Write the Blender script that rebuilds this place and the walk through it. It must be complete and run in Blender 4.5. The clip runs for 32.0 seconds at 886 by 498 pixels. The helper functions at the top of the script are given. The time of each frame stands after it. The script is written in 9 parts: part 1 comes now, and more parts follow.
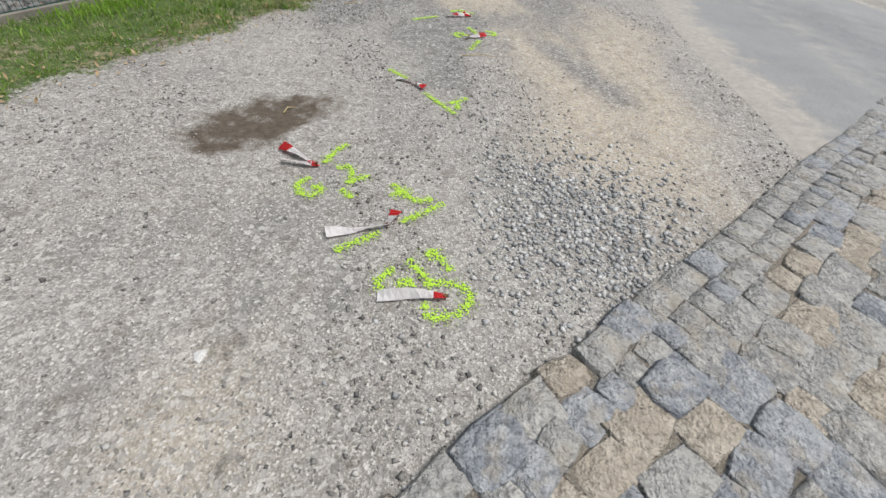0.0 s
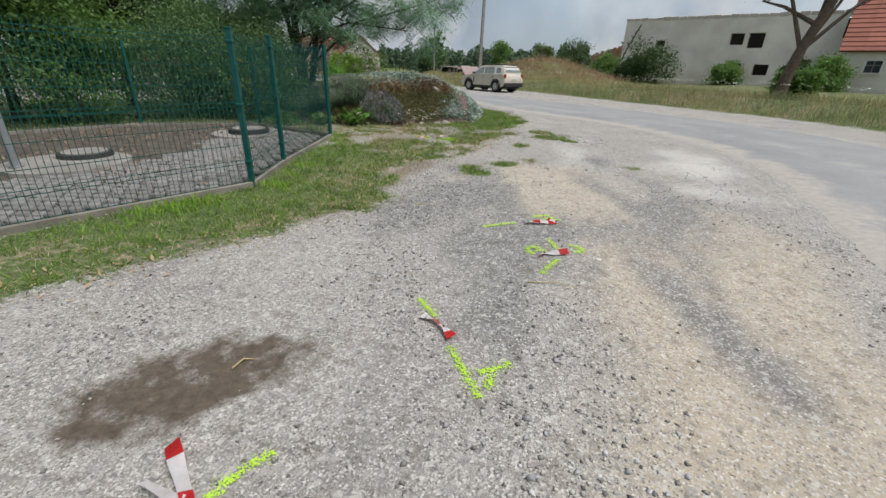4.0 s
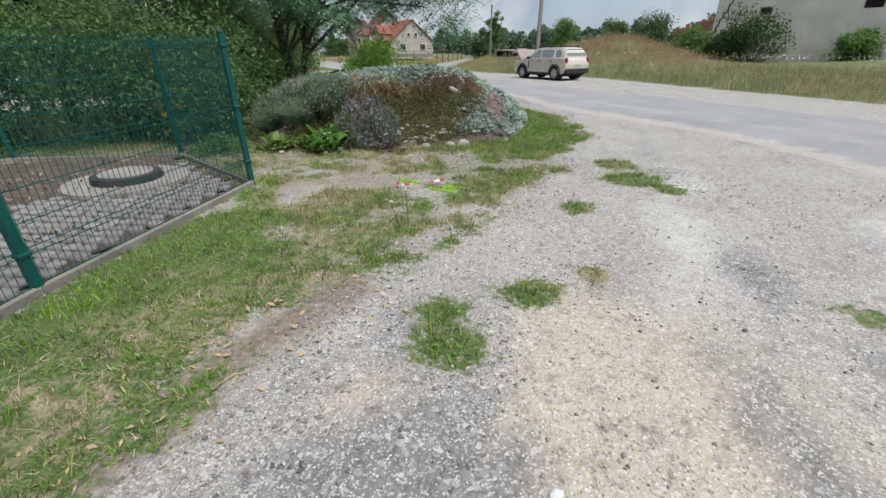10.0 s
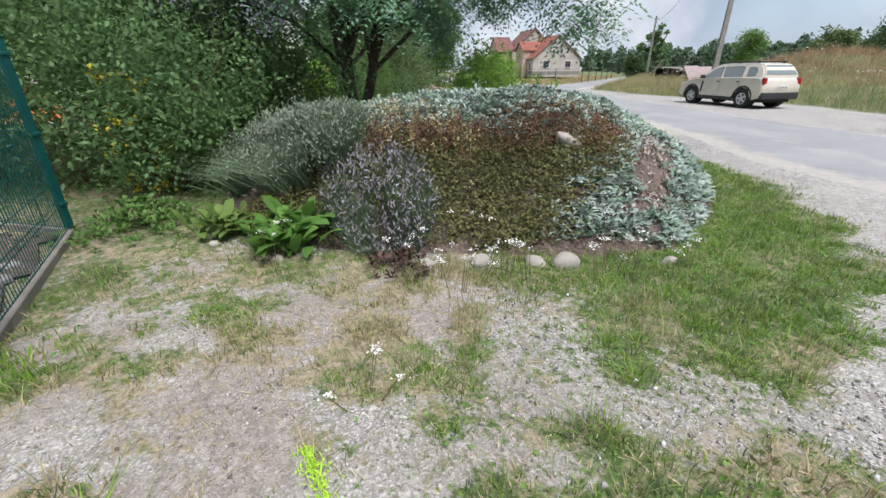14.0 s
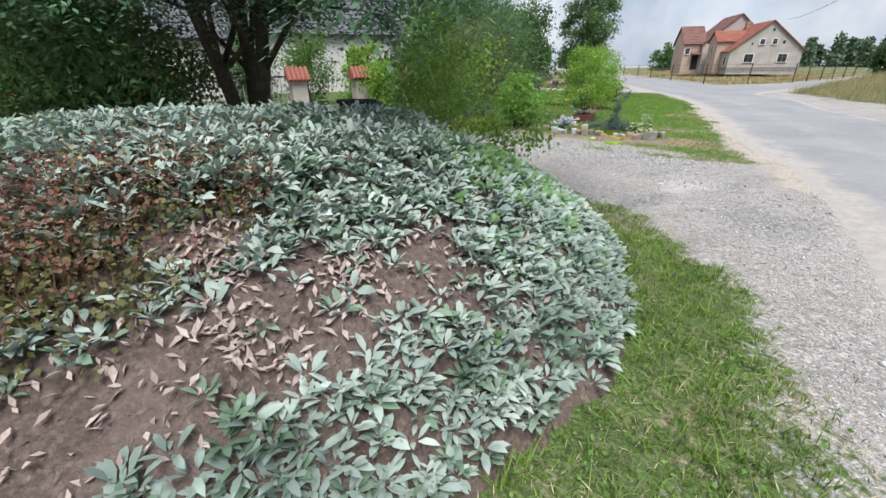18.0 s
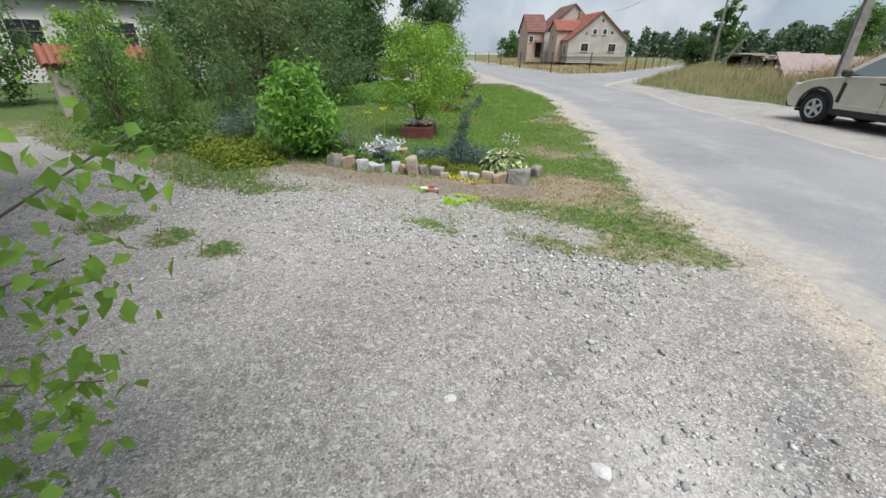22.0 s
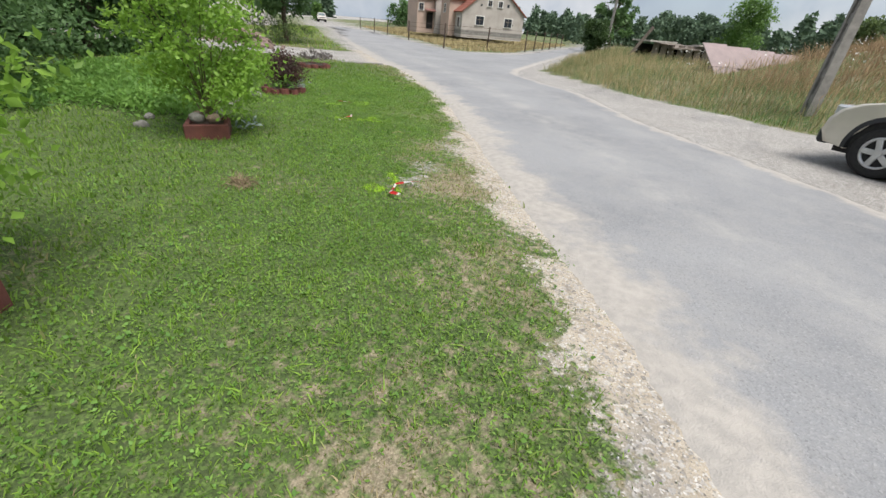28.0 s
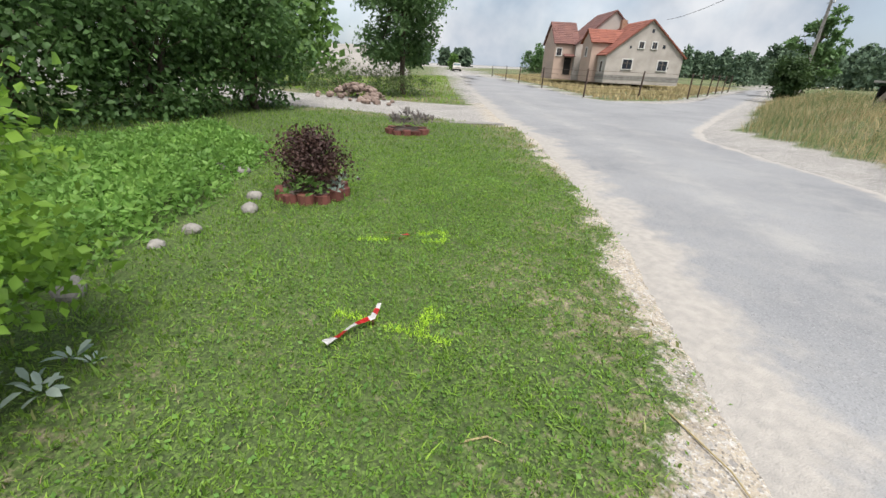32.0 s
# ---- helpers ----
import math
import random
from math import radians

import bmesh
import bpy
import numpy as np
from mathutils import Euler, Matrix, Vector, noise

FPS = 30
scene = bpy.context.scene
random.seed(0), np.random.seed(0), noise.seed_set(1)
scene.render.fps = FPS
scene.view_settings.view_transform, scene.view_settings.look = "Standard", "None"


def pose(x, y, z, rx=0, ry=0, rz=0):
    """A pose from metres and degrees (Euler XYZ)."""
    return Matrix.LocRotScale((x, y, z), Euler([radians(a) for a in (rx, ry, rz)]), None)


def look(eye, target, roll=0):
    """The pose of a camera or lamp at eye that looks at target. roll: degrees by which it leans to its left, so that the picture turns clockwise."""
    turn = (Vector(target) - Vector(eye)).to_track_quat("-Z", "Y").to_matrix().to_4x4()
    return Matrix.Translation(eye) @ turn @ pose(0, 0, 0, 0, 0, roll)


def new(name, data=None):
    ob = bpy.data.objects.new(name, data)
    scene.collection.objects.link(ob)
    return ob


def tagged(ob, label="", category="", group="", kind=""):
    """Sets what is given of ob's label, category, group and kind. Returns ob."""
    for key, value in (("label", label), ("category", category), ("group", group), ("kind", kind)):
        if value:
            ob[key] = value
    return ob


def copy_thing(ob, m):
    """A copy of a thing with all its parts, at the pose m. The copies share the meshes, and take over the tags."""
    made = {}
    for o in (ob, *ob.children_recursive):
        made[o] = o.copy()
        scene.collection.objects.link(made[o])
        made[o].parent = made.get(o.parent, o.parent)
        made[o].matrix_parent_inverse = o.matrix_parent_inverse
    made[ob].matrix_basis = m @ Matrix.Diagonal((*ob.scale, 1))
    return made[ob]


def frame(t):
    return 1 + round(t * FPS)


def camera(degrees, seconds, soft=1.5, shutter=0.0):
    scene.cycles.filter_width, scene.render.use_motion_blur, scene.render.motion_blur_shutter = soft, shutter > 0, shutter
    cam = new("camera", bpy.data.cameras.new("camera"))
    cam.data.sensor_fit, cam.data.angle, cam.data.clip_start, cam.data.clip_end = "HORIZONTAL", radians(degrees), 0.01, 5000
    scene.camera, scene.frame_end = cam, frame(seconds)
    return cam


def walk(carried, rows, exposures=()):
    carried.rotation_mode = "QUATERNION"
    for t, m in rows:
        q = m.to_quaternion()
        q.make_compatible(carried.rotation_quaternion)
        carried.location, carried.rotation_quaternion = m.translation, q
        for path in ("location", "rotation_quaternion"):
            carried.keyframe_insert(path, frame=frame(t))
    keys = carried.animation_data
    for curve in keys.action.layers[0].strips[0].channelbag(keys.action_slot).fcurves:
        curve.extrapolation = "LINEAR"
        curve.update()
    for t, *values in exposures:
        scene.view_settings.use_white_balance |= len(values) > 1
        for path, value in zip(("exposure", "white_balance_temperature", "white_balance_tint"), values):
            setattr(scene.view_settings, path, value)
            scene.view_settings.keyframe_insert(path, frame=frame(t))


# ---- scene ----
cam = camera(93.9, 32.0)
PATH = [
    (0, (0.008, 0.059, 1.441), (-0.006, 1.502, 0.056), 6.2),
    (0.5, (0.326, 0.274, 1.394), (0.069, 1.624, -0.059), 7.5),
    (1, (0.474, 0.553, 1.35), (0.028, 1.8, -0.148), 7.3),
    (1.5, (0.545, 0.779, 1.344), (-0.107, 1.966, -0.126), 5.5),
    (2, (0.591, 0.982, 1.394), (-0.324, 2.229, 0.126), 5.1),
    (2.5, (0.578, 1.073, 1.487), (-0.536, 2.467, 0.584), 4.2),
    (3, (0.491, 1.148, 1.512), (-0.578, 2.676, 0.787), 2.8),
    (3.5, (0.379, 1.278, 1.508), (-0.5, 2.923, 0.784), 1.6),
    (4, (0.307, 1.569, 1.428), (-0.336, 3.284, 0.624), 1.8),
    (4.5, (0.234, 1.884, 1.406), (-0.188, 3.598, 0.466), 1.9),
    (6.5, (-0.286, 3.385, 1.551), (-0.162, 4.831, 0.176), 0.8),
    (7, (-0.28, 3.827, 1.504), (-0.173, 5.307, 0.162), 1.8),
    (7.5, (-0.252, 4.289, 1.551), (-0.314, 5.849, 0.3), 2.7),
    (8, (-0.276, 4.719, 1.536), (-0.591, 6.324, 0.386), 2.4),
    (8.5, (-0.261, 4.932, 1.541), (-0.824, 6.545, 0.5), 2.3),
    (9, (-0.145, 5.103, 1.562), (-0.92, 6.692, 0.627), 1.6),
    (9.5, (-0.246, 5.371, 1.545), (-1.103, 6.955, 0.674), 0.4),
    (10, (-0.497, 5.791, 1.547), (-1.377, 7.365, 0.682), -0.5),
    (10.5, (-0.728, 6.318, 1.524), (-1.647, 7.863, 0.647), -0.5),
    (11, (-0.997, 6.841, 1.498), (-1.952, 8.362, 0.619), 0.7),
    (11.5, (-1.279, 7.342, 1.514), (-2.234, 8.884, 0.672), 1.4),
    (12, (-1.536, 7.853, 1.518), (-2.541, 9.395, 0.737), 1.7),
    (12.5, (-1.797, 8.307, 1.544), (-2.887, 9.828, 0.84), 1.5),
    (13, (-1.981, 8.717, 1.554), (-3.176, 10.17, 0.876), 0.9),
    (13.5, (-2.088, 9.204, 1.525), (-3.39, 10.541, 0.804), -0.3),
    (14, (-2.274, 9.774, 1.481), (-3.627, 11.012, 0.685), -0.3),
    (14.5, (-2.259, 10.332, 1.487), (-3.662, 11.481, 0.643), -1.0),
    (15, (-2.2, 10.935, 1.506), (-3.586, 12.085, 0.637), 1.5),
    (15.5, (-2.201, 11.556, 1.541), (-3.501, 12.818, 0.694), 2.3),
    (17.5, (-2.372, 14.268, 1.546), (-4.07, 14.92, 0.714), -2.6),
    (18, (-2.664, 14.976, 1.494), (-4.397, 15.567, 0.69), -0.6),
    (18.5, (-2.991, 15.613, 1.492), (-4.748, 16.204, 0.744), -1.2),
    (19, (-3.334, 16.14, 1.513), (-5.098, 16.729, 0.778), -1.0),
    (19.5, (-3.721, 16.65, 1.547), (-5.49, 17.217, 0.807), -1.1),
    (20, (-4.128, 17.168, 1.515), (-5.905, 17.715, 0.778), -1.0),
    (20.5, (-4.637, 17.649, 1.465), (-6.404, 18.228, 0.729), -0.3),
    (21, (-5.173, 18.002, 1.442), (-6.869, 18.694, 0.639), -0.2),
    (21.5, (-5.801, 18.241, 1.423), (-7.388, 19.108, 0.57), -0.2),
    (22, (-6.452, 18.429, 1.489), (-7.893, 19.517, 0.628), 0.6),
    (22.5, (-7.012, 18.724, 1.47), (-8.342, 19.969, 0.646), 0.4),
    (23, (-7.561, 19.039, 1.437), (-8.798, 20.391, 0.635), 0.6),
    (23.5, (-8.122, 19.365, 1.463), (-9.273, 20.806, 0.69), 0.8),
    (24, (-8.691, 19.673, 1.514), (-9.762, 21.187, 0.765), 0.9),
    (24.5, (-9.241, 19.99, 1.515), (-10.229, 21.564, 0.777), 1.1),
    (25, (-9.614, 20.298, 1.486), (-10.518, 21.919, 0.74), 1.3),
    (25.5, (-9.833, 20.591, 1.494), (-10.662, 22.236, 0.713), 1.8),
    (27.5, (-10.165, 22.844, 1.472), (-11.16, 24.315, 0.552), 5.5),
    (28, (-10.501, 23.431, 1.47), (-11.578, 24.821, 0.519), 5),
    (28.5, (-10.968, 23.942, 1.466), (-12.11, 25.265, 0.493), 4.2),
    (29, (-11.415, 24.44, 1.497), (-12.608, 25.718, 0.525), 3.3),
    (29.5, (-11.828, 24.921, 1.521), (-13.13, 26.164, 0.649), 2.5),
    (30, (-12.264, 25.362, 1.523), (-13.642, 26.621, 0.805), 2.3),
    (30.5, (-12.679, 25.811, 1.466), (-14.108, 26.998, 0.723), 1.7),
    (31, (-13.083, 26.224, 1.43), (-14.534, 27.33, 0.611), 2.6),
    (31.5, (-13.541, 26.609, 1.444), (-15.017, 27.667, 0.607), 3.1),
    (32, (-14.021, 26.951, 1.474), (-15.529, 27.98, 0.655), 2.7),
]
EXPOSURE = [(0, 1.03, 6520, 10), (7, 1.05, 6480, 10), (9, 1.17, 6380, 10), (11, 1.35, 6320, 11), (13.5, 1.5, 6270, 12), (15, 1.55, 6200, 15), (18, 1.5, 6260, 13), (20.5, 1.5, 6260, 11), (23, 1.2, 6450, 10), (25, 1.3, 6500, 10), (28, 1.38, 6520, 11), (30, 1.38, 6530, 11), (32, 1.5, 6550, 11)]
walk(cam, [(t, look(eye, target, roll)) for t, eye, target, roll in PATH], EXPOSURE)

# ==== world and light ====
world = bpy.data.worlds.new("world")
scene.world = world
world.use_nodes = True
wn, wl = world.node_tree.nodes, world.node_tree.links
wn.clear()
sky = wn.new("ShaderNodeTexSky")
sky.sky_type, sky.sun_disc = "NISHITA", False
sky.sun_elevation, sky.sun_rotation = radians(62), radians(98)
sky.air_density, sky.dust_density = 1.0, 2.0
cloud = wn.new("ShaderNodeTexNoise")
cloud.inputs["Scale"].default_value, cloud.inputs["Detail"].default_value = 2.6, 7
cloud.inputs["Roughness"].default_value = 0.55
cramp = wn.new("ShaderNodeMapRange")
cramp.inputs[1].default_value, cramp.inputs[2].default_value = 0.40, 0.62
cramp.inputs[3].default_value, cramp.inputs[4].default_value = 0.75, 1.0
cmix = wn.new("ShaderNodeMix")
cmix.data_type = "RGBA"
tone = wn.new("ShaderNodeMix")
tone.data_type = "RGBA"
tone.inputs["A"].default_value, tone.inputs["B"].default_value = (1.6, 1.9, 2.25, 1), (3.0, 3.06, 3.15, 1)
patch = wn.new("ShaderNodeTexNoise")
patch.inputs["Scale"].default_value, patch.inputs["Detail"].default_value = 4.5, 6
pramp = wn.new("ShaderNodeMapRange")
pramp.inputs[1].default_value, pramp.inputs[2].default_value = 0.42, 0.62
wl.new(patch.outputs["Fac"], pramp.inputs[0])
wl.new(pramp.outputs[0], tone.inputs["Factor"])
wl.new(tone.outputs["Result"], cmix.inputs["B"])
wbg = wn.new("ShaderNodeBackground")
wbg.inputs["Strength"].default_value = 0.10
wout = wn.new("ShaderNodeOutputWorld")
wl.new(cloud.outputs["Fac"], cramp.inputs[0])
wl.new(cramp.outputs[0], cmix.inputs["Factor"])
wl.new(sky.outputs[0], cmix.inputs["A"])
wl.new(cmix.outputs["Result"], wbg.inputs["Color"])
wl.new(wbg.outputs[0], wout.inputs[0])

sun = new("sun", bpy.data.lights.new("sun", "SUN"))
sun.data.energy, sun.data.angle, sun.data.color = 1.95, radians(34), (1.0, 0.965, 0.92)
sun.matrix_world = look((22, -4, 45), (0, 0, 0))


# ---- tools ----
TAU = 2 * math.pi
rng = np.random.default_rng(7)


def link_mesh(name, verts, faces, material, parent=None, label="", smooth=False):
    me = bpy.data.meshes.new(name)
    me.from_pydata([tuple(v) for v in verts] if not isinstance(verts, list) else verts, [], faces)
    me.materials.append(material)
    if smooth:
        me.shade_smooth()
    ob = new(name, me)
    if parent is not None:
        ob.parent = parent
    if label:
        ob["label"] = label
    return ob


def fast_mesh(name, verts, tris, material, uvless=True):
    """A mesh of triangles straight from arrays."""
    me = bpy.data.meshes.new(name)
    verts, tris = np.asarray(verts, np.float32), np.asarray(tris, np.int32)
    k = tris.shape[1]
    me.vertices.add(len(verts))
    me.vertices.foreach_set("co", verts.ravel())
    me.loops.add(tris.size)
    me.loops.foreach_set("vertex_index", tris.ravel())
    me.polygons.add(len(tris))
    me.polygons.foreach_set("loop_start", np.arange(0, tris.size, k, dtype=np.int32))
    me.polygons.foreach_set("loop_total", np.full(len(tris), k, np.int32))
    me.materials.append(material)
    me.update(calc_edges=True)
    return me


def part(name, bm, material, parent=None, label="", smooth=False):
    """Links a bmesh as one mesh object under a thing or a part."""
    me = bpy.data.meshes.new(name)
    bm.to_mesh(me)
    bm.free()
    me.materials.append(material)
    if smooth:
        me.shade_smooth()
    ob = new(name, me)
    if parent is not None:
        ob.parent = parent
    if label:
        ob["label"] = label
    return ob


def thing(name, m, label, category, group="", kind=""):
    ob = new(name)
    ob.matrix_world = m
    return tagged(ob, label, category, group, kind)


def box(bm, size, at=(0, 0, 0), bevel=0.0, turn=None):
    m = Matrix.Translation(at) @ (turn or Matrix()) @ Matrix.Diagonal((*size, 1))
    vs = bmesh.ops.create_cube(bm, size=1, matrix=m)["verts"]
    if bevel:
        es = list({e for v in vs for e in v.link_edges})
        bmesh.ops.bevel(bm, geom=es, offset=bevel, segments=1, affect="EDGES")
    return bm


def cyl(bm, r, a, b, r2=None, seg=12, caps=True):
    a, b = Vector(a), Vector(b)
    d = b - a
    m = Matrix.Translation((a + b) / 2) @ d.to_track_quat("Z", "Y").to_matrix().to_4x4()
    bmesh.ops.create_cone(bm, cap_ends=caps, segments=seg, radius1=r, radius2=r if r2 is None else r2, depth=d.length, matrix=m)
    return bm


def prism(bm, outline, y0, y1, axis="y"):
    """An outline in x, z drawn out along y."""
    lo = [bm.verts.new((p[0], y0, p[1])) for p in outline]
    hi = [bm.verts.new((p[0], y1, p[1])) for p in outline]
    n = len(outline)
    bm.faces.new(lo)
    bm.faces.new(hi[::-1])
    for i in range(n):
        bm.faces.new((lo[i], hi[i], hi[(i + 1) % n], lo[(i + 1) % n]))
    bmesh.ops.recalc_face_normals(bm, faces=bm.faces)
    return bm


def rock(bm, size, seed, at=(0, 0, 0), sub=2, rough=0.22, flat=0.0):
    m = Matrix.Translation(at)
    vs = bmesh.ops.create_icosphere(bm, subdivisions=sub, radius=1, matrix=Matrix())["verts"]
    for v in vs:
        d = v.co.normalized()
        k = 1 + rough * noise.noise(d * 1.3 + Vector((seed * 3.1, seed * 1.7, 0))) * 2 + rough * 0.4 * noise.noise(d * 3.5 + Vector((seed, 0, 9)))
        p = d * k
        # cut facets
        for j in range(4):
            n = Vector((math.sin(seed * 2.3 + j * 2.1), math.cos(seed * 1.3 + j * 1.7), 0.55 * math.sin(seed + j * 2.9))).normalized()
            over = p.dot(n) - 0.82
            if over > 0:
                p -= n * over * 0.85
        v.co = m @ Vector((p.x * size[0], p.y * size[1], p.z * size[2]))
    return bm


def in_poly(px, py, poly):
    inside = np.zeros(px.shape, bool)
    n = len(poly)
    for i in range(n):
        (x1, y1), (x2, y2) = poly[i], poly[(i + 1) % n]
        if y1 == y2:
            continue
        c = ((y1 > py) != (y2 > py)) & (px < (x2 - x1) * (py - y1) / (y2 - y1) + x1)
        inside ^= c
    return inside


def line_dist(px, py, pts, closed=False):
    d = np.full(px.shape, 1e9)
    n = len(pts)
    for i in range(n if closed else n - 1):
        (x1, y1), (x2, y2) = pts[i], pts[(i + 1) % n]
        dx, dy = x2 - x1, y2 - y1
        t = np.clip(((px - x1) * dx + (py - y1) * dy) / (dx * dx + dy * dy + 1e-12), 0, 1)
        d = np.minimum(d, np.hypot(px - x1 - t * dx, py - y1 - t * dy))
    return d


def signed(px, py, poly):
    """Metres inside the polygon; negative outside."""
    d = line_dist(px, py, poly, True)
    return np.where(in_poly(px, py, poly), d, -d)


def wave(px, py, scale, seed=0, octaves=4):
    """Cheap value noise in about -1 to 1."""
    out, amp, tot = np.zeros(px.shape), 1.0, 0.0
    for o in range(octaves):
        x, y = px / scale + seed * 13.7 + o * 5.1, py / scale - seed * 7.3 + o * 9.2
        xi, yi = np.floor(x), np.floor(y)
        fx, fy = x - xi, y - yi
        fx, fy = fx * fx * (3 - 2 * fx), fy * fy * (3 - 2 * fy)

        def h(a, b):
            v = np.sin(a * 127.1 + b * 311.7 + seed * 74.7) * 43758.5453
            return (v - np.floor(v)) * 2 - 1

        out += amp * ((h(xi, yi) * (1 - fx) + h(xi + 1, yi) * fx) * (1 - fy) + (h(xi, yi + 1) * (1 - fx) + h(xi + 1, yi + 1) * fx) * fy)
        tot += amp
        amp, scale = amp * 0.55, scale * 0.5
    return out / tot


def smooth(a, b, v):
    t = np.clip((v - a) / (b - a), 0, 1)
    return t * t * (3 - 2 * t)


class Mat:
    """A node material: short calls for the usual nodes."""

    def __init__(self, name, rough=0.8, metal=0.0):
        self.m = bpy.data.materials.new(name)
        self.m.use_nodes = True
        self.n, self.l = self.m.node_tree.nodes, self.m.node_tree.links
        self.b = self.n["Principled BSDF"]
        self.b.inputs["Roughness"].default_value, self.b.inputs["Metallic"].default_value = rough, metal
        self.b.inputs["Specular IOR Level"].default_value = 0.3
        self.co = self.n.new("ShaderNodeTexCoord").outputs["Object"]

    def world(self):
        self.co = self.n.new("ShaderNodeNewGeometry").outputs["Position"]
        return self

    def put(self, sock, value):
        if hasattr(value, "is_linked"):
            self.l.new(value, sock)
        elif isinstance(value, tuple):
            sock.default_value = (*value[:3], 1) if len(sock.default_value) == 4 else value
        else:
            sock.default_value = value

    def noise(self, scale, detail=4, rough=0.55, lo=0.35, hi=0.65, co=None):
        n = self.n.new("ShaderNodeTexNoise")
        n.inputs["Scale"].default_value, n.inputs["Detail"].default_value, n.inputs["Roughness"].default_value = scale, detail, rough
        self.l.new(co or self.co, n.inputs["Vector"])
        return self.range(n.outputs["Fac"], lo, hi)

    def cells(self, scale, out="Distance", lo=0.0, hi=1.0, feature="F1", co=None):
        n = self.n.new("ShaderNodeTexVoronoi")
        n.feature = feature
        n.inputs["Scale"].default_value = scale
        self.l.new(co or self.co, n.inputs["Vector"])
        return n.outputs["Color"] if out == "Color" else self.range(n.outputs[out], lo, hi)

    def range(self, v, lo, hi, a=0.0, b=1.0):
        n = self.n.new("ShaderNodeMapRange")
        for k, x in enumerate((v, lo, hi, a, b)):
            self.put(n.inputs[k], x)
        return n.outputs[0]

    def mix(self, f, a, b, mode="MIX"):
        n = self.n.new("ShaderNodeMix")
        n.data_type, n.blend_type = "RGBA", mode
        self.put(n.inputs["Factor"], f), self.put(n.inputs["A"], a), self.put(n.inputs["B"], b)
        return n.outputs["Result"]

    def math(self, op, a, b=0.0):
        n = self.n.new("ShaderNodeMath")
        n.operation = op
        self.put(n.inputs[0], a), self.put(n.inputs[1], b)
        return n.outputs[0]

    def attr(self, name):
        n = self.n.new("ShaderNodeAttribute")
        n.attribute_name = name
        return n

    def random(self, island=False):
        return self.n.new("ShaderNodeNewGeometry").outputs["Random Per Island"] if island else self.n.new("ShaderNodeObjectInfo").outputs["Random"]

    def bump(self, h, strength=0.4, dist=0.01):
        n = self.n.new("ShaderNodeBump")
        n.inputs["Strength"].default_value, n.inputs["Distance"].default_value = strength, dist
        self.put(n.inputs["Height"], h)
        self.l.new(n.outputs[0], self.b.inputs["Normal"])
        return self

    def color(self, c):
        self.put(self.b.inputs["Base Color"], c)
        return self

    def set(self, **kw):
        for k, v in kw.items():
            self.put(self.b.inputs[k.replace("_", " ")], v)
        return self


def paint(name, a, b=None, rough=0.6, scale=6.0, metal=0.0, bump=0.0, island=False, rand=0.0, fine=60.0):
    """A surface of two tones, with grain, stains and a little relief."""
    m = Mat(name, rough, metal)
    b = b or tuple(x * 0.75 for x in a)
    c = m.mix(m.noise(scale), a, b)
    c = m.mix(m.range(m.noise(fine, 3), 0, 1, 0.0, 0.25), c, tuple(x * 0.6 for x in a))
    if rand:
        c = m.mix(m.range(m.random(island), 0, 1, 0.0, rand), c, tuple(x * 0.45 for x in b))
    m.color(c)
    if bump:
        m.bump(m.noise(fine, 4), bump, 0.01)
    return m.m


def leafmat(name, a, b, rough=0.55, trans=0.35):
    """Leaves: two tones by clump, with light through them."""
    m = Mat(name, rough)
    c = m.mix(m.random(True), a, b)
    c = m.mix(m.noise(1.5, 2), c, tuple(x * 0.75 for x in a))
    c = m.mix(m.range(m.noise(8, 3), 0, 1, 0, 0.45), c, tuple(x * 0.6 for x in a))
    c = m.mix(m.range(m.noise(5, 3, co=m.n.new("ShaderNodeNewGeometry").outputs["Position"]), 0.5, 1, 0, 0.3), c, tuple(min(1, x * 1.35) for x in b))
    m.color(c)
    t = m.n.new("ShaderNodeBsdfTranslucent")
    m.l.new(m.mix(0.5, c, tuple(min(1, x * 1.6) for x in b)), t.inputs["Color"])
    s = m.n.new("ShaderNodeMixShader")
    s.inputs[0].default_value = trans
    m.l.new(m.b.outputs[0], s.inputs[1])
    m.l.new(t.outputs[0], s.inputs[2])
    m.l.new(s.outputs[0], m.n["Material Output"].inputs["Surface"])
    return m.m


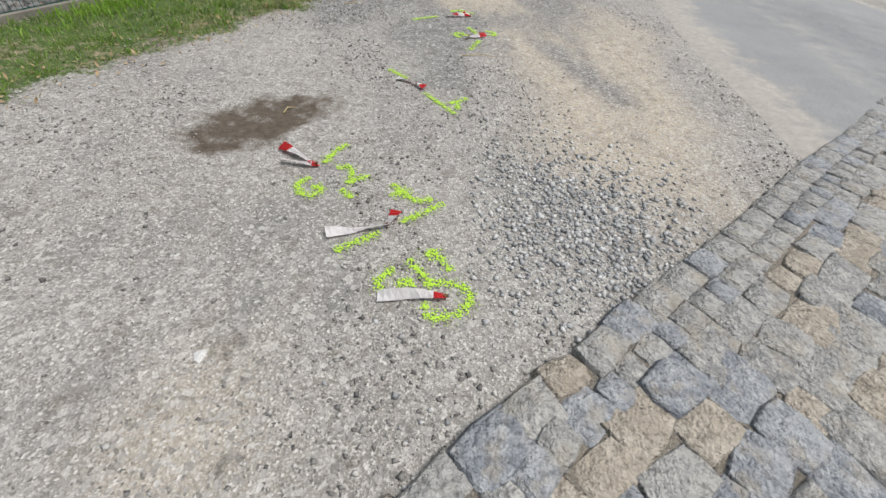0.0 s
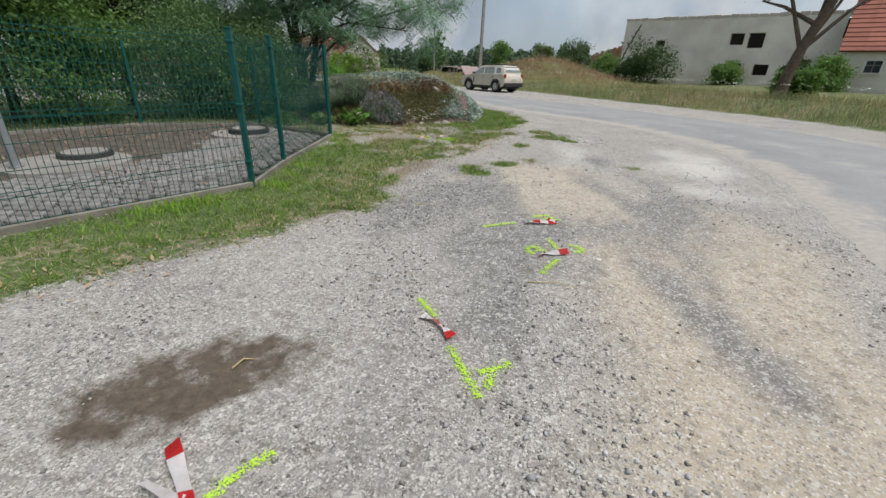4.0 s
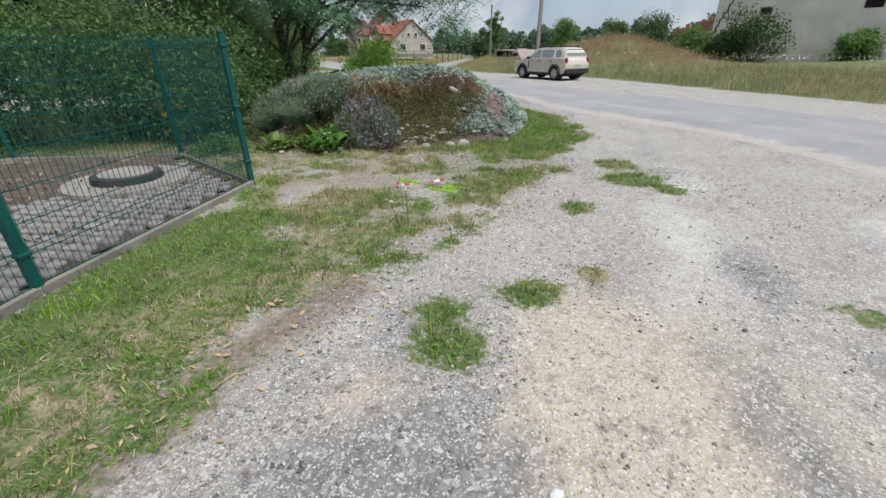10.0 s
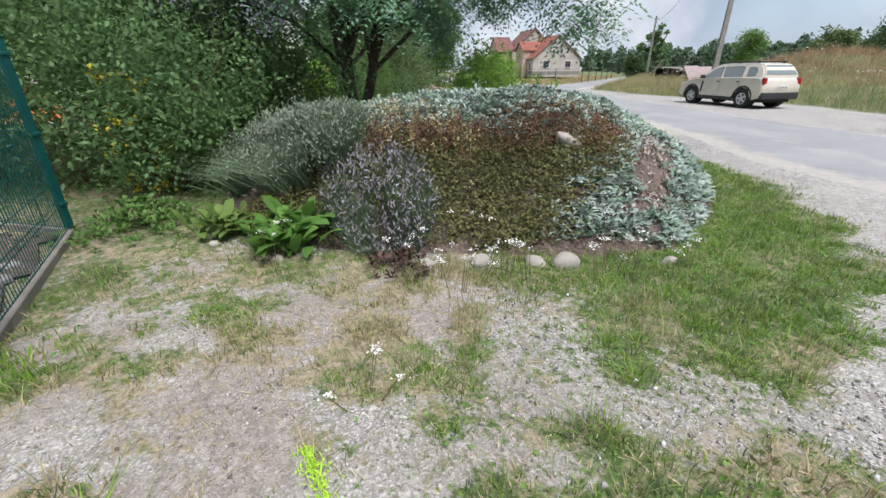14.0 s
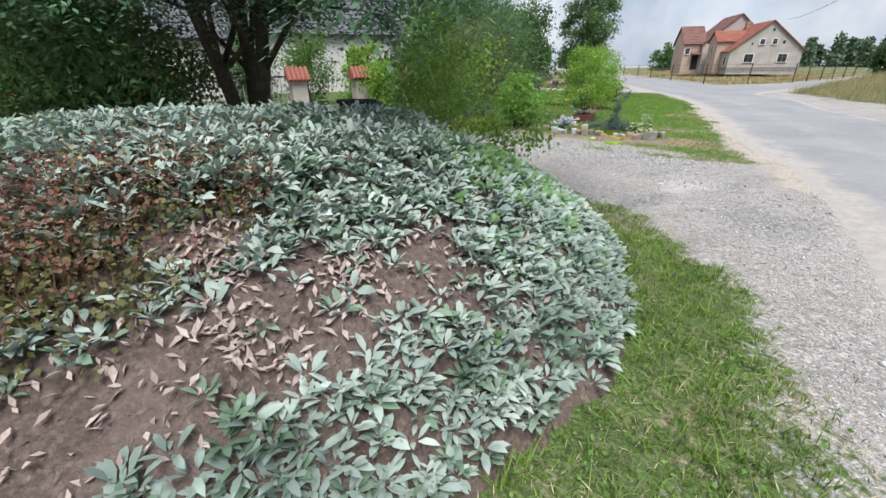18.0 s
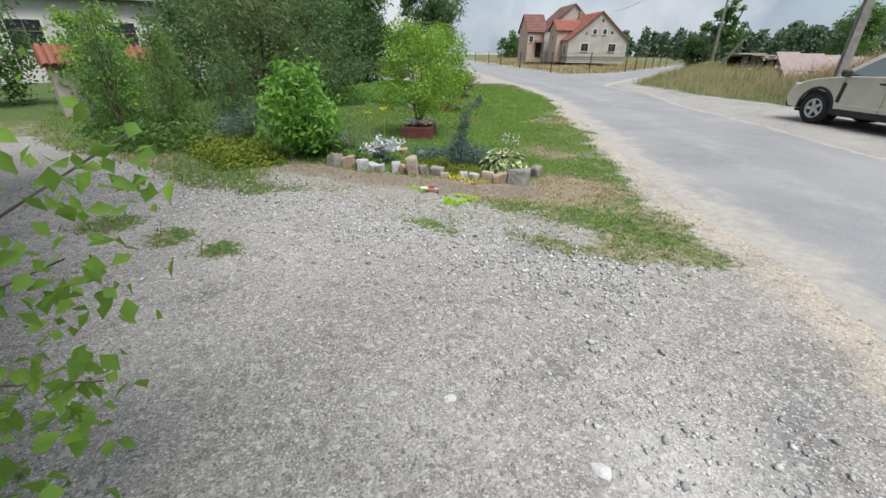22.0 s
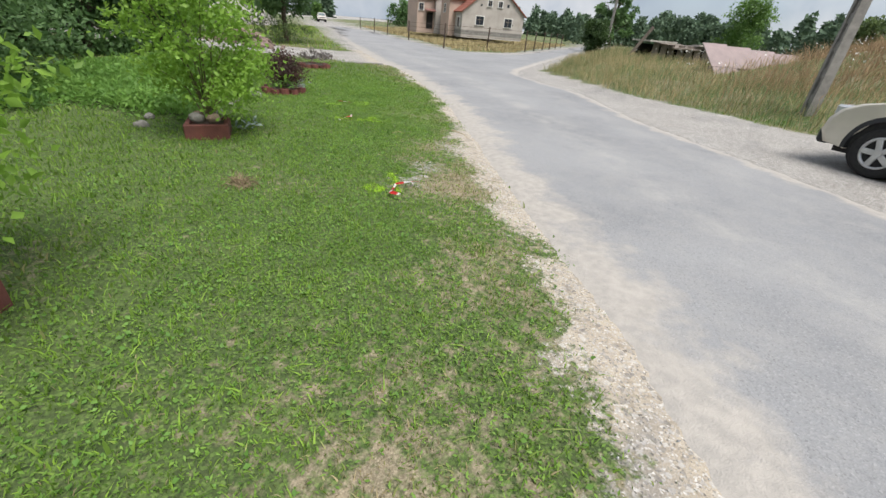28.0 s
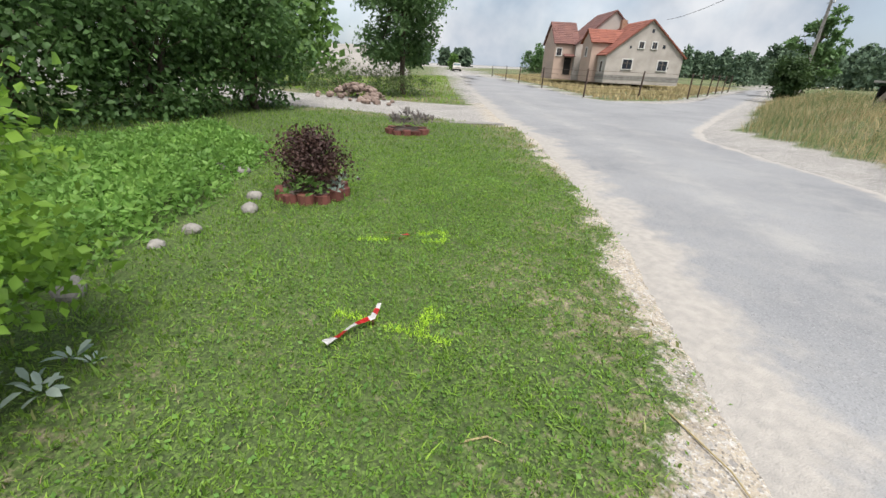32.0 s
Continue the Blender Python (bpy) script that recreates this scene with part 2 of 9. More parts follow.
# ---- plan of the ground ----
NEAR = [(2.9, -60), (2.75, -8), (2.6, 2.2), (2.62, 4.5), (2.68, 6), (2.8, 7.2), (2.95, 8.8), (2.9, 10.5), (2.45, 12.5), (1.35, 14.4), (0, 15.95),
        (-2.1, 17.4), (-4, 18.7), (-5.5, 20.7), (-7, 22.3), (-8.4, 23.25), (-9.5, 24.27), (-10.76, 25.58), (-11.94, 26.61), (-13.54, 28.11),
        (-15.94, 30.31), (-17.04, 31.21), (-20.64, 33.91), (-23.94, 35.61), (-28.14, 38.31), (-40.44, 46.21), (-79, 71), (-145, 114)]
FAR = [(-150, 123), (-87, 84), (-39.0, 53.3), (-31.0, 47.9), (-28.6, 47.2), (-27.2, 49.0), (-27.3, 52.0), (-45, 102), (-70, 186), (-65, 184), (-40, 100),
       (-23.5, 49.2), (-21.5, 43.6), (-20.3, 40.2), (-19.3, 38.4), (-17.4, 37.0), (-15.5, 35.75), (-13.05, 33.0), (-9.85, 30.35), (-7.0, 27.6),
       (-4.3, 25.3), (-1.4, 23.4), (1.5, 21.2), (4.2, 18.6), (6.0, 16.0), (7.0, 13.0), (7.3, 9.0), (7.1, 4.0), (7.0, -8), (7.1, -60)]
ROAD = NEAR + FAR
VERGE = [(-5.6, -4), (-4.5, -0.5), (-3.9, 0.8), (-3.15, 2.4), (-2.7, 3.65), (-2.42, 4.5), (-2.12, 5.5), (-2.35, 6.3), (-2.45, 6.9), (-2.3, 7.8), (-2.1, 8.9),
         (-1.95, 10.0), (-1.9, 11.4), (-2.1, 12.3), (-2.1, 14.4), (-3.1, 17.0), (-4.0, 17.65), (-5.0, 18.1), (-5.9, 18.35), (-6.7, 18.2), (-8.4, 17.6),
         (-9.95, 17.2), (-12.5, 15.6), (-22, 8), (-22, -8), (-9, -12)]
LAWN = [(-24, 14), (-15.5, 18), (-12.1, 19.2), (-11.5, 19.9), (-10.2, 20.5), (-9.5, 20.8), (-8.5, 21.2), (-7.7, 21.6), (-7.6, 22), (-8, 22.25),
        (-8.8, 22.85), (-9.78, 23.75), (-10.5, 24.54), (-11.86, 25.99), (-13.16, 27.19), (-15.76, 29.49), (-16.76, 30.39), (-18.26, 31.69), (-21.66, 33.99),
        (-22.26, 34.49), (-26.1, 32.6), (-28.6, 30.2), (-45, 22), (-60, 0), (-30, 5)]
BEYOND = [(-27.9, 37.3), (-29.8, 35.0), (-34, 32.4), (-60, 24), (-200, 60), (-200, 140), (-79, 70), (-40.7, 45.3)]
SHOULDER = [(9.3, -60), (9.3, 4), (9.6, 12), (8.9, 17.5), (6.6, 21.6), (2.6, 25.6), (-1.5, 29.3), (-5.2, 33.5), (-9.9, 35.4), (-13.2, 37), (-14.9, 37.6), (-18, 40),
            (-19.6, 41), (-20.7, 44.5), (-22.7, 49.5), (-39, 100.5), (-64, 184.5), (600, 600), (600, -60)]
PLOT = [(-28.9, 47.9), (-28.2, 52.5), (-46, 103), (-71, 188), (-200, 188), (-152, 125), (-88, 85.5), (-39.5, 54.4), (-31.0, 48.6)]
YARD = [(-4.45, 3.05), (-3.67, 5.39), (-4.22, 6.6), (-5.16, 9.12), (-9.2, 8.6), (-12.5, 4.2), (-9.6, -1.2), (-6.2, 0.4)]


def axis_lines(lo, hi, step, far):
    core = np.arange(lo, hi + step / 2, step)
    k = 1.13 ** np.arange(1, 80)
    up = hi + np.cumsum(step * k)
    dn = lo - np.cumsum(step * k)
    return np.concatenate([dn[dn > -far][::-1], core, up[up < far]])


def ground_h(x, y):
    """Height of the ground: almost level, with ruts, and a bank beyond the road."""
    x, y = np.asarray(x, float), np.asarray(y, float)
    road = signed(x, y, ROAD)
    h = 0.018 * wave(x, y, 1.7, 3) + 0.006 * wave(x, y, 0.35, 5, 2)
    h = h * smooth(-0.1, -0.8, road) - 0.03 * smooth(-0.12, 0.1, road)
    bank = signed(x, y, SHOULDER)
    h += smooth(3.0, 18.0, signed(x, y, PLOT)) * 0.6
    h += smooth(0.1, 3.0, bank) * (0.55 + 0.25 * wave(x, y, 9, 8, 2))
    h += 1.9 * np.exp(-((x + 6.5) / 5.0) ** 2 - ((y - 46.5) / 4.5) ** 2)
    return h


GX, GY = axis_lines(-26, 4.2, 0.12, 1500), axis_lines(-2.0, 34.5, 0.12, 1500)
gx, gy = [a.ravel() for a in np.meshgrid(GX, GY)]


def turf_mask(x, y):
    """How far the ground is overgrown, 0 to 1."""
    s_road, s_verge, s_lawn, s_beyond, s_bank, s_plot, s_yard = [signed(x, y, p) for p in (ROAD, VERGE, LAWN, BEYOND, SHOULDER, PLOT, YARD)]
    ragged = 0.34 * wave(x, y, 0.9, 1) + 0.30 * wave(x, y, 0.28, 2)
    turf = np.maximum.reduce([s_verge, s_lawn + 0.2, s_beyond, s_bank, s_plot])
    # bare, trodden places in the turf before the mound and along the road
    worn = 0.16 * np.exp(-(np.minimum(s_lawn, 3) / 0.4) ** 2) * (s_lawn > 0)
    worn += 0.8 * np.exp(-((x + 9.6) / 0.8) ** 2 - ((y - 20.75) / 0.38) ** 2)
    worn += 0.6 * np.exp(-((x + 13.87) / 0.35) ** 2 - ((y - 27.29) / 0.5) ** 2) + 0.2 * np.exp(-((x + 10.9) / 0.35) ** 2 - ((y - 23.75) / 0.45) ** 2) + 0.42 * np.exp(-((x + 13.2) / 0.6) ** 2 - ((y - 26.35) / 0.7) ** 2) + 0.2 * np.exp(-((x + 10.9) / 1.2) ** 2 - ((y - 24.2) / 0.7) ** 2) + 1.1 * np.exp(-(line_dist(x, y, [(-12.2, 20.2), (-10.6, 21.2), (-9.6, 22.1)]) / 0.34) ** 2) + 0.62 * np.exp(-(line_dist(x, y, [(-11.9, 19.8), (-10.2, 20.75), (-8.6, 21.5)]) / 0.4) ** 2)
    cover = smooth(-0.25, 0.25, turf + ragged) * (1 - 0.72 * smooth(0.34, 0.8, worn + 0.55 * wave(x, y, 0.4, 4)))
    # separate tufts on trodden sand before the mound, and thin places in the verge
    trod = np.clip(np.exp(-((x + 4.2) / 2.6) ** 4 - ((y - 10.1) / 2.3) ** 4) + 0.35 * np.exp(-(np.minimum(s_verge, 3) / 0.6) ** 2) * (s_verge > 0), 0, 1) * (s_verge > -0.3)
    tuft = smooth(-0.22, 0.28, 0.9 * wave(x, y, 0.62, 24) + 0.8 * wave(x, y, 0.2, 25, 2))
    cover = cover * (1 - trod * (1 - tuft) * 0.8) * (1 - 0.35 * smooth(0.1, 0.5, wave(x, y, 1.1, 26)) * (s_verge > 0))
    # tufts that grow in the dirt beside the verge
    for tx, ty, tr in ((-10.56, 18.48, 0.26), (-10.0, 18.83, 0.2), (-11.2, 18.1, 0.3), (-1.19, 8.28, 0.22), (-1.4, 7.5, 0.24), (-1.62, 7.75, 0.2), (-0.9, 11.6, 0.4), (-0.44, 11.36, 0.25), (0.78, 9.02, 0.16), (-0.84, 8.76, 0.14), (-1.3, 10.2, 0.2), (-1.2, 12.3, 0.3)):
        cover = np.maximum(cover, 0.85 * smooth(0.25, 0.6, np.exp(-((x - tx) / tr) ** 2 - ((y - ty) / tr) ** 2) + 0.35 * wave(x, y, 0.16, 6)))
    return cover * smooth(0.05, -0.1, s_yard)


def dryness(x, y):
    """How far the turf is scorched, 0 (fresh) to 1 (straw)."""
    s_verge, s_lawn = signed(x, y, VERGE), signed(x, y, LAWN)
    fine = 0.38 * wave(x, y, 1.1, 91, 3) + 0.30 * wave(x, y, 0.26, 92, 2)
    fence = np.exp(-(line_dist(x, y, [(-5.55, 0.85), (-4.45, 3.05), (-3.67, 5.39), (-4.22, 6.6), (-5.16, 9.12)]) / 0.5) ** 2)
    front = np.exp(-((x + 4.0) / 2.6) ** 4 - ((y - 9.9) / 2.2) ** 4)
    verge = 0.35 + 0.18 * front - 0.35 * fence + fine - 0.12 * smooth(12.0, 14.0, y)
    lawn = 0.06 + 0.75 * fine + 0.30 * np.exp(-(np.clip(s_lawn, 0, 9) / 0.75) ** 2)
    for cx, cy, rx, ry, k in ((-13.0, 26.6, 0.5, 0.65, 0.3), (-10.85, 23.75, 0.7, 0.55, 0.55), (-11.6, 24.3, 0.8, 0.6, 0.35), (-13.9, 26.9, 0.45, 0.5, 0.2), (-9.3, 22.6, 0.9, 0.7, 0.4), (-8.3, 21.7, 0.9, 0.6, 0.15)):
        lawn = lawn + k * np.exp(-((x - cx) / rx) ** 2 - ((y - cy) / ry) ** 2)
    bed = np.exp(-(line_dist(x, y, [(-12.4, 20.2), (-10.6, 21.2), (-9.5, 22.1), (-9.5, 22.6)]) / 0.45) ** 2)
    return np.clip(np.where(s_verge > -0.6, verge, lawn + 0.7 * bed), 0, 1)


grass = turf_mask(gx, gy)
s_road = signed(gx, gy, ROAD)
# sandy, dark and pale places of the dirt
def sand(x, y):
    return smooth(0.1, 0.7, 0.9 * np.exp(-((x - 1.3) / 0.9) ** 2 - ((y - 4.3) / 2.6) ** 2) + 0.9 * np.exp(-((x + 0.2) / 0.7) ** 2 - ((y - 7.2) / 1.5) ** 2)
             + 0.45 * np.exp(-((x + 0.8) / 0.5) ** 2 - ((y - 0.6) / 0.8) ** 2) + 0.8 * np.exp(-((line_dist(x, y, NEAR[12:25]) - 0.15) / 0.4) ** 2) * (y > 21) + 0.72 * np.exp(-(line_dist(x, y, [(-0.95, 8.1), (-0.5, 7.05), (0.05, 6.3), (0.9, 5.0), (1.3, 4.0)]) / 0.34) ** 2) + 0.8 * np.exp(-((x + 1.56) / 0.22) ** 2 - ((y - 6.96) / 0.28) ** 2) + 0.35 * wave(x, y, 1.6, 9))


tan = sand(gx, gy)
rut = wave(gx * 1.1 + gy * 0.25, gy * 0.22 - gx * 0.06, 0.30, 27, 3)
dark = smooth(0.15, 0.75, 0.75 * rut + 0.85 * np.exp(-(line_dist(gx, gy, [(0.05, 8.2), (0.3, 7.4), (0.6, 6.9), (0.9, 6.5)]) / 0.2) ** 2) + 0.6 * np.exp(-(line_dist(gx, gy, [(0.05, 9.5), (0.5, 8.95), (0.95, 8.0)]) / 0.2) ** 2)
              + 0.8 * np.exp(-((gx + 0.8) / 0.28) ** 2 - ((gy - 6.5) / 0.6) ** 2) + 0.8 * np.exp(-((gx + 0.1) / 0.9) ** 2 - ((gy - 4.9) / 1.2) ** 2) + 0.75 * np.exp(-((gx + 1.5) / 0.7) ** 2 - ((gy - 5.9) / 1.3) ** 2)
              + 0.6 * np.exp(-((gx - 1.2) / 0.5) ** 2 - ((gy - 7.2) / 1.2) ** 2) + 0.55 * np.exp(-((gx + 6.3) / 1.2) ** 2 - ((gy - 19.6) / 1.6) ** 2) + 0.5 * wave(gx, gy, 0.9, 12))
# the damp stain
ca, sa = math.cos(0.95), math.sin(0.95)
u, v = (gx + 1.38) * ca + (gy - 2.62) * sa, -(gx + 1.38) * sa + (gy - 2.62) * ca
stain = smooth(0.2, 0.85, 1.0 * np.exp(-np.abs(u / 0.62) ** 3 - (np.abs(v) / 0.30) ** 2) + 0.42 * wave(gx, gy, 0.34, 15))
pale = smooth(0.2, 0.7, 0.6 * np.exp(-((gx - 1.7) / 0.75) ** 2 - ((gy - 9.3) / 2.6) ** 2) + 0.55 * np.exp(-((gx + 0.3) / 0.6) ** 2 - ((gy - 11.0) / 2.0) ** 2) + 0.36 * np.exp(-((gx + 7.2) / 1.9) ** 2 - ((gy - 19.8) / 0.9) ** 2) + 0.4 * wave(gx, gy, 0.8, 29))
loam = 0.95 * smooth(0.25, 0.7, np.exp(-(line_dist(gx, gy, [(-3.1, 3.2), (-2.5, 4.8), (-2.28, 5.5), (-2.36, 6.2), (-2.42, 7.2), (-2.35, 7.7)]) / 0.22) ** 2) + 0.4 * wave(gx, gy, 0.3, 28) + 0.9 * np.exp(-(line_dist(gx, gy, [(-12.4, 20.3), (-10.6, 21.3), (-9.6, 22.1)]) / 0.4) ** 2))
loam = np.maximum(loam, 0.5 * np.exp(-((gx + 4.4) / 2.3) ** 4 - ((gy - 10.1) / 2.1) ** 4) * smooth(-0.3, 0.4, wave(gx, gy, 0.55, 34)))
gz = ground_h(gx, gy)
nx, ny = len(GX), len(GY)
ii = (np.arange(ny - 1)[:, None] * nx + np.arange(nx - 1)[None]).ravel()


class Raster:
    """A function of the plan, worked out once on a fine grid and read between its points."""

    def __init__(self, fn, x0=-31.0, x1=15.0, y0=-1.0, y1=62.0, step=0.1):
        self.x0, self.y0, self.step = x0, y0, step
        xs, ys = np.arange(x0, x1, step), np.arange(y0, y1, step)
        a, b = np.meshgrid(xs, ys)
        self.v, self.nx, self.ny = fn(a.ravel(), b.ravel()).reshape(len(ys), len(xs)), len(xs), len(ys)

    def __call__(self, x, y):
        u, v = np.clip((np.asarray(x) - self.x0) / self.step, 0, self.nx - 1.001), np.clip((np.asarray(y) - self.y0) / self.step, 0, self.ny - 1.001)
        i, j = u.astype(int), v.astype(int)
        fu, fv = u - i, v - j
        g_ = self.v
        return (g_[j, i] * (1 - fu) + g_[j, i + 1] * fu) * (1 - fv) + (g_[j + 1, i] * (1 - fu) + g_[j + 1, i + 1] * fu) * fv


fast_h = Raster(ground_h)

# ---- ground materials ----
g = Mat("dirt_and_turf", 0.95).world()
zone = g.attr("zone")
sep = g.n.new("ShaderNodeSeparateColor")
g.l.new(zone.outputs["Color"], sep.inputs[0])
dirt = g.mix(g.noise(0.9, 5), (0.273, 0.262, 0.242), (0.405, 0.392, 0.367))
dirt = g.mix(g.range(g.noise(14, 6, 0.7), 0, 1, 0, 0.5), dirt, (0.17, 0.152, 0.132))
streak = g.n.new("ShaderNodeMapping")
streak.inputs["Rotation"].default_value, streak.inputs["Scale"].default_value = (0, 0, 0.3), (3.4, 0.5, 1.0)
g.l.new(g.co, streak.inputs["Vector"])
dirt = g.mix(g.range(g.noise(3.2, 6, 0.65, 0.42, 0.66, streak.outputs[0]), 0, 1, 0, 0.42), dirt, (0.20, 0.185, 0.165))
dirt = g.mix(g.range(g.noise(70, 5, 0.75), 0.3, 0.9, 0, 0.68), dirt, (0.10, 0.093, 0.085))
dirt = g.mix(g.range(g.noise(110, 4, 0.75), 0.55, 0.9, 0, 0.75), dirt, (0.58, 0.555, 0.52))
dirt = g.mix(g.math("MULTIPLY", sep.outputs[1], 0.75), dirt, g.mix(g.noise(5, 4), (0.47, 0.40, 0.30), (0.39, 0.332, 0.25)))
dirt = g.mix(g.math("MULTIPLY", sep.outputs[2], 0.9), dirt, g.mix(g.noise(9, 4), (0.105, 0.104, 0.104), (0.19, 0.189, 0.188)))
peb = g.cells(105, "Color")
pebv = g.n.new("ShaderNodeSeparateColor")
g.l.new(peb, pebv.inputs[0])
dirt = g.mix(g.range(pebv.outputs[0], 0.5, 0.85, 0.0, 0.8), dirt, g.mix(pebv.outputs[1], (0.07, 0.067, 0.064), (0.62, 0.595, 0.56)))
peb2 = g.n.new("ShaderNodeSeparateColor")
g.l.new(g.cells(42, "Color"), peb2.inputs[0])
dirt = g.mix(g.range(peb2.outputs[0], 0.72, 0.9, 0.0, 0.6), dirt, g.mix(peb2.outputs[1], (0.12, 0.115, 0.11), (0.55, 0.53, 0.50)))
damp = g.range(g.math("ADD", g.attr("damp").outputs["Fac"], g.range(g.noise(7, 5, 0.65), 0, 1, -0.45, 0.3)), 0.05, 0.8)
dirt = g.mix(g.math("MULTIPLY", damp, 0.95), dirt, g.mix(g.noise(20, 4), (0.062, 0.047, 0.034), (0.105, 0.083, 0.062)))
dirt = g.mix(g.math("MULTIPLY", g.attr("pale").outputs["Fac"], g.range(g.noise(45, 5, 0.7), 0, 1, 0.25, 0.9)), dirt, (0.56, 0.545, 0.515))
dirt = g.mix(g.attr("loam").outputs["Fac"], dirt, g.mix(g.noise(18, 5), (0.12, 0.095, 0.075), (0.24, 0.20, 0.165)))
soil = g.mix(g.noise(3, 5), (0.045, 0.075, 0.022), (0.085, 0.112, 0.04))
soil = g.mix(g.range(g.noise(28, 6, 0.7), 0, 1, 0, 0.6), soil, (0.04, 0.058, 0.022))
soil = g.mix(g.range(g.noise(60, 4, 0.7), 0.55, 1, 0, 0.7), soil, (0.03, 0.036, 0.018))
leafy = g.n.new("ShaderNodeSeparateColor")
g.l.new(g.cells(78, "Color"), leafy.inputs[0])
soil = g.mix(g.range(leafy.outputs[0], 0.25, 0.8, 0.0, 0.85), soil, g.mix(leafy.outputs[1], (0.06, 0.104, 0.025), (0.145, 0.22, 0.056)))
thatch = g.mix(g.noise(9, 6, 0.7), (0.30, 0.25, 0.17), (0.17, 0.145, 0.095))
thatch = g.mix(g.range(g.noise(70, 5, 0.75), 0.4, 1, 0, 0.7), thatch, (0.45, 0.39, 0.28))
thatch = g.mix(g.range(g.noise(40, 5, 0.75), 0.45, 1, 0, 0.7), thatch, (0.09, 0.075, 0.05))
dryf = g.range(g.math("ADD", g.attr("dry").outputs["Fac"], g.range(g.noise(11, 5, 0.7), 0, 1, -0.35, 0.35)), 0.3, 0.7)
soil = g.mix(dryf, soil, thatch)
grown = g.range(g.math("ADD", sep.outputs[0], g.range(g.noise(16, 6, 0.7), 0, 1, -0.38, 0.38)), 0.3, 0.62)
g.color(g.mix(grown, dirt, soil))
g.bump(g.math("ADD", g.cells(105, "Distance", 0, 0.9), g.noise(25, 6, 0.7)), 0.5, 0.010)
M_GROUND = g.m

a = Mat("worn_asphalt", 0.88).world()
edge = a.attr("edge").outputs["Fac"]
ac = a.mix(a.noise(0.5, 5), (0.195, 0.20, 0.208), (0.262, 0.266, 0.27))
ac = a.mix(a.range(a.noise(3.5, 6, 0.7), 0.3, 1, 0, 0.5), ac, (0.28, 0.278, 0.27))
agg = a.n.new("ShaderNodeSeparateColor")
a.l.new(a.cells(110, "Color"), agg.inputs[0])
ac = a.mix(a.range(agg.outputs[0], 0.3, 1, 0, 0.5), ac, a.mix(agg.outputs[1], (0.10, 0.10, 0.105), (0.36, 0.36, 0.36)))
dust = a.math("SUBTRACT", a.range(edge, 0.0, 1.0, 1.15, 0.0), a.range(a.noise(2.2, 6, 0.65), 0, 1, 0.65, 0.0))
ac = a.mix(a.range(dust, 0, 0.5, 0, 0.85), ac, a.mix(a.noise(12, 4), (0.40, 0.37, 0.33), (0.32, 0.30, 0.27)))
# patched strip and light worn tracks
trk = a.attr("track").outputs["Fac"]
ac = a.mix(a.math("MULTIPLY", trk, a.range(a.noise(1.4, 6, 0.75), 0.25, 0.9, 0, 0.6)), ac, (0.35, 0.34, 0.32))
a.color(ac)
a.bump(a.math("ADD", a.cells(110, "Distance", 0, 0.9), a.noise(40, 4)), 0.4, 0.006)
M_ASPHALT = a.m


# ---- ground and road ----
def point_attr(me, name, kind, values):
    at = me.attributes.new(name, kind, "POINT")
    at.data.foreach_set("color" if kind == "FLOAT_COLOR" else "value", np.asarray(values, np.float32).ravel())


me = fast_mesh("ground", np.c_[gx, gy, gz], np.c_[ii, ii + 1, ii + nx + 1, ii + nx], M_GROUND)
point_attr(me, "zone", "FLOAT_COLOR", np.c_[grass, tan, dark, np.ones(len(gx))])
point_attr(me, "damp", "FLOAT", stain)
point_attr(me, "loam", "FLOAT", loam)
point_attr(me, "pale", "FLOAT", pale)
point_attr(me, "dry", "FLOAT", dryness(gx, gy))
me.shade_smooth()
tagged(new("ground", me), "trodden grey gravel and dirt with patchy turf", "ground", kind="structure")


def resample(pts, step):
    out = []
    for (x1, y1), (x2, y2) in zip(pts, pts[1:]):
        n = max(1, int(math.hypot(x2 - x1, y2 - y1) / step)) if max(abs(x1), abs(x2)) < 60 and min(y1, y2) > -20 else 1
        out += [(x1 + (x2 - x1) * k / n, y1 + (y2 - y1) * k / n) for k in range(n)]
    return out + [pts[-1]]


RX, RY = axis_lines(-27, 8, 0.14, 300), axis_lines(1, 42, 0.14, 300)
rx, ry = [q.ravel() for q in np.meshgrid(RX, RY)]
rs = signed(rx, ry, ROAD) + 0.10 * wave(rx, ry, 0.7, 21) + 0.05 * wave(rx, ry, 0.2, 22)
keep = rs > -0.35
rz = 0.012 + 0.02 * smooth(0.0, 1.2, rs) + np.clip(rs - 0.08, -0.5, 0) * 0.22
cells_ = (np.arange(len(RY) - 1)[:, None] * len(RX) + np.arange(len(RX) - 1)[None]).ravel()
quads = np.c_[cells_, cells_ + 1, cells_ + len(RX) + 1, cells_ + len(RX)]
quads = quads[keep[quads].all(axis=1)]
used, inv = np.unique(quads, return_inverse=True)
me = fast_mesh("road", np.c_[rx, ry, rz][used], inv.reshape(-1, 4), M_ASPHALT)
point_attr(me, "edge", "FLOAT", np.clip(rs / np.where(line_dist(rx, ry, NEAR) < 1.5, 0.75, 0.42), 0, 1)[used])
mid = line_dist(rx, ry, NEAR)
point_attr(me, "track", "FLOAT", (np.exp(-((mid - 1.7) / 0.35) ** 2) + 0.6 * np.exp(-((mid - 3.2) / 0.3) ** 2))[used])
me.shade_smooth()
tagged(new("road", me), "worn grey asphalt road with dusty broken edges", "road", kind="structure")


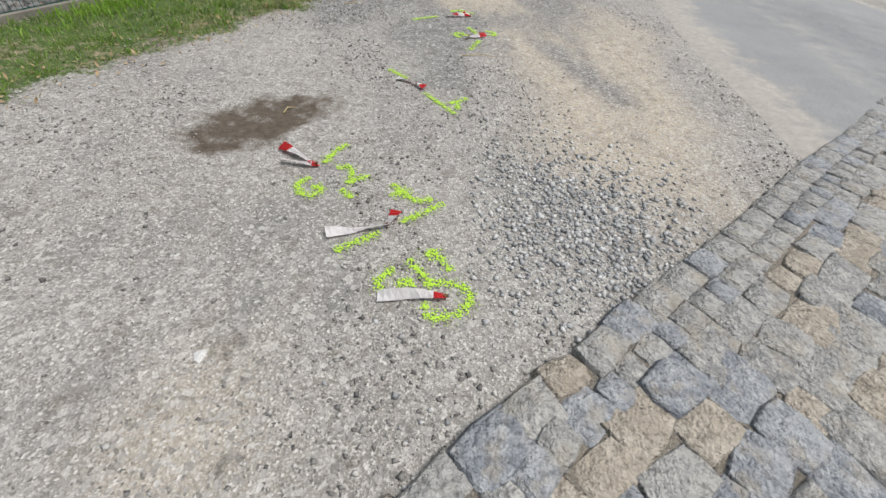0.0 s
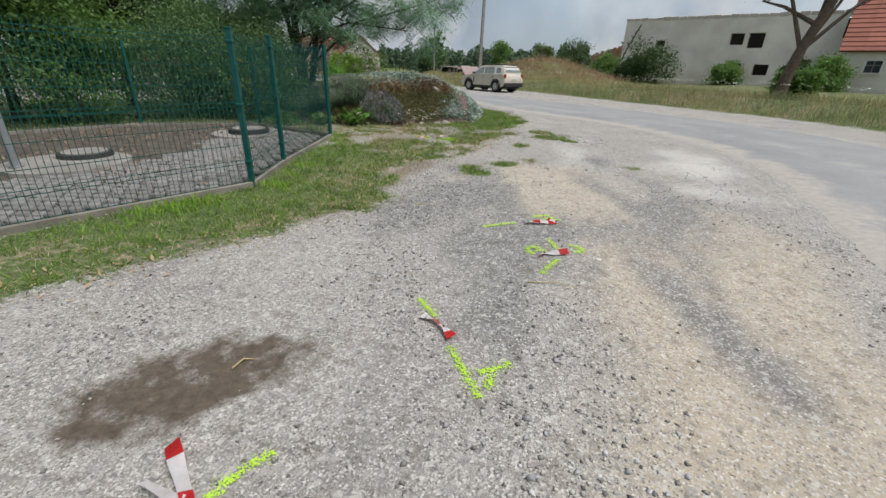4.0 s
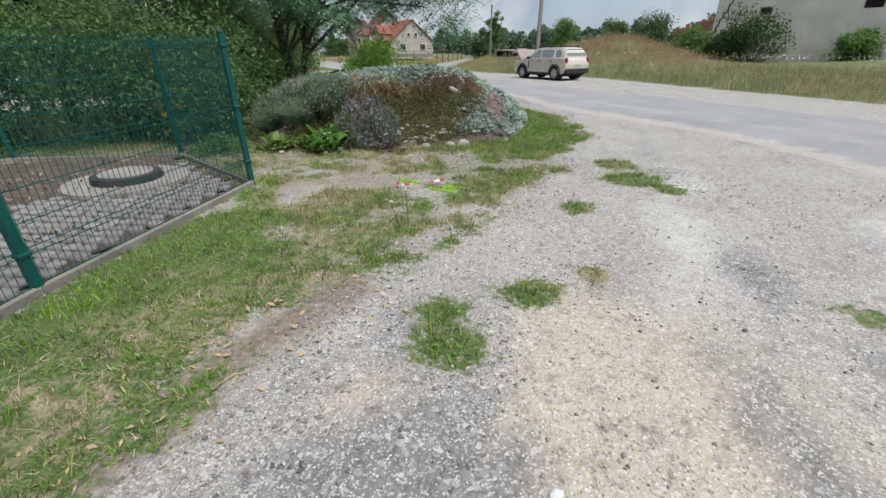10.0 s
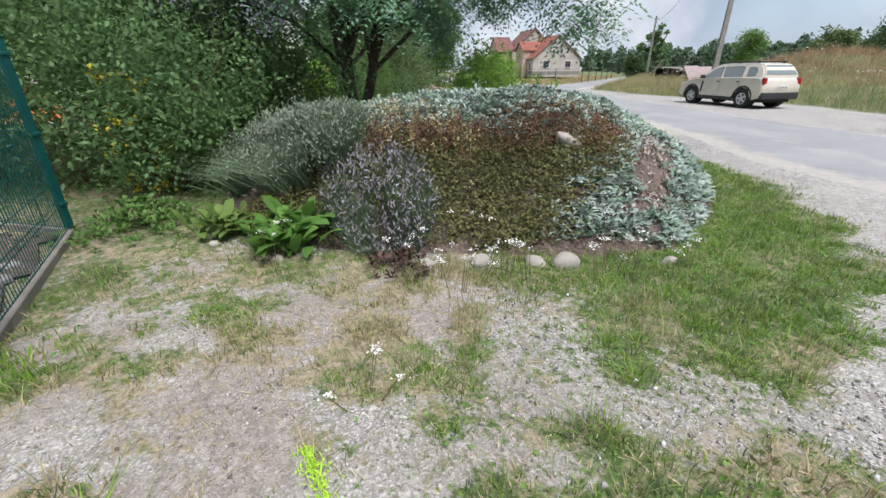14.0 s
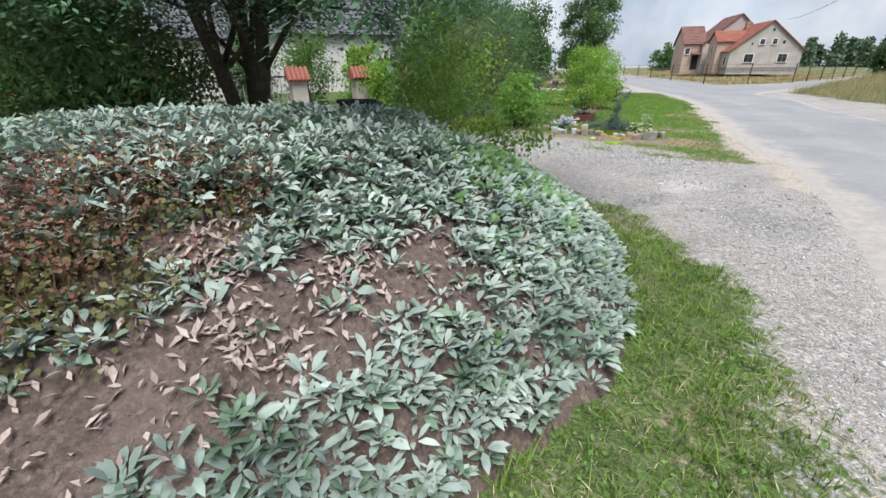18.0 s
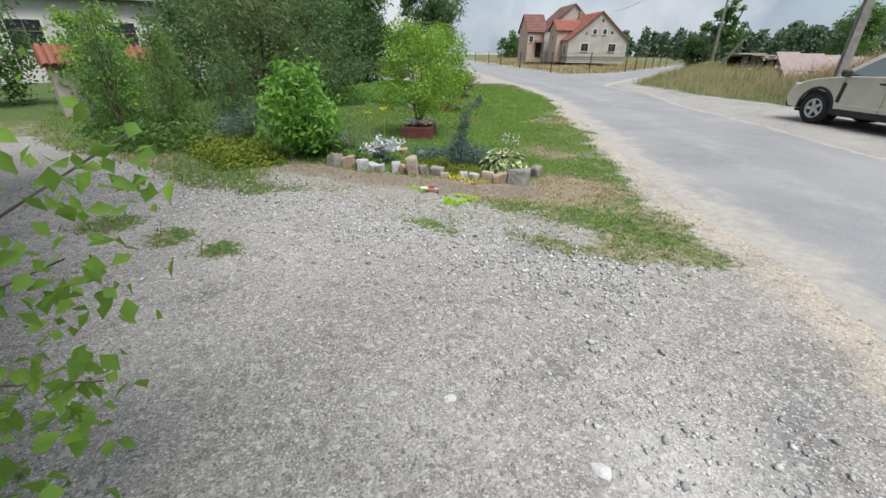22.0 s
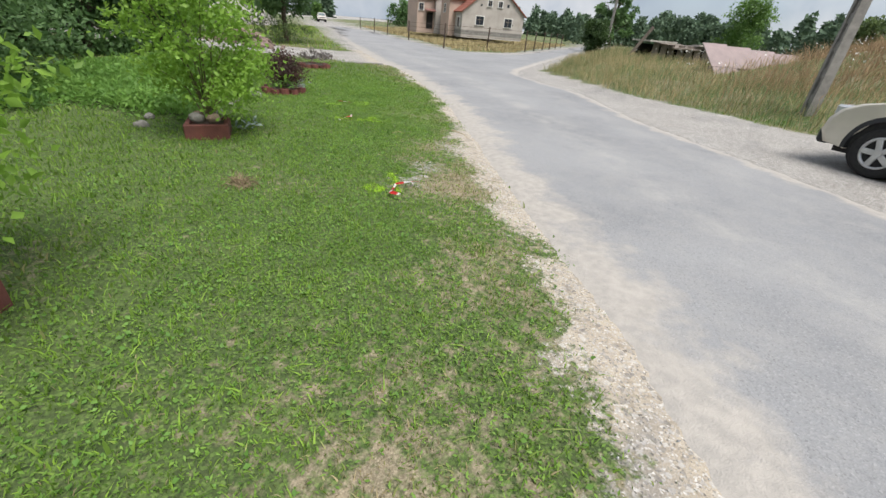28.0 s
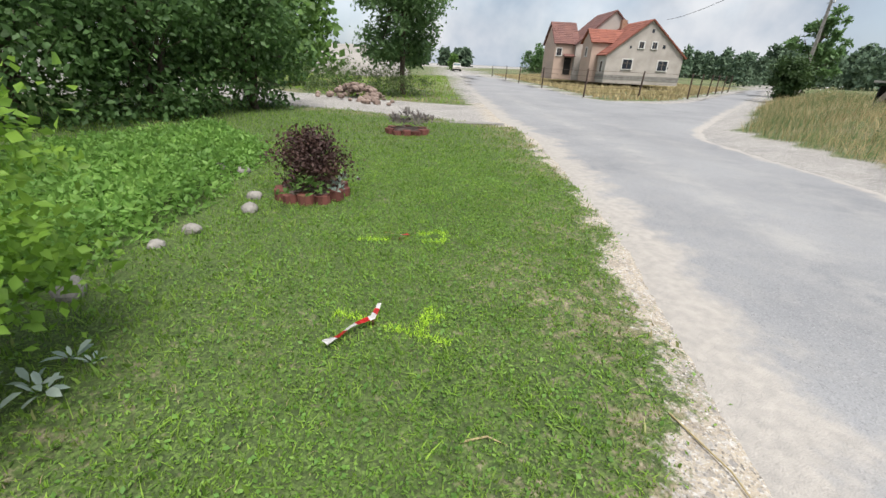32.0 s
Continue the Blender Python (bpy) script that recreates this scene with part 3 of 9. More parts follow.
# ---- plant materials and makers ----
M_BARK = paint("bark", (0.13, 0.10, 0.075), (0.07, 0.055, 0.042), 0.9, 9, bump=0.6, fine=40)
M_TWIG = paint("green_brown_twig", (0.16, 0.13, 0.075), (0.09, 0.08, 0.045), 0.8, 20)
M_LEAF_DARK = leafmat("dark_leaf", (0.085, 0.165, 0.06), (0.16, 0.265, 0.10))
M_LEAF_LOCUST = leafmat("locust_leaf", (0.125, 0.250, 0.144), (0.213, 0.362, 0.200))
M_LEAF_HAZEL = leafmat("hazel_leaf", (0.063, 0.132, 0.040), (0.121, 0.218, 0.069))
M_LEAF_MID = leafmat("mid_leaf", (0.095, 0.185, 0.045), (0.17, 0.29, 0.075))
M_LEAF_BRIGHT = leafmat("bright_leaf", (0.17, 0.315, 0.042), (0.30, 0.47, 0.08), 0.5, 0.4)
M_LEAF_OLIVE = leafmat("olive_leaf", (0.10, 0.15, 0.055), (0.17, 0.23, 0.09))
M_LEAF_YELLOW = leafmat("yellow_flower", (0.75, 0.55, 0.03), (0.85, 0.72, 0.08), 0.6, 0.2)
M_LEAF_WHITE = leafmat("white_flower", (0.80, 0.80, 0.76), (0.7, 0.7, 0.64), 0.6, 0.2)
M_LEAF_SILVER = leafmat("silver_felted_leaf", (0.220, 0.295, 0.251), (0.458, 0.528, 0.466), 0.85, 0.12)
M_LEAF_GREYGREEN = leafmat("grey_green_leaf", (0.101, 0.156, 0.086), (0.172, 0.234, 0.136), 0.8, 0.2)
M_LEAF_BLUE = leafmat("blue_green_needle", (0.08, 0.14, 0.115), (0.14, 0.21, 0.175), 0.7, 0.1)
M_LAVENDER = leafmat("faded_lavender_head", (0.22, 0.21, 0.225), (0.34, 0.325, 0.35), 0.9, 0.1)
M_RUST = leafmat("rust_brown_stem", (0.13, 0.065, 0.045), (0.24, 0.13, 0.08), 0.85, 0.15)
M_RUSTGREEN = leafmat("brown_green_mat", (0.10, 0.105, 0.04), (0.19, 0.185, 0.07), 0.85, 0.15)
M_STRAW = leafmat("straw", (0.40, 0.32, 0.16), (0.55, 0.45, 0.26), 0.9, 0.2)
M_PURPLE = leafmat("purple_brown_leaf", (0.055, 0.03, 0.028), (0.11, 0.06, 0.045), 0.6, 0.15)
M_WHITELEAF = leafmat("white_woolly_leaf", (0.56, 0.60, 0.60), (0.70, 0.72, 0.72), 0.9, 0.1)


def unit(v):
    return v / (np.linalg.norm(v, axis=1, keepdims=True) + 1e-9)


def leaf_arrays(c, size, aspect=0.5, up=0.3, seed=1, away=None, droop=0.0):
    """Folded leaves at the points c: two triangles each."""
    r = np.random.default_rng(seed)
    n = len(c)
    d = r.normal(size=(n, 3))
    if away is not None:
        d = d * 0.6 + unit(c - away) * 1.1
    d[:, 2] -= droop
    d = unit(d)
    nrm = r.normal(size=(n, 3))
    nrm[:, 2] = np.abs(nrm[:, 2]) + up
    s = unit(np.cross(d, nrm))
    k = unit(np.cross(s, d))
    L = (size * r.uniform(0.6, 1.25, n))[:, None]
    W = L * aspect * 0.5
    v = np.empty((n, 4, 3))
    v[:, 0], v[:, 2] = c, c + d * L
    v[:, 1], v[:, 3] = c + d * L * 0.45 + s * W + k * W * 0.35, c + d * L * 0.45 - s * W + k * W * 0.35
    i = np.arange(n)[:, None] * 4
    t = np.concatenate([i + [0, 1, 2], i + [0, 2, 3]])
    return v.reshape(-1, 3), t


def fronds(c, length, seed, pairs=5):
    """Drooping feathery leaves: pairs of leaflets along a bent midrib."""
    r = np.random.default_rng(seed)
    n = len(c)
    a = r.uniform(0, TAU, n)
    out = np.c_[np.cos(a), np.sin(a), r.uniform(-0.5, 0.35, n)]
    side = np.c_[-np.sin(a), np.cos(a), r.normal(0, 0.3, n)]
    L = (length * r.uniform(0.7, 1.25, n))[:, None]
    pts, tris = [], []
    for k in range(pairs):
        t = (k + 1) / pairs
        root = c + out * L * t - np.array([0, 0, 0.55]) * L * t * t
        for sg in (-1, 1):
            w = L * (0.26 - 0.12 * t)
            tip = root + side * sg * w + out * w * 0.45 - np.array([0, 0, 0.35]) * w
            edge_ = np.cross(tip - root, [0, 0, 1.0])
            edge_ = edge_ / (np.linalg.norm(edge_, axis=1, keepdims=True) + 1e-9) * L * 0.06
            m_ = (root + tip) / 2
            pts.append(np.stack([root, m_ + edge_, tip, m_ - edge_], 1))
    v = np.concatenate(pts)
    i = np.arange(len(v))[:, None] * 4
    return v.reshape(-1, 3), np.concatenate([i + [0, 1, 2], i + [0, 2, 3]])


def blade_arrays(c, h, w, lean=0.35, seed=1, fan=None):
    """Grass blades that rise from the points c: a bent strip of three triangles."""
    r = np.random.default_rng(seed)
    n = len(c)
    a = r.uniform(0, TAU, n)
    h = np.broadcast_to(h, n) * r.uniform(0.55, 1.25, n)
    w = np.broadcast_to(w, n) * r.uniform(0.7, 1.3, n)
    ln = np.abs(r.normal(0, lean, n)) * h
    b = r.uniform(0, TAU, n)
    side = np.c_[np.cos(a), np.sin(a), np.zeros(n)]
    out = np.c_[np.cos(b), np.sin(b), np.zeros(n)] if fan is None else fan
    upv = np.array([0, 0, 1.0])
    v = np.empty((n, 5, 3))
    m = c + upv * (h * 0.6)[:, None] + out * (ln * 0.35)[:, None]
    v[:, 0], v[:, 1] = c - side * w[:, None] / 2, c + side * w[:, None] / 2
    v[:, 2], v[:, 3] = m - side * w[:, None] * 0.4, m + side * w[:, None] * 0.4
    v[:, 4] = c + upv * h[:, None] + out * ln[:, None]
    i = np.arange(n)[:, None] * 5
    return v.reshape(-1, 3), np.concatenate([i + [0, 1, 3], i + [0, 3, 2], i + [2, 3, 4]])


def arrays_part(name, arrays, material, parent=None, label=""):
    vs, ts, k = [], [], 0
    for v, t in arrays:
        vs.append(v), ts.append(t + k)
        k += len(v)
    ob = new(name, fast_mesh(name, np.concatenate(vs), np.concatenate(ts), material))
    if parent is not None:
        ob.parent = parent
    if label:
        ob["label"] = label
    return ob


def cloud(blobs, n, per=60, seed=1, spread=0.16, shell=0.55):
    """Points in clumps in and near the skin of some ellipsoids (x, y, z, rx, ry, rz)."""
    r = np.random.default_rng(seed)
    b = np.array(blobs, float)
    vol = (b[:, 3] * b[:, 4] * b[:, 5]) ** 0.75
    k = max(3, n // per)
    which = r.choice(len(b), k, p=vol / vol.sum())
    d = unit(r.normal(size=(k, 3)))
    rad = shell + (1.06 - shell) * r.random(k) ** 0.6
    cc = b[which, :3] + d * rad[:, None] * b[which, 3:]
    size = np.cbrt(b[which, 3] * b[which, 4] * b[which, 5]) * spread
    pick = r.integers(0, k, n)
    return cc[pick] + r.normal(size=(n, 3)) * size[pick][:, None] * [1, 1, 0.75]


def limb(bm, pts, r0, r1, seg=7):
    """A tapered, bent limb along the points."""
    n = len(pts) - 1
    for i in range(n):
        cyl(bm, r0 + (r1 - r0) * i / n, pts[i], pts[i + 1], r0 + (r1 - r0) * (i + 1) / n, seg, caps=False)


def tree(name, at, trunk_h, r0, blobs, n, size, leaf, label, seed=1, lean=(0, 0), aspect=0.5, per=60, forks=1, droop=0.1, category="tree", bark=None, spread=0.16, group="", pinnate=False):
    """A trunk with limbs that reach into each leaf mass, and a crown of separate leaves."""
    r = random.Random(seed)
    ob = thing(name, pose(*at), label, category, group)
    bm = bmesh.new()
    tops = []
    for f in range(forks):
        a = TAU * f / forks + seed
        k = 0.0 if forks == 1 else 0.22 * trunk_h
        pts = [Vector((0.04 * f, 0.03 * f, -0.05))]
        for i in range(1, 6):
            t = i / 5
            pts.append(Vector((lean[0] * t * t + k * t * math.cos(a) + r.uniform(-.03, .03) * trunk_h * 0.3, lean[1] * t * t + k * t * math.sin(a) + r.uniform(-.03, .03) * trunk_h * 0.3, trunk_h * t)))
        limb(bm, pts, r0, r0 * 0.5)
        tops.append(pts)
    for i, (x, y, z, rx, ry, rz) in enumerate(blobs):
        pts = tops[i % len(tops)]
        s = pts[r.randint(2, 5)]
        e = Vector((x, y, z))
        m = s.lerp(e, 0.5) + Vector((r.uniform(-.1, .1), r.uniform(-.1, .1), 0.1)) * (e - s).length
        limb(bm, [s, m, e], r0 * 0.38, r0 * 0.12, 6)
        for q in range(3):
            d = Vector((r.uniform(-1, 1) * rx, r.uniform(-1, 1) * ry, r.uniform(-.4, .9) * rz)) * 0.8
            limb(bm, [m.lerp(e, r.random()), e + d], r0 * 0.14, r0 * 0.04, 5)
    part("trunk", bm, bark or M_BARK, ob, smooth=True)
    c = cloud(blobs, n, per, seed, spread)
    arrays_part("crown", [fronds(c, size, seed) if pinnate else leaf_arrays(c, size, aspect, 0.4, seed, droop=droop)], leaf, ob)
    return ob


def shrub(name, at, blobs, n, size, leaf, label, seed=1, stems=9, aspect=0.5, per=25, stem_r=0.012, spread=0.2, category="shrub", bark=None, droop=0.0, up=0.5, group="", split=False):
    """Stems that fan out from one root, with leaves in loose clumps."""
    r = random.Random(seed)
    ob = thing(name, pose(*at), label, category, group)
    bm = bmesh.new()
    for i in range(stems):
        x, y, z, rx, ry, rz = blobs[i % len(blobs)]
        e = Vector((x + r.uniform(-.7, .7) * rx, y + r.uniform(-.7, .7) * ry, z + r.uniform(-.2, .8) * rz))
        m = Vector((e.x * 0.35, e.y * 0.35, e.z * 0.55))
        limb(bm, [Vector((r.uniform(-.05, .05), r.uniform(-.05, .05), -0.03)), m, e], stem_r, stem_r * 0.3, 5)
        if split:
            part("stem", bm, bark or M_TWIG, ob)
            bm = bmesh.new()
    if split:
        bm.free()
    else:
        part("branchwork", bm, bark or M_TWIG, ob)["kind"] = "stuff"
    c = cloud(blobs, n, per, seed, spread, 0.35)
    c[:, 2] = np.maximum(c[:, 2], 0.03)
    arrays_part("foliage", [leaf_arrays(c, size, aspect, up, seed, droop=droop)], leaf, ob)
    return ob


def gh(x, y):
    return float(fast_h(x, y)) if -31 < x < 15 and -1 < y < 62 else float(ground_h(np.array([x]), np.array([y]))[0])


# ---- planted mound ----
MOUND = [(-3.35, 13.6), (-3.5, 14.9), (-3.95, 16.3), (-4.5, 16.95), (-5.2, 17.4), (-6.1, 17.75), (-7.2, 17.5), (-8.2, 16.7), (-8.6, 15.6), (-8.8, 14.0),
         (-8.5, 12.0), (-7.4, 10.95), (-6.3, 10.95), (-5.3, 11.4), (-4.75, 12.0), (-4.0, 12.75)]


def mound_h(x, y):
    d = signed(x, y, MOUND) + 0.10 * wave(x, y, 0.8, 31, 2)
    return np.where(d > 0, 1.16 * (1 - np.exp(-np.maximum(d, 0) / 0.95)) ** 1.05 + 0.05 * wave(x, y, 0.7, 32) * np.clip(d, 0, 1), d * 0.3) + 0.012 * wave(x, y, 0.12, 33, 2)


m = Mat("mound_soil", 0.95)
c = m.mix(m.noise(4, 5), (0.085, 0.062, 0.052), (0.155, 0.118, 0.10))
c = m.mix(m.range(m.noise(35, 5), 0.35, 1, 0, 0.5), c, (0.24, 0.19, 0.16))
m.color(c)
m.bump(m.noise(30, 6), 0.8, 0.03)
M_SOIL = m.m
mx, my = [q.ravel() for q in np.meshgrid(np.arange(-9.8, -2.9, 0.08), np.arange(10.5, 18.3, 0.08))]
w_ = len(np.arange(-9.8, -2.9, 0.08))
mz = mound_h(mx, my)
ok = signed(mx, my, MOUND) > -0.25
i0 = (np.arange(len(np.arange(10.5, 18.3, 0.08)) - 1)[:, None] * w_ + np.arange(w_ - 1)[None]).ravel()
q = np.c_[i0, i0 + 1, i0 + w_ + 1, i0 + w_]
q = q[ok[q].all(axis=1)]
used, inv = np.unique(q, return_inverse=True)
me = fast_mesh("mound", np.c_[mx, my, mz - 0.01][used], inv.reshape(-1, 4), M_SOIL)
me.shade_smooth()
tagged(new("earth_mound", me), "planted mound of brown mulched earth beside the track", "mound", kind="structure")


def on_mound(n, seed, zone):
    """Random places on the mound where zone(x, y, h) holds, with their heights."""
    r = np.random.default_rng(seed)
    x, y = r.uniform(-9.4, -3.2, n * 14), r.uniform(10.8, 17.9, n * 14)
    inside = signed(x, y, MOUND) > 0.02
    x, y = x[inside], y[inside]
    h = mound_h(x, y)
    k = zone(x, y, h) > r.random(len(x))
    p = np.c_[x, y, h][k]
    return p[:n]


def blob(x, y, cx, cy, rx, ry):
    return np.exp(-((x - cx) / rx) ** 2 - ((y - cy) / ry) ** 2)


def bare_zone(x, y, h):
    strip = np.exp(-(line_dist(x, y, [(-3.8, 13.9), (-4.0, 14.35), (-4.17, 14.85), (-4.33, 15.25)]) / 0.2) ** 2)
    return np.clip(1.5 * strip + 1.2 * blob(x, y, -4.58, 14.5, 0.2, 0.26) + 1.3 * blob(x, y, -4.5, 15.55, 0.24, 0.16) + 1.1 * blob(x, y, -4.96, 16.0, 0.2, 0.1) + 0.3 * smooth(0.25, 0.6, wave(x, y, 0.45, 47)), 0, 1)


def sedum_zone(x, y, h):
    south = smooth(14.6, 13.4, y + 0.4 * (x + 4.5)) * smooth(-6.9, -6.0, x) * smooth(0.90, 0.77, h + 0.06 * wave(x, y, 0.5, 44))
    keep_out = np.clip(1.5 * blob(x, y, -3.65, 13.3, 0.55, 0.75) + 1.4 * blob(x, y, -5.0, 11.6, 0.62, 0.5), 0, 1)
    return np.clip(south + 0.9 * blob(x, y, -4.9, 14.0, 0.6, 0.55) + 0.7 * blob(x, y, -4.85, 14.68, 0.16, 0.12), 0, 1) * (1 - keep_out) * (1 - 0.9 * np.clip(bare_zone(x, y, h), 0, 1))


def silver_zone(x, y, h):
    top = smooth(0.74, 0.86, h + 0.05 * wave(x, y, 0.5, 44)) * smooth(11.8, 12.5, y)
    east = smooth(-5.2, -4.5, x) * smooth(12.4, 13.0, y) * (1 - sedum_zone(x, y, h))
    north = smooth(14.6, 15.6, y)
    patch = smooth(-0.75, -0.2, wave(x, y, 0.6, 45))
    return np.clip(np.maximum.reduce([top, east, north]) - 0.95 * bare_zone(x, y, h), 0, 1) * (0.6 + 0.4 * patch) * (1 - 0.9 * blob(x, y, -6.6, 16.6, 0.55, 0.55)) * (1 - 0.5 * blob(x, y, -6.2, 16.25, 0.75, 0.38))


def rosettes(p, seed, leaves=9, size=0.105, width=0.30, lift=0.55):
    """Rosettes of arched pointed leaves: four triangles a leaf."""
    r = np.random.default_rng(seed)
    n = len(p)
    c = np.repeat(p, leaves, axis=0)
    a = np.repeat(r.uniform(0, TAU, n), leaves) + np.tile(np.arange(leaves) * TAU / leaves * 1.62, n) + r.normal(0, 0.25, n * leaves)
    L = np.repeat(r.uniform(0.65, 1.3, n), leaves) * r.uniform(0.65, 1.2, n * leaves) * size
    el = r.uniform(0.05, 1.0, n * leaves) * lift * 2
    d = np.c_[np.cos(a) * np.cos(el), np.sin(a) * np.cos(el), np.sin(el)]
    s = np.c_[-np.sin(a), np.cos(a), r.normal(0, 0.25, n * leaves)]
    c = c + np.c_[np.cos(a), np.sin(a), r.uniform(0.0, 0.9, n * leaves)] * (L * 0.22)[:, None]
    L1, W = L[:, None], (L * width)[:, None] * 0.5
    upv = np.array([0, 0, 1.0])
    v = np.empty((n * leaves, 6, 3))
    near_, far_ = c + d * L1 * 0.34 + upv * L1 * 0.03, c + d * L1 * 0.70 - upv * L1 * 0.03
    v[:, 0] = c
    v[:, 1], v[:, 2] = near_ + s * W * 0.95 + upv * W * 0.35, near_ - s * W * 0.95
    v[:, 3], v[:, 4] = far_ + s * W * 0.85 + upv * W * 0.35, far_ - s * W * 0.85
    v[:, 5] = c + d * L1 - upv * L1 * 0.16
    i = np.arange(n * leaves)[:, None] * 6
    return v.reshape(-1, 3), np.concatenate([i + [0, 1, 2], i + [1, 3, 2], i + [3, 4, 2], i + [3, 5, 4]])


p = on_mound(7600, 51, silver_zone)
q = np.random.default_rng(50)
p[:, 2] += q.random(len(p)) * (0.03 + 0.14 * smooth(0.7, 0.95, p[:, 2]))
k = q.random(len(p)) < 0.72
# under-leaves: a darker copy of the felted leaf, shade put into its colour
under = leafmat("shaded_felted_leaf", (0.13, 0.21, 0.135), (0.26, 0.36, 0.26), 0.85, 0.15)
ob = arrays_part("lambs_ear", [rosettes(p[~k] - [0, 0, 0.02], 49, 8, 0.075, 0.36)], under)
tagged(ob, "lower grey-green leaves of the lamb's ear, shade in their colour", "ground cover", kind="stuff")
ob = arrays_part("lambs_ear", [rosettes(p[k], 52, 7, 0.078, 0.32)], M_LEAF_SILVER)
tagged(ob, "silver-grey felted lamb's ear covering the mound", "ground cover", kind="stuff")
# low brown mats, stems and seed heads of stonecrop
p = on_mound(7000, 53, sedum_zone)
ob = arrays_part("stonecrop", [leaf_arrays(np.repeat(p, 7, axis=0) + np.random.default_rng(54).normal(0, [0.035, 0.035, 0.045], (len(p) * 7, 3)) + [0, 0, 0.035], 0.034, 0.7, 0.5, 55)], M_RUSTGREEN)
tagged(ob, "olive and brown drying stonecrop mat on the mound", "ground cover", kind="stuff")
p = on_mound(4200, 56, lambda x, y, h: sedum_zone(x, y, h) * smooth(0.55, 0.85, h + 0.15 * wave(x, y, 0.5, 46)))
stem, tip = blade_arrays(p, 0.15, 0.006, 0.35, 57), p + np.random.default_rng(58).normal(0, [0.02, 0.02, 0.03], p.shape) + [0, 0, 0.15]
ob = arrays_part("dry_seed_heads", [stem, leaf_arrays(np.repeat(tip, 5, axis=0) + np.random.default_rng(59).normal(0, 0.012, (len(tip) * 5, 3)), 0.022, 0.8, 0.5, 60)], M_RUST)
tagged(ob, "rust-brown dry flower stems with seed heads", "dead flowers", kind="stuff")
p = on_mound(1000, 61, lambda x, y, h: blob(x, y, -5.9, 12.7, 0.6, 0.4) + 0.3 * sedum_zone(x, y, h) * smooth(0.8, 1.0, h))
tip = np.repeat(p + [0, 0, 0.17], 6, axis=0)
ob = arrays_part("straw_seed_heads", [blade_arrays(p, 0.2, 0.005, 0.3, 62), leaf_arrays(tip + np.random.default_rng(63).normal(0, [0.02, 0.02, 0.03], tip.shape), 0.024, 0.9, 0.5, 64)], M_STRAW)
tagged(ob, "pale straw-coloured seed heads on the mound's crest", "dead flowers", kind="stuff")
# fallen leaves and chips on the bare earth
p = on_mound(5200, 65, lambda x, y, h: bare_zone(x, y, h) * (0.2 + 0.8 * smooth(-0.2, 0.3, wave(x, y, 0.3, 48))))
ob = arrays_part("leaf_litter", [leaf_arrays(p + [0, 0, 0.012], 0.062, 0.38, 2.2, 66)], paint("dead_leaf", (0.50, 0.43, 0.39), (0.33, 0.255, 0.22), 0.9, 30, rand=0.5, island=True))
tagged(ob, "pale dead leaves littering the bare earth", "leaf litter", kind="stuff")
# weeds and green strawberry leaves
p = on_mound(1900, 67, lambda x, y, h: 0.9 * blob(x, y, -6.2, 16.25, 0.8, 0.4) + 0.75 * blob(x, y, -6.2, 16.5, 0.7, 0.55) + 0.6 * blob(x, y, -7.0, 17.2, 0.8, 0.4) + 0.25 * blob(x, y, -5.2, 16.75, 0.35, 0.22))
ob = arrays_part("strawberry_leaves", [rosettes(p + [0, 0, 0.04], 68, 8, 0.062, 0.55, 0.5)], leafmat("strawberry_leaf", (0.13, 0.25, 0.09), (0.26, 0.41, 0.18)))
tagged(ob, "green strawberry leaves among the silver foliage", "ground cover", kind="stuff")


def lavender(at, r, h, n, seed, lean=(0, 0), label="", heads=0.3, tipmat=M_LAVENDER):
    """A bushy cushion of grey-green stems with faded heads."""
    ob = thing("lavender", pose(*at), label, "shrub", "lavender on the mound")
    rr = np.random.default_rng(seed)
    a, q = rr.uniform(0, TAU, n), np.sqrt(rr.random(n))
    base = np.c_[np.cos(a) * q * r[0] * 0.75, np.sin(a) * q * r[1] * 0.75, np.zeros(n)]
    base[:, 2] = mound_h(base[:, 0] + at[0], base[:, 1] + at[1]) - at[2]
    fan = np.c_[np.cos(a) * q + lean[0] + rr.normal(0, 0.42, n), np.sin(a) * q + lean[1] + rr.normal(0, 0.42, n), np.zeros(n)]
    hh = h * (1.1 - 0.45 * q * q)
    arrays_part("stalk_mass", [blade_arrays(base, hh, 0.013, 0.55, seed, fan)], M_LEAF_GREYGREEN, ob)["kind"] = "stuff"
    k = rr.random(n) < heads
    tip = base[k] + np.c_[fan[k, :2] * (hh[k] * 0.42)[:, None], hh[k] * 0.95]
    tip = np.repeat(tip, 3, axis=0) + rr.normal(0, [0.012, 0.012, 0.03], (k.sum() * 3, 3))
    arrays_part("bloom_mass", [leaf_arrays(tip, 0.045, 0.32, 0.2, seed + 1, droop=-1.6)], tipmat, ob, "faded grey-violet flower heads")["kind"] = "stuff"
    return ob


M_TIP = leafmat("pale_lavender_tip", (0.19, 0.235, 0.165), (0.29, 0.33, 0.25), 0.9, 0.15)


def mz_at(x, y):
    return float(mound_h(np.array([x]), np.array([y]))[0])


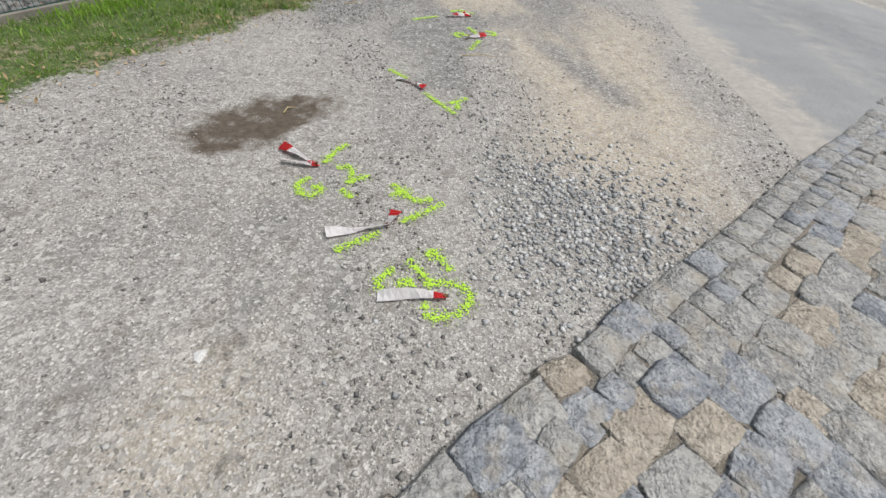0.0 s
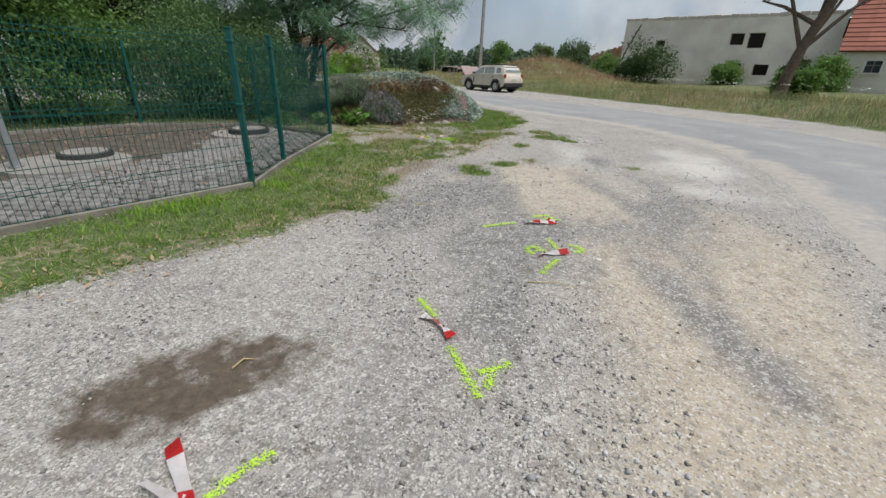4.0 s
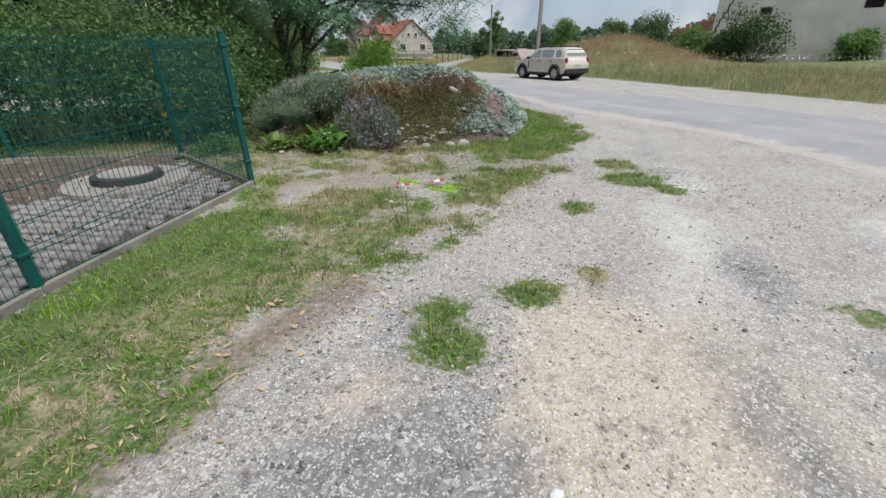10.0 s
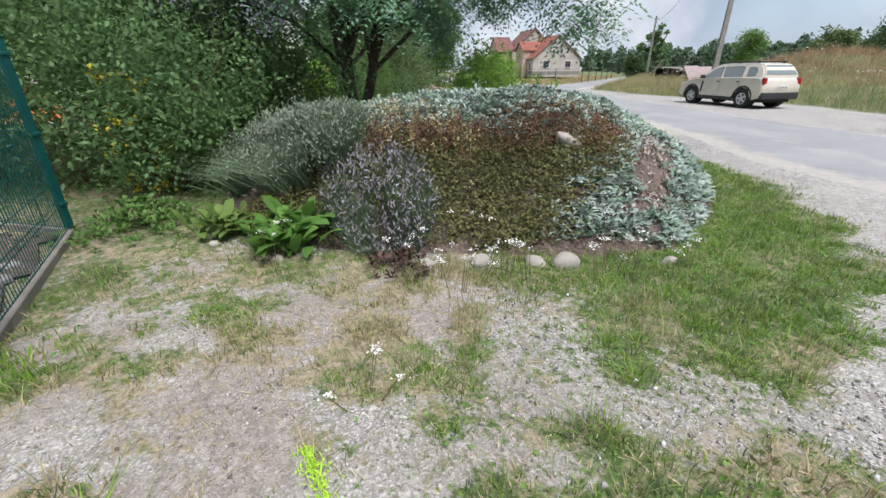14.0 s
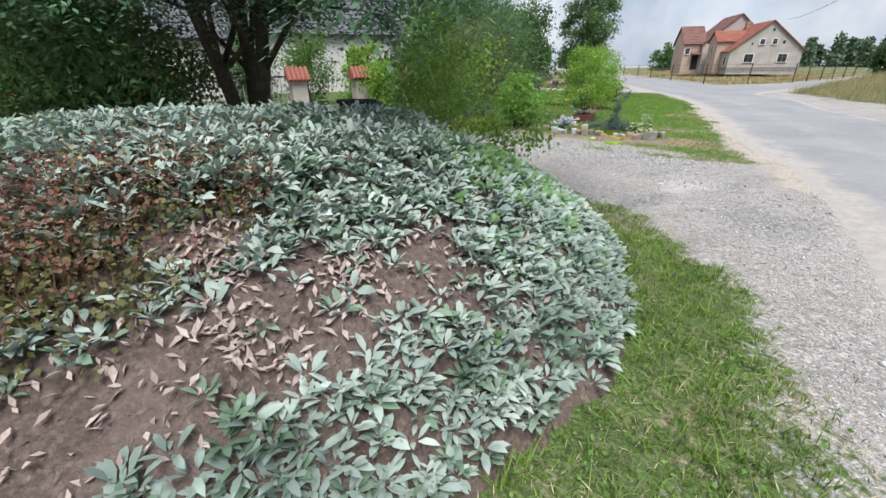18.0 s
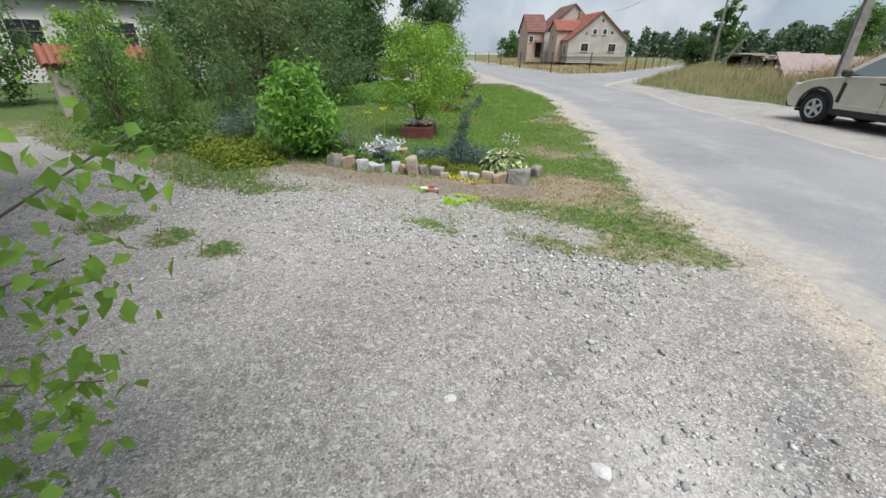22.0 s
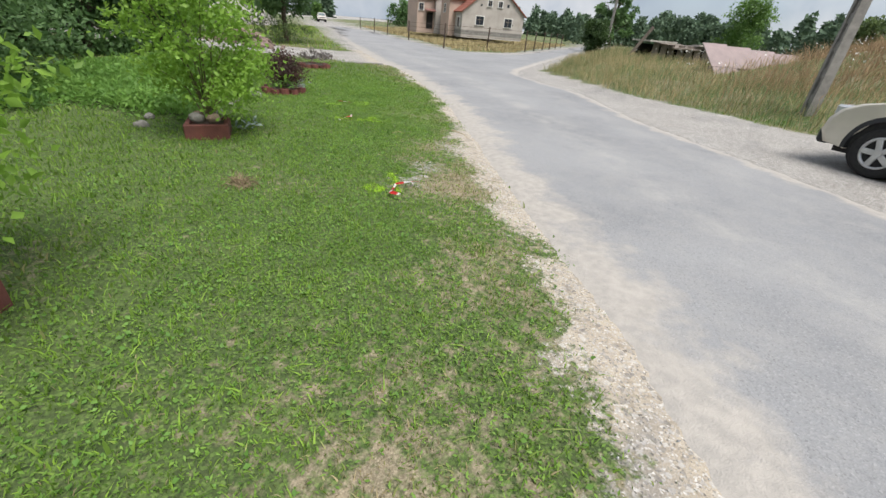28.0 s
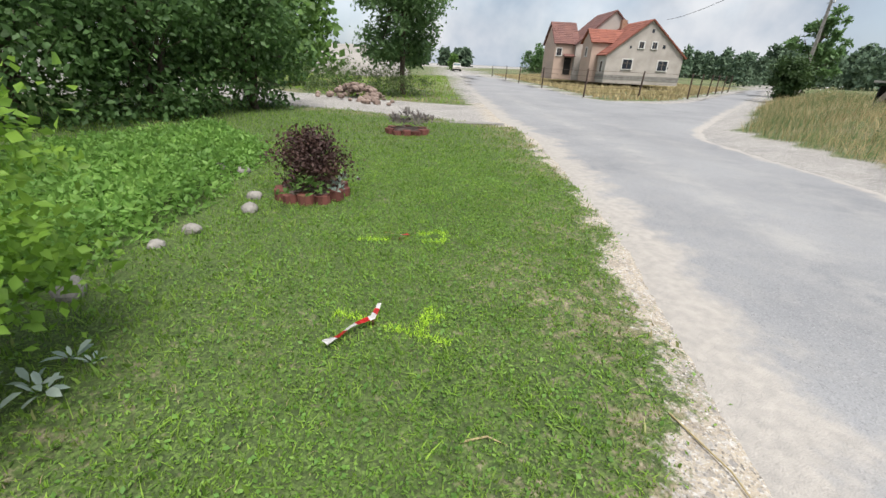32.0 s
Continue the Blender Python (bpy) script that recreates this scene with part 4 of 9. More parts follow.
lavender((-5.45, 11.87, mz_at(-5.45, 11.87)), (0.78, 0.58), 0.17, 4600, 71, (0.3, -0.25), "grey-violet faded lavender bush at the mound's foot", 0.16)
lavender((-6.5, 11.75, mz_at(-6.5, 11.75)), (0.75, 0.7), 0.42, 4200, 73, (-0.25, -0.5), "large grey-green lavender bush on the mound's flank", 0.25, M_TIP)
lavender((-7.2, 11.5, mz_at(-7.2, 11.5)), (0.55, 0.55), 0.36, 2200, 75, (-0.5, -0.4), "grey-green lavender leaning off the mound", 0.2, M_TIP)


def leafy_clump(name, at, n, size, mat, label, seed, r=0.3, h=0.3, width=0.4, category="plant"):
    rr = np.random.default_rng(seed)
    p = np.c_[rr.normal(0, r * 0.5, n), rr.normal(0, r * 0.5, n), np.zeros(n)]
    p[:, 2] = rr.uniform(0, h, n) * np.exp(-(p[:, 0] ** 2 + p[:, 1] ** 2) / (r * r))
    ob = thing(name, pose(*at), label, category)
    arrays_part("leaves", [rosettes(p, seed + 1, 6, size, width, 0.6)], mat, ob)
    return ob


leafy_clump("horseradish_plant", (-5.85, 11.1, gh(-5.85, 11.1)), 26, 0.27, leafmat("broad_leaf", (0.09, 0.20, 0.04), (0.15, 0.29, 0.06)), "broad-leaved bright green plant at the mound's foot", 81, 0.38, 0.25, 0.42)
leafy_clump("dock_plant", (-6.55, 10.8, gh(-6.55, 10.8)), 16, 0.22, leafmat("dock_leaf", (0.12, 0.20, 0.05), (0.2, 0.29, 0.08)), "yellow-green broad-leaved plant beside the mound", 83, 0.3, 0.15, 0.4)
leafy_clump("nettle_clump", (-7.35, 10.2, gh(-7.35, 10.2)), 240, 0.062, M_LEAF_MID, "low bright green weed clump beside the path", 85, 0.5, 0.3, 0.5)
leafy_clump("purple_bugle", (-4.75, 11.55, gh(-4.75, 11.55)), 30, 0.06, M_PURPLE, "dark purple-leaved plant under the lavender", 87, 0.3, 0.12, 0.5)

# stones along the foot
M_FIELDSTONE = paint("field_stone", (0.38, 0.35, 0.31), (0.27, 0.25, 0.22), 0.85, 5, bump=0.3, rand=0.35)
for i, (x, y, s) in enumerate([(-4.04, 12.42, 0.13), (-3.86, 12.6, 0.12), (-4.35, 12.1, 0.11), (-4.6, 11.75, 0.09), (-5.6, 10.9, 0.07), (-6.3, 10.6, 0.07),
                               (-3.3, 13.25, 0.09), (-4.37, 16.38, 0.13), (-4.74, 16.92, 0.11)]):
    s *= 0.78 + 0.25 * ((i * 5) % 3) / 2
    bm = rock(bmesh.new(), (s, s * 0.85, s * 0.62), i + 2, sub=2, rough=0.22)
    ob = part("field_stone", bm, M_FIELDSTONE, smooth=True)
    ob.matrix_world = pose(x, y, gh(x, y) + s * 0.12, 8 * i, 5, 40 * i)
    tagged(ob, "rounded pale field stone at the mound's foot", "stone", "stones round the mound")
bm = rock(bmesh.new(), (0.2, 0.1, 0.07), 19, sub=2)
ob = part("field_stone", bm, M_FIELDSTONE, smooth=True)
ob.matrix_world = pose(-4.55, 13.6, mz_at(-4.55, 13.6) + 0.04, 10, 30, 60)
tagged(ob, "flat pale stone lying on the mound", "stone", "stones round the mound")


# white yarrow
def yarrow(x, y, h, seed, z=0.0):
    rr = np.random.default_rng(seed)
    ob = thing("yarrow", pose(x, y, z, 0, 0, seed * 40), "white-flowered yarrow on thin stems in the turf", "flower", "yarrow round the mound")
    k = 4
    b = np.c_[rr.normal(0, 0.05, k), rr.normal(0, 0.05, k), np.zeros(k)]
    hh = h * rr.uniform(0.75, 1.1, k)
    for j in range(k):
        e = b[j] * 2.0 + [0, 0, hh[j]]
        bm = bmesh.new()
        limb(bm, [Vector(b[j]), Vector(e)], 0.003, 0.002, 4)
        part("stem", bm, M_TWIG, ob)
        q = np.c_[rr.normal(0, 0.018, 16), rr.normal(0, 0.018, 16), rr.normal(0, 0.004, 16)] + e
        arrays_part("flower_head", [leaf_arrays(q, 0.016, 0.9, 3.0, seed + j)], M_LEAF_WHITE, ob, "flat white flower head")["kind"] = "stuff"


for i, (x, y) in enumerate([(-4.2, 11.9), (-4.05, 12.05), (-3.9, 12.2), (-3.55, 12.75), (-3.45, 12.95), (-4.5, 11.55), (-3.72, 10.55), (-3.5, 12.55), (-5.55, 10.85), (-4.4, 11.7), (-4.1, 11.6),
                            (-2.6, 8.9), (-3.15, 13.2), (-4.6, 12.2), (-3.75, 13.05)]):
    yarrow(x, y, 0.22 + 0.16 * ((i * 7) % 3) / 2, 90 + i, max(gh(x, y), mz_at(x, y) if in_poly(np.array([x]), np.array([y]), MOUND)[0] else -1))


# ---- fenced yard ----
M_FENCE = paint("green_coated_steel", (0.006, 0.085, 0.075), (0.004, 0.06, 0.055), 0.42, 12, rand=0.1)
M_CONCRETE = paint("pale_concrete", (0.27, 0.26, 0.24), (0.19, 0.18, 0.165), 0.9, 2.5, bump=0.3, fine=50)
M_KERB = paint("weathered_concrete_kerb", (0.25, 0.23, 0.20), (0.15, 0.14, 0.12), 0.92, 3, bump=0.4, fine=45)
M_ZINC = paint("galvanised_steel", (0.40, 0.42, 0.43), (0.28, 0.30, 0.31), 0.45, 5, 0.6)
M_CABINET = paint("white_cabinet_plastic", (0.72, 0.72, 0.69), (0.6, 0.6, 0.56), 0.5, 1.5)
M_REDLAMP = paint("red_lamp_plastic", (0.55, 0.02, 0.02), (0.4, 0.015, 0.015), 0.3)
M_IRON = paint("dark_cast_iron", (0.07, 0.07, 0.072), (0.04, 0.04, 0.042), 0.7, 8, 0.4, bump=0.3)
M_SETT = paint("grey_yard_sett", (0.31, 0.305, 0.295), (0.20, 0.197, 0.19), 0.9, 9, bump=0.4, rand=0.5, fine=50)
M_MULCH = paint("brown_leaf_litter", (0.125, 0.105, 0.085), (0.06, 0.052, 0.044), 0.95, 6, bump=0.6)

POSTS = [(-6.9, -0.9), (-5.55, 0.85), (-4.45, 3.07), (-3.665, 5.393), (-4.22, 6.6), (-5.14, 9.10), (-7.55, 9.65), (-9.6, 8.2), (-10.4, 5.9), (-11.0, 3.5), (-10.2, 1.0), (-8.6, -1.0)]
HEIGHT = 1.72


def wire_panel(length):
    """Welded wire: thin uprights and paired folded rails, one mesh."""
    bm = bmesh.new()
    k = int(length / 0.05)
    for i in range(1, k):
        x = length * i / k
        ring = [[bm.verts.new((x + dx, 0.0 + dy, z)) for dx, dy in ((-.0028, -.002), (.0028, -.002), (0, .003))] for z, y in ((0.05, 0), (1.72, 0))]
        for j in range(3):
            bm.faces.new((ring[0][j], ring[0][(j + 1) % 3], ring[1][(j + 1) % 3], ring[1][j]))
    for z in (0.08, 0.30, 0.345, 0.52, 0.74, 0.95, 0.995, 1.18, 1.38, 1.60, 1.645):
        box(bm, (length - 0.06, 0.006, 0.006), (length / 2, 0.006, z))
    return bm


fence = thing("wire_fence", pose(0, 0, 0), "dark green welded wire fence with square posts round a yard", "fence")
for i, (x, y) in enumerate(POSTS):
    x2, y2 = POSTS[(i + 1) % len(POSTS)]
    z = 0.0
    bm = box(bmesh.new(), (0.06, 0.06, HEIGHT + 0.04), (0, 0, HEIGHT / 2), 0.006)
    post = part("post", bm, M_FENCE, fence)
    post.matrix_world = pose(x, y, z, 0, 0, math.degrees(math.atan2(y2 - y, x2 - x)))
    part("cap", box(bmesh.new(), (0.066, 0.066, 0.02), (0, 0, HEIGHT + 0.03), 0.004), M_FENCE, post)
    for hz in (0.32, 0.97, 1.62):
        part("clamp", box(bmesh.new(), (0.085, 0.075, 0.03), (0, 0, hz), 0.005), M_FENCE, post)
    ln = math.hypot(x2 - x, y2 - y)
    panel = part("wire_panel", wire_panel(ln), M_FENCE, fence)
    panel["kind"] = "stuff"
    panel.matrix_world = pose(x, y, z, 0, 0, math.degrees(math.atan2(y2 - y, x2 - x)))
    kerb = part("kerb", box(bmesh.new(), (ln, 0.07, 0.24), (ln / 2, 0, -0.045), 0.008), M_KERB, fence, "weathered concrete kerb board")
    kerb.matrix_world = pose(x, y, z, 0, 0, math.degrees(math.atan2(y2 - y, x2 - x)))

yx, yy = [q.ravel() for q in np.meshgrid(np.arange(-11.2, -3.5, 0.2), np.arange(-1.2, 9.9, 0.2))]
ky = signed(yx, yy, POSTS) > 0.0
nyx = len(np.arange(-11.2, -3.5, 0.2))
i0 = (np.arange(len(np.arange(-1.2, 9.9, 0.2)) - 1)[:, None] * nyx + np.arange(nyx - 1)[None]).ravel()
q = np.c_[i0, i0 + 1, i0 + nyx + 1, i0 + nyx]
q = q[ky[q].all(axis=1)]
used, inv = np.unique(q, return_inverse=True)
floor = new("yard_floor", fast_mesh("yard_floor", np.c_[yx, yy, 0.03 + 0.008 * wave(yx, yy, 0.5, 77)][used], inv.reshape(-1, 4), M_MULCH))
tagged(floor, "brown leaf litter and grey setts inside the fence", "paving", kind="structure")


def sett_mesh(name, sx, sy, h, seed, mat, bev=0.012, jag=0.12, top=0.82):
    """One hewn stone with a worn top."""
    r = random.Random(seed)
    bm = bmesh.new()
    lo, mid, hi = [], [], []
    for cx, cy in ((-1, -1), (0, -1.04), (1, -1), (1.04, 0), (1, 1), (0, 1.04), (-1, 1), (-1.04, 0)):
        x, y = cx * sx / 2 * (1 - r.uniform(0, jag)), cy * sy / 2 * (1 - r.uniform(0, jag))
        lo.append(bm.verts.new((x, y, 0)))
        mid.append(bm.verts.new((x, y, h * 0.72 + r.uniform(-.1, .05) * h)))
        hi.append(bm.verts.new((x * top, y * top, h + r.uniform(-.1, .1) * h if top < 0.85 else h * 0.9 + r.uniform(-.12, .12) * h)))
    n = len(lo)
    for i in range(n):
        j = (i + 1) % n
        bm.faces.new((lo[i], lo[j], mid[j], mid[i]))
        bm.faces.new((mid[i], mid[j], hi[j], hi[i]))
    c = bm.verts.new((0, 0, h * (1.05 if top < 0.85 else 0.93) + r.uniform(-.1, .1) * h))
    for i in range(n):
        bm.faces.new((hi[i], hi[(i + 1) % n], c))
    me = bpy.data.meshes.new(name)
    bm.to_mesh(me)
    bm.free()
    me.materials.append(mat)
    me.shade_smooth()
    return me


setts = [sett_mesh("sett", 0.124, 0.118, 0.045, 300 + i, M_SETT) for i in range(6)]
r = random.Random(5)
inner = [(x * 0.955 + -7.2 * 0.045, y * 0.955 + 4.2 * 0.045) for x, y in POSTS]
i, j = [q.ravel() for q in np.meshgrid(np.arange(70), np.arange(80))]
sx, sy = -11 + i * 0.152 + (j % 2) * 0.076 + 7.2, -1 + j * 0.147 - 4.2
sx, sy = -7.2 + sx * math.cos(0.4) - sy * math.sin(0.4), 4.2 + sx * math.sin(0.4) + sy * math.cos(0.4)
edge_d = line_dist(sx, sy, POSTS[1:6])
keep = in_poly(sx, sy, inner) & (edge_d + 0.5 * wave(sx, sy, 0.9, 78) < 1.9) & (sy > 0.4)
for mx, my, mr in ((-6.3, 2.6, 0.86), (-6.6, 5.05, 0.8), (-6.65, 8.4, 0.78), (-6.5, 3.85, 0.3)):
    keep &= np.hypot(sx - mx, sy - my) > mr
order = [k for k in np.argsort(edge_d) if keep[k]]
rest_v, rest_f, base_n = [], [], 0
for n_, k in enumerate(order):
    m = pose(sx[k], sy[k], 0.018 + r.uniform(-.008, .008), r.uniform(-3, 3), r.uniform(-3, 3), 23 + r.uniform(-8, 8))
    me = setts[(i[k] * 7 + j[k] * 3) % 6]
    if n_ < 300:
        ob = new("sett", me)
        ob.parent = floor
        ob.matrix_world = m
    else:
        rest_v += [m @ v.co for v in me.vertices]
        rest_f += [[base_n + q for q in f.vertices] for f in me.polygons]
        base_n += len(me.vertices)
rest = link_mesh("sett_field", rest_v, rest_f, M_SETT, floor, "grey setts farther inside the yard")
rest["kind"] = "stuff"
# dead leaves blown between the setts
p = np.random.default_rng(79).uniform((-9.5, 0.8), (-4.0, 9.3), (4200, 2))
p = p[in_poly(p[:, 0], p[:, 1], inner) & (wave(p[:, 0], p[:, 1], 0.7, 80) > -0.05)]
ob = arrays_part("yard_leaf_litter", [leaf_arrays(np.c_[p, np.full(len(p), 0.066)], 0.06, 0.4, 3.0, 81)], paint("dead_yard_leaf", (0.36, 0.26, 0.18), (0.22, 0.155, 0.11), 0.9, 30, rand=0.5, island=True))
tagged(ob, "brown dead leaves lying on the yard's setts", "leaf litter", kind="stuff")


def disc(name, x, y, rad, h, label, cover=True):
    ob = thing(name, pose(x, y, 0.03), label, "manhole")
    bm = bmesh.new()
    cyl(bm, rad, (0, 0, -0.05), (0, 0, h), rad - 0.015, 40)
    part("slab", bm, M_CONCRETE, ob)
    return ob


slab = disc("pump_shaft", -6.3, 2.6, 0.80, 0.11, "round concrete shaft slab with a steel hatch")
part("hatch", box(bmesh.new(), (0.66, 0.6, 0.05), (-0.02, 0.0, 0.135), 0.01), M_ZINC, slab, "galvanised hatch lid")
part("hatch_frame", box(bmesh.new(), (0.78, 0.72, 0.03), (-0.02, 0.0, 0.115), 0.006), M_IRON, slab)
slab = disc("valve_shaft", -6.6, 5.05, 0.75, 0.05, "low round concrete slab with an iron manhole cover")
part("cover_ring", cyl(bmesh.new(), 0.34, (-0.2, 0.35, 0.05), (-0.2, 0.35, 0.11), 0.33, 32), M_IRON, slab)
part("cover", cyl(bmesh.new(), 0.28, (-0.2, 0.35, 0.11), (-0.2, 0.35, 0.125), 0.28, 32), M_CONCRETE, slab)
slab = disc("manhole", -6.65, 8.4, 0.72, 0.04, "round manhole with a pale cover in an iron ring")
part("cover_ring", cyl(bmesh.new(), 0.40, (0, 0, 0.04), (0, 0, 0.12), 0.39, 32), M_IRON, slab)
part("cover", cyl(bmesh.new(), 0.31, (0, 0, 0.12), (0, 0, 0.135), 0.31, 32), M_CONCRETE, slab, "pale concrete cover")


def vent_pipe(x, y, z0, h, hat, w=0.11):
    ob = thing("vent_pipe", pose(x, y, z0), "grey ventilation pipe with a pointed hood", "vent pipe", "vent pipes in the yard")
    part("pipe", cyl(bmesh.new(), w / 2, (0, 0, 0), (0, 0, h), w / 2, 14), M_ZINC, ob)
    part("foot", cyl(bmesh.new(), w * 0.8, (0, 0, 0), (0, 0, 0.02), w * 0.8, 14), M_ZINC, ob)
    if hat:
        part("hood", cyl(bmesh.new(), w * 1.15, (0, 0, h + 0.02), (0, 0, h + 0.085), 0.01, 18), M_ZINC, ob, "pale pointed hood")
        for a in range(3):
            part("strut", cyl(bmesh.new(), 0.006, (w * .4 * math.cos(a * 2.1), w * .4 * math.sin(a * 2.1), h - 0.02), (w * .4 * math.cos(a * 2.1), w * .4 * math.sin(a * 2.1), h + 0.03), seg=5), M_ZINC, ob)
    else:
        part("hood", cyl(bmesh.new(), w * 0.66, (0, 0, h - 0.02), (0, 0, h + 0.04), w * 0.5, 16), M_ZINC, ob, "pale round cap")


vent_pipe(-6.98, 2.53, 0.14, 0.70, True)
vent_pipe(-5.93, 2.63, 0.14, 0.70, True, 0.13)
board = thing("meter_cabinet", pose(-7.8, 2.15, 0.02, 0, 0, 72), "tall narrow grey steel cabinet standing in the yard", "cabinet")
part("body", box(bmesh.new(), (0.50, 0.22, 1.16), (0, 0, 0.58), 0.01), M_ZINC, board)
part("door", box(bmesh.new(), (0.45, 0.014, 0.62), (0, -0.115, 0.80), 0.004), M_ZINC, board)
part("base_panel", box(bmesh.new(), (0.45, 0.014, 0.40), (0, -0.115, 0.25), 0.004), M_ZINC, board)
vent_pipe(-6.75, 4.55, 0.08, 0.92, False, 0.10)

cab = thing("control_cabinet", pose(-6.5, 3.85, -0.03, 0, 0, 56), "white electrical control cabinet on a grey pedestal", "cabinet")
part("pedestal", box(bmesh.new(), (0.36, 0.2, 0.5), (0, 0, 0.2), 0.01), M_ZINC, cab, "grey pedestal")
body = part("body", box(bmesh.new(), (0.60, 0.26, 0.68), (0, 0, 0.80), 0.012), M_CABINET, cab)
part("door", box(bmesh.new(), (0.28, 0.012, 0.62), (-0.145, -0.138, 0.80), 0.004), M_CABINET, body)
part("door", box(bmesh.new(), (0.28, 0.012, 0.62), (0.145, -0.138, 0.80), 0.004), M_CABINET, body)
part("lock", cyl(bmesh.new(), 0.018, (-0.03, -0.14, 0.8), (-0.03, -0.16, 0.8)), M_IRON, body)
part("lock", cyl(bmesh.new(), 0.018, (-0.2, -0.14, 1.03), (-0.2, -0.16, 1.03)), M_IRON, body)
part("roof", box(bmesh.new(), (0.64, 0.3, 0.03), (0, 0, 1.15), 0.008), M_CABINET, cab)
bm = bmesh.new()
cyl(bm, 0.045, (0, 0, 1.165), (0, 0, 1.225), 0.04, 16)
bmesh.ops.create_uvsphere(bm, u_segments=16, v_segments=8, radius=0.04, matrix=Matrix.Translation((0, 0, 1.23)))
part("warning_lamp", bm, M_REDLAMP, cab, "red warning lamp", True)


# ---- parked car ----
def car_paint(name, c, rough=0.28):
    m = Mat(name, rough, 0.2)
    m.color(m.mix(m.noise(3, 3), c, tuple(x * 0.88 for x in c)))
    m.set(Coat_Weight=0.5, Coat_Roughness=0.08)
    return m.m


M_CARPAINT = car_paint("champagne_metallic", (0.62, 0.575, 0.49))
M_BLACKPLASTIC = paint("black_car_plastic", (0.035, 0.036, 0.038), (0.025, 0.025, 0.027), 0.6, 8)
M_TYRE = paint("tyre_rubber", (0.022, 0.022, 0.023), (0.035, 0.034, 0.032), 0.85, 20)
M_ALLOY = paint("silver_wheel", (0.62, 0.62, 0.62), (0.5, 0.5, 0.5), 0.35, 10, 0.5)
M_CARGLASS = Mat("tinted_car_glass", 0.04).color((0.13, 0.165, 0.165)).set(Specular_IOR_Level=0.9, Coat_Weight=0.6).m
M_BINLID = paint("dark_grey_bin_plastic", (0.055, 0.058, 0.062), (0.04, 0.042, 0.046), 0.5, 8)
M_LAMPRED = paint("red_tail_lamp", (0.35, 0.015, 0.015), (0.25, 0.01, 0.01), 0.15)
M_LAMPCLEAR = paint("clear_head_lamp", (0.6, 0.62, 0.64), (0.45, 0.46, 0.48), 0.12, 10, 0.3)
M_PLATE = paint("white_plate", (0.75, 0.75, 0.73), (0.65, 0.65, 0.63), 0.4)

car = thing("parked_car", pose(-7.87, 31.87, 0.005, 0, 0, 149.5), "champagne-beige SUV parked on the dusty road shoulder", "car")


def arc(cx, cz, r, a0, a1, n=9):
    return [(cx + r * math.cos(math.radians(a0 + (a1 - a0) * i / n)), cz + r * math.sin(math.radians(a0 + (a1 - a0) * i / n))) for i in range(n + 1)]


side = [(-2.08, 0.42), (-2.17, 0.56), (-2.16, 0.80), (-2.12, 1.00), (-2.06, 1.12), (-1.2, 1.14), (-0.3, 1.12), (0.7, 1.09), (1.02, 1.06), (1.45, 1.01), (1.82, 0.93),
        (2.04, 0.82), (2.14, 0.68), (2.17, 0.50), (2.08, 0.34)] + arc(1.33, 0.36, 0.42, -8, 188) + [(0.86, 0.26), (-0.86, 0.26)] + arc(-1.34, 0.36, 0.42, -8, 188)
bm = bmesh.new()
rings = []
for y, k in ((-0.90, 0.955), (-0.88, 0.985), (-0.80, 1.0), (0.80, 1.0), (0.88, 0.985), (0.90, 0.955)):
    rings.append([bm.verts.new((x * (k if abs(x) > 1.8 or abs(z - 0.66) > 0.4 else 1), y, 0.66 + (z - 0.66) * k)) for x, z in side])
n = len(side)
for a_, b_ in zip(rings, rings[1:]):
    for i in range(n):
        bm.faces.new((a_[i], b_[i], b_[(i + 1) % n], a_[(i + 1) % n]))
f1, f2 = bm.faces.new(rings[0]), bm.faces.new(rings[-1])
bmesh.ops.triangulate(bm, faces=[f1, f2])
bmesh.ops.recalc_face_normals(bm, faces=bm.faces)
body = part("body", bm, M_CARPAINT, car)
body.data.shade_smooth()
for f_ in body.data.polygons:
    f_.use_smooth = abs(f_.normal.y) < 0.97


def cy(z):
    return 0.86 - (z - 1.08) * 0.36


top = [(-2.04, 1.08), (-2.0, 1.28), (-1.88, 1.48), (-1.72, 1.61), (-1.2, 1.655), (-0.4, 1.66), (0.15, 1.63), (0.42, 1.56), (0.75, 1.33), (1.08, 1.08)]
bm = bmesh.new()
L_, R_ = [bm.verts.new((x, cy(z), z)) for x, z in top], [bm.verts.new((x, -cy(z), z)) for x, z in top]
for i in range(len(top)):
    j = (i + 1) % len(top)
    bm.faces.new((L_[i], L_[j], R_[j], R_[i]))
bm.faces.new(L_), bm.faces.new(R_)
bmesh.ops.recalc_face_normals(bm, faces=bm.faces)
bmesh.ops.bevel(bm, geom=[e for e in bm.edges if abs(e.verts[0].co.y - e.verts[1].co.y) < 0.2 and e.verts[0].co.y * e.verts[1].co.y > 0 and e.verts[0].co.z + e.verts[1].co.z > 2.3], offset=0.05, segments=2, affect="EDGES", clamp_overlap=True)
cabin = part("cabin", bm, M_CARPAINT, car)


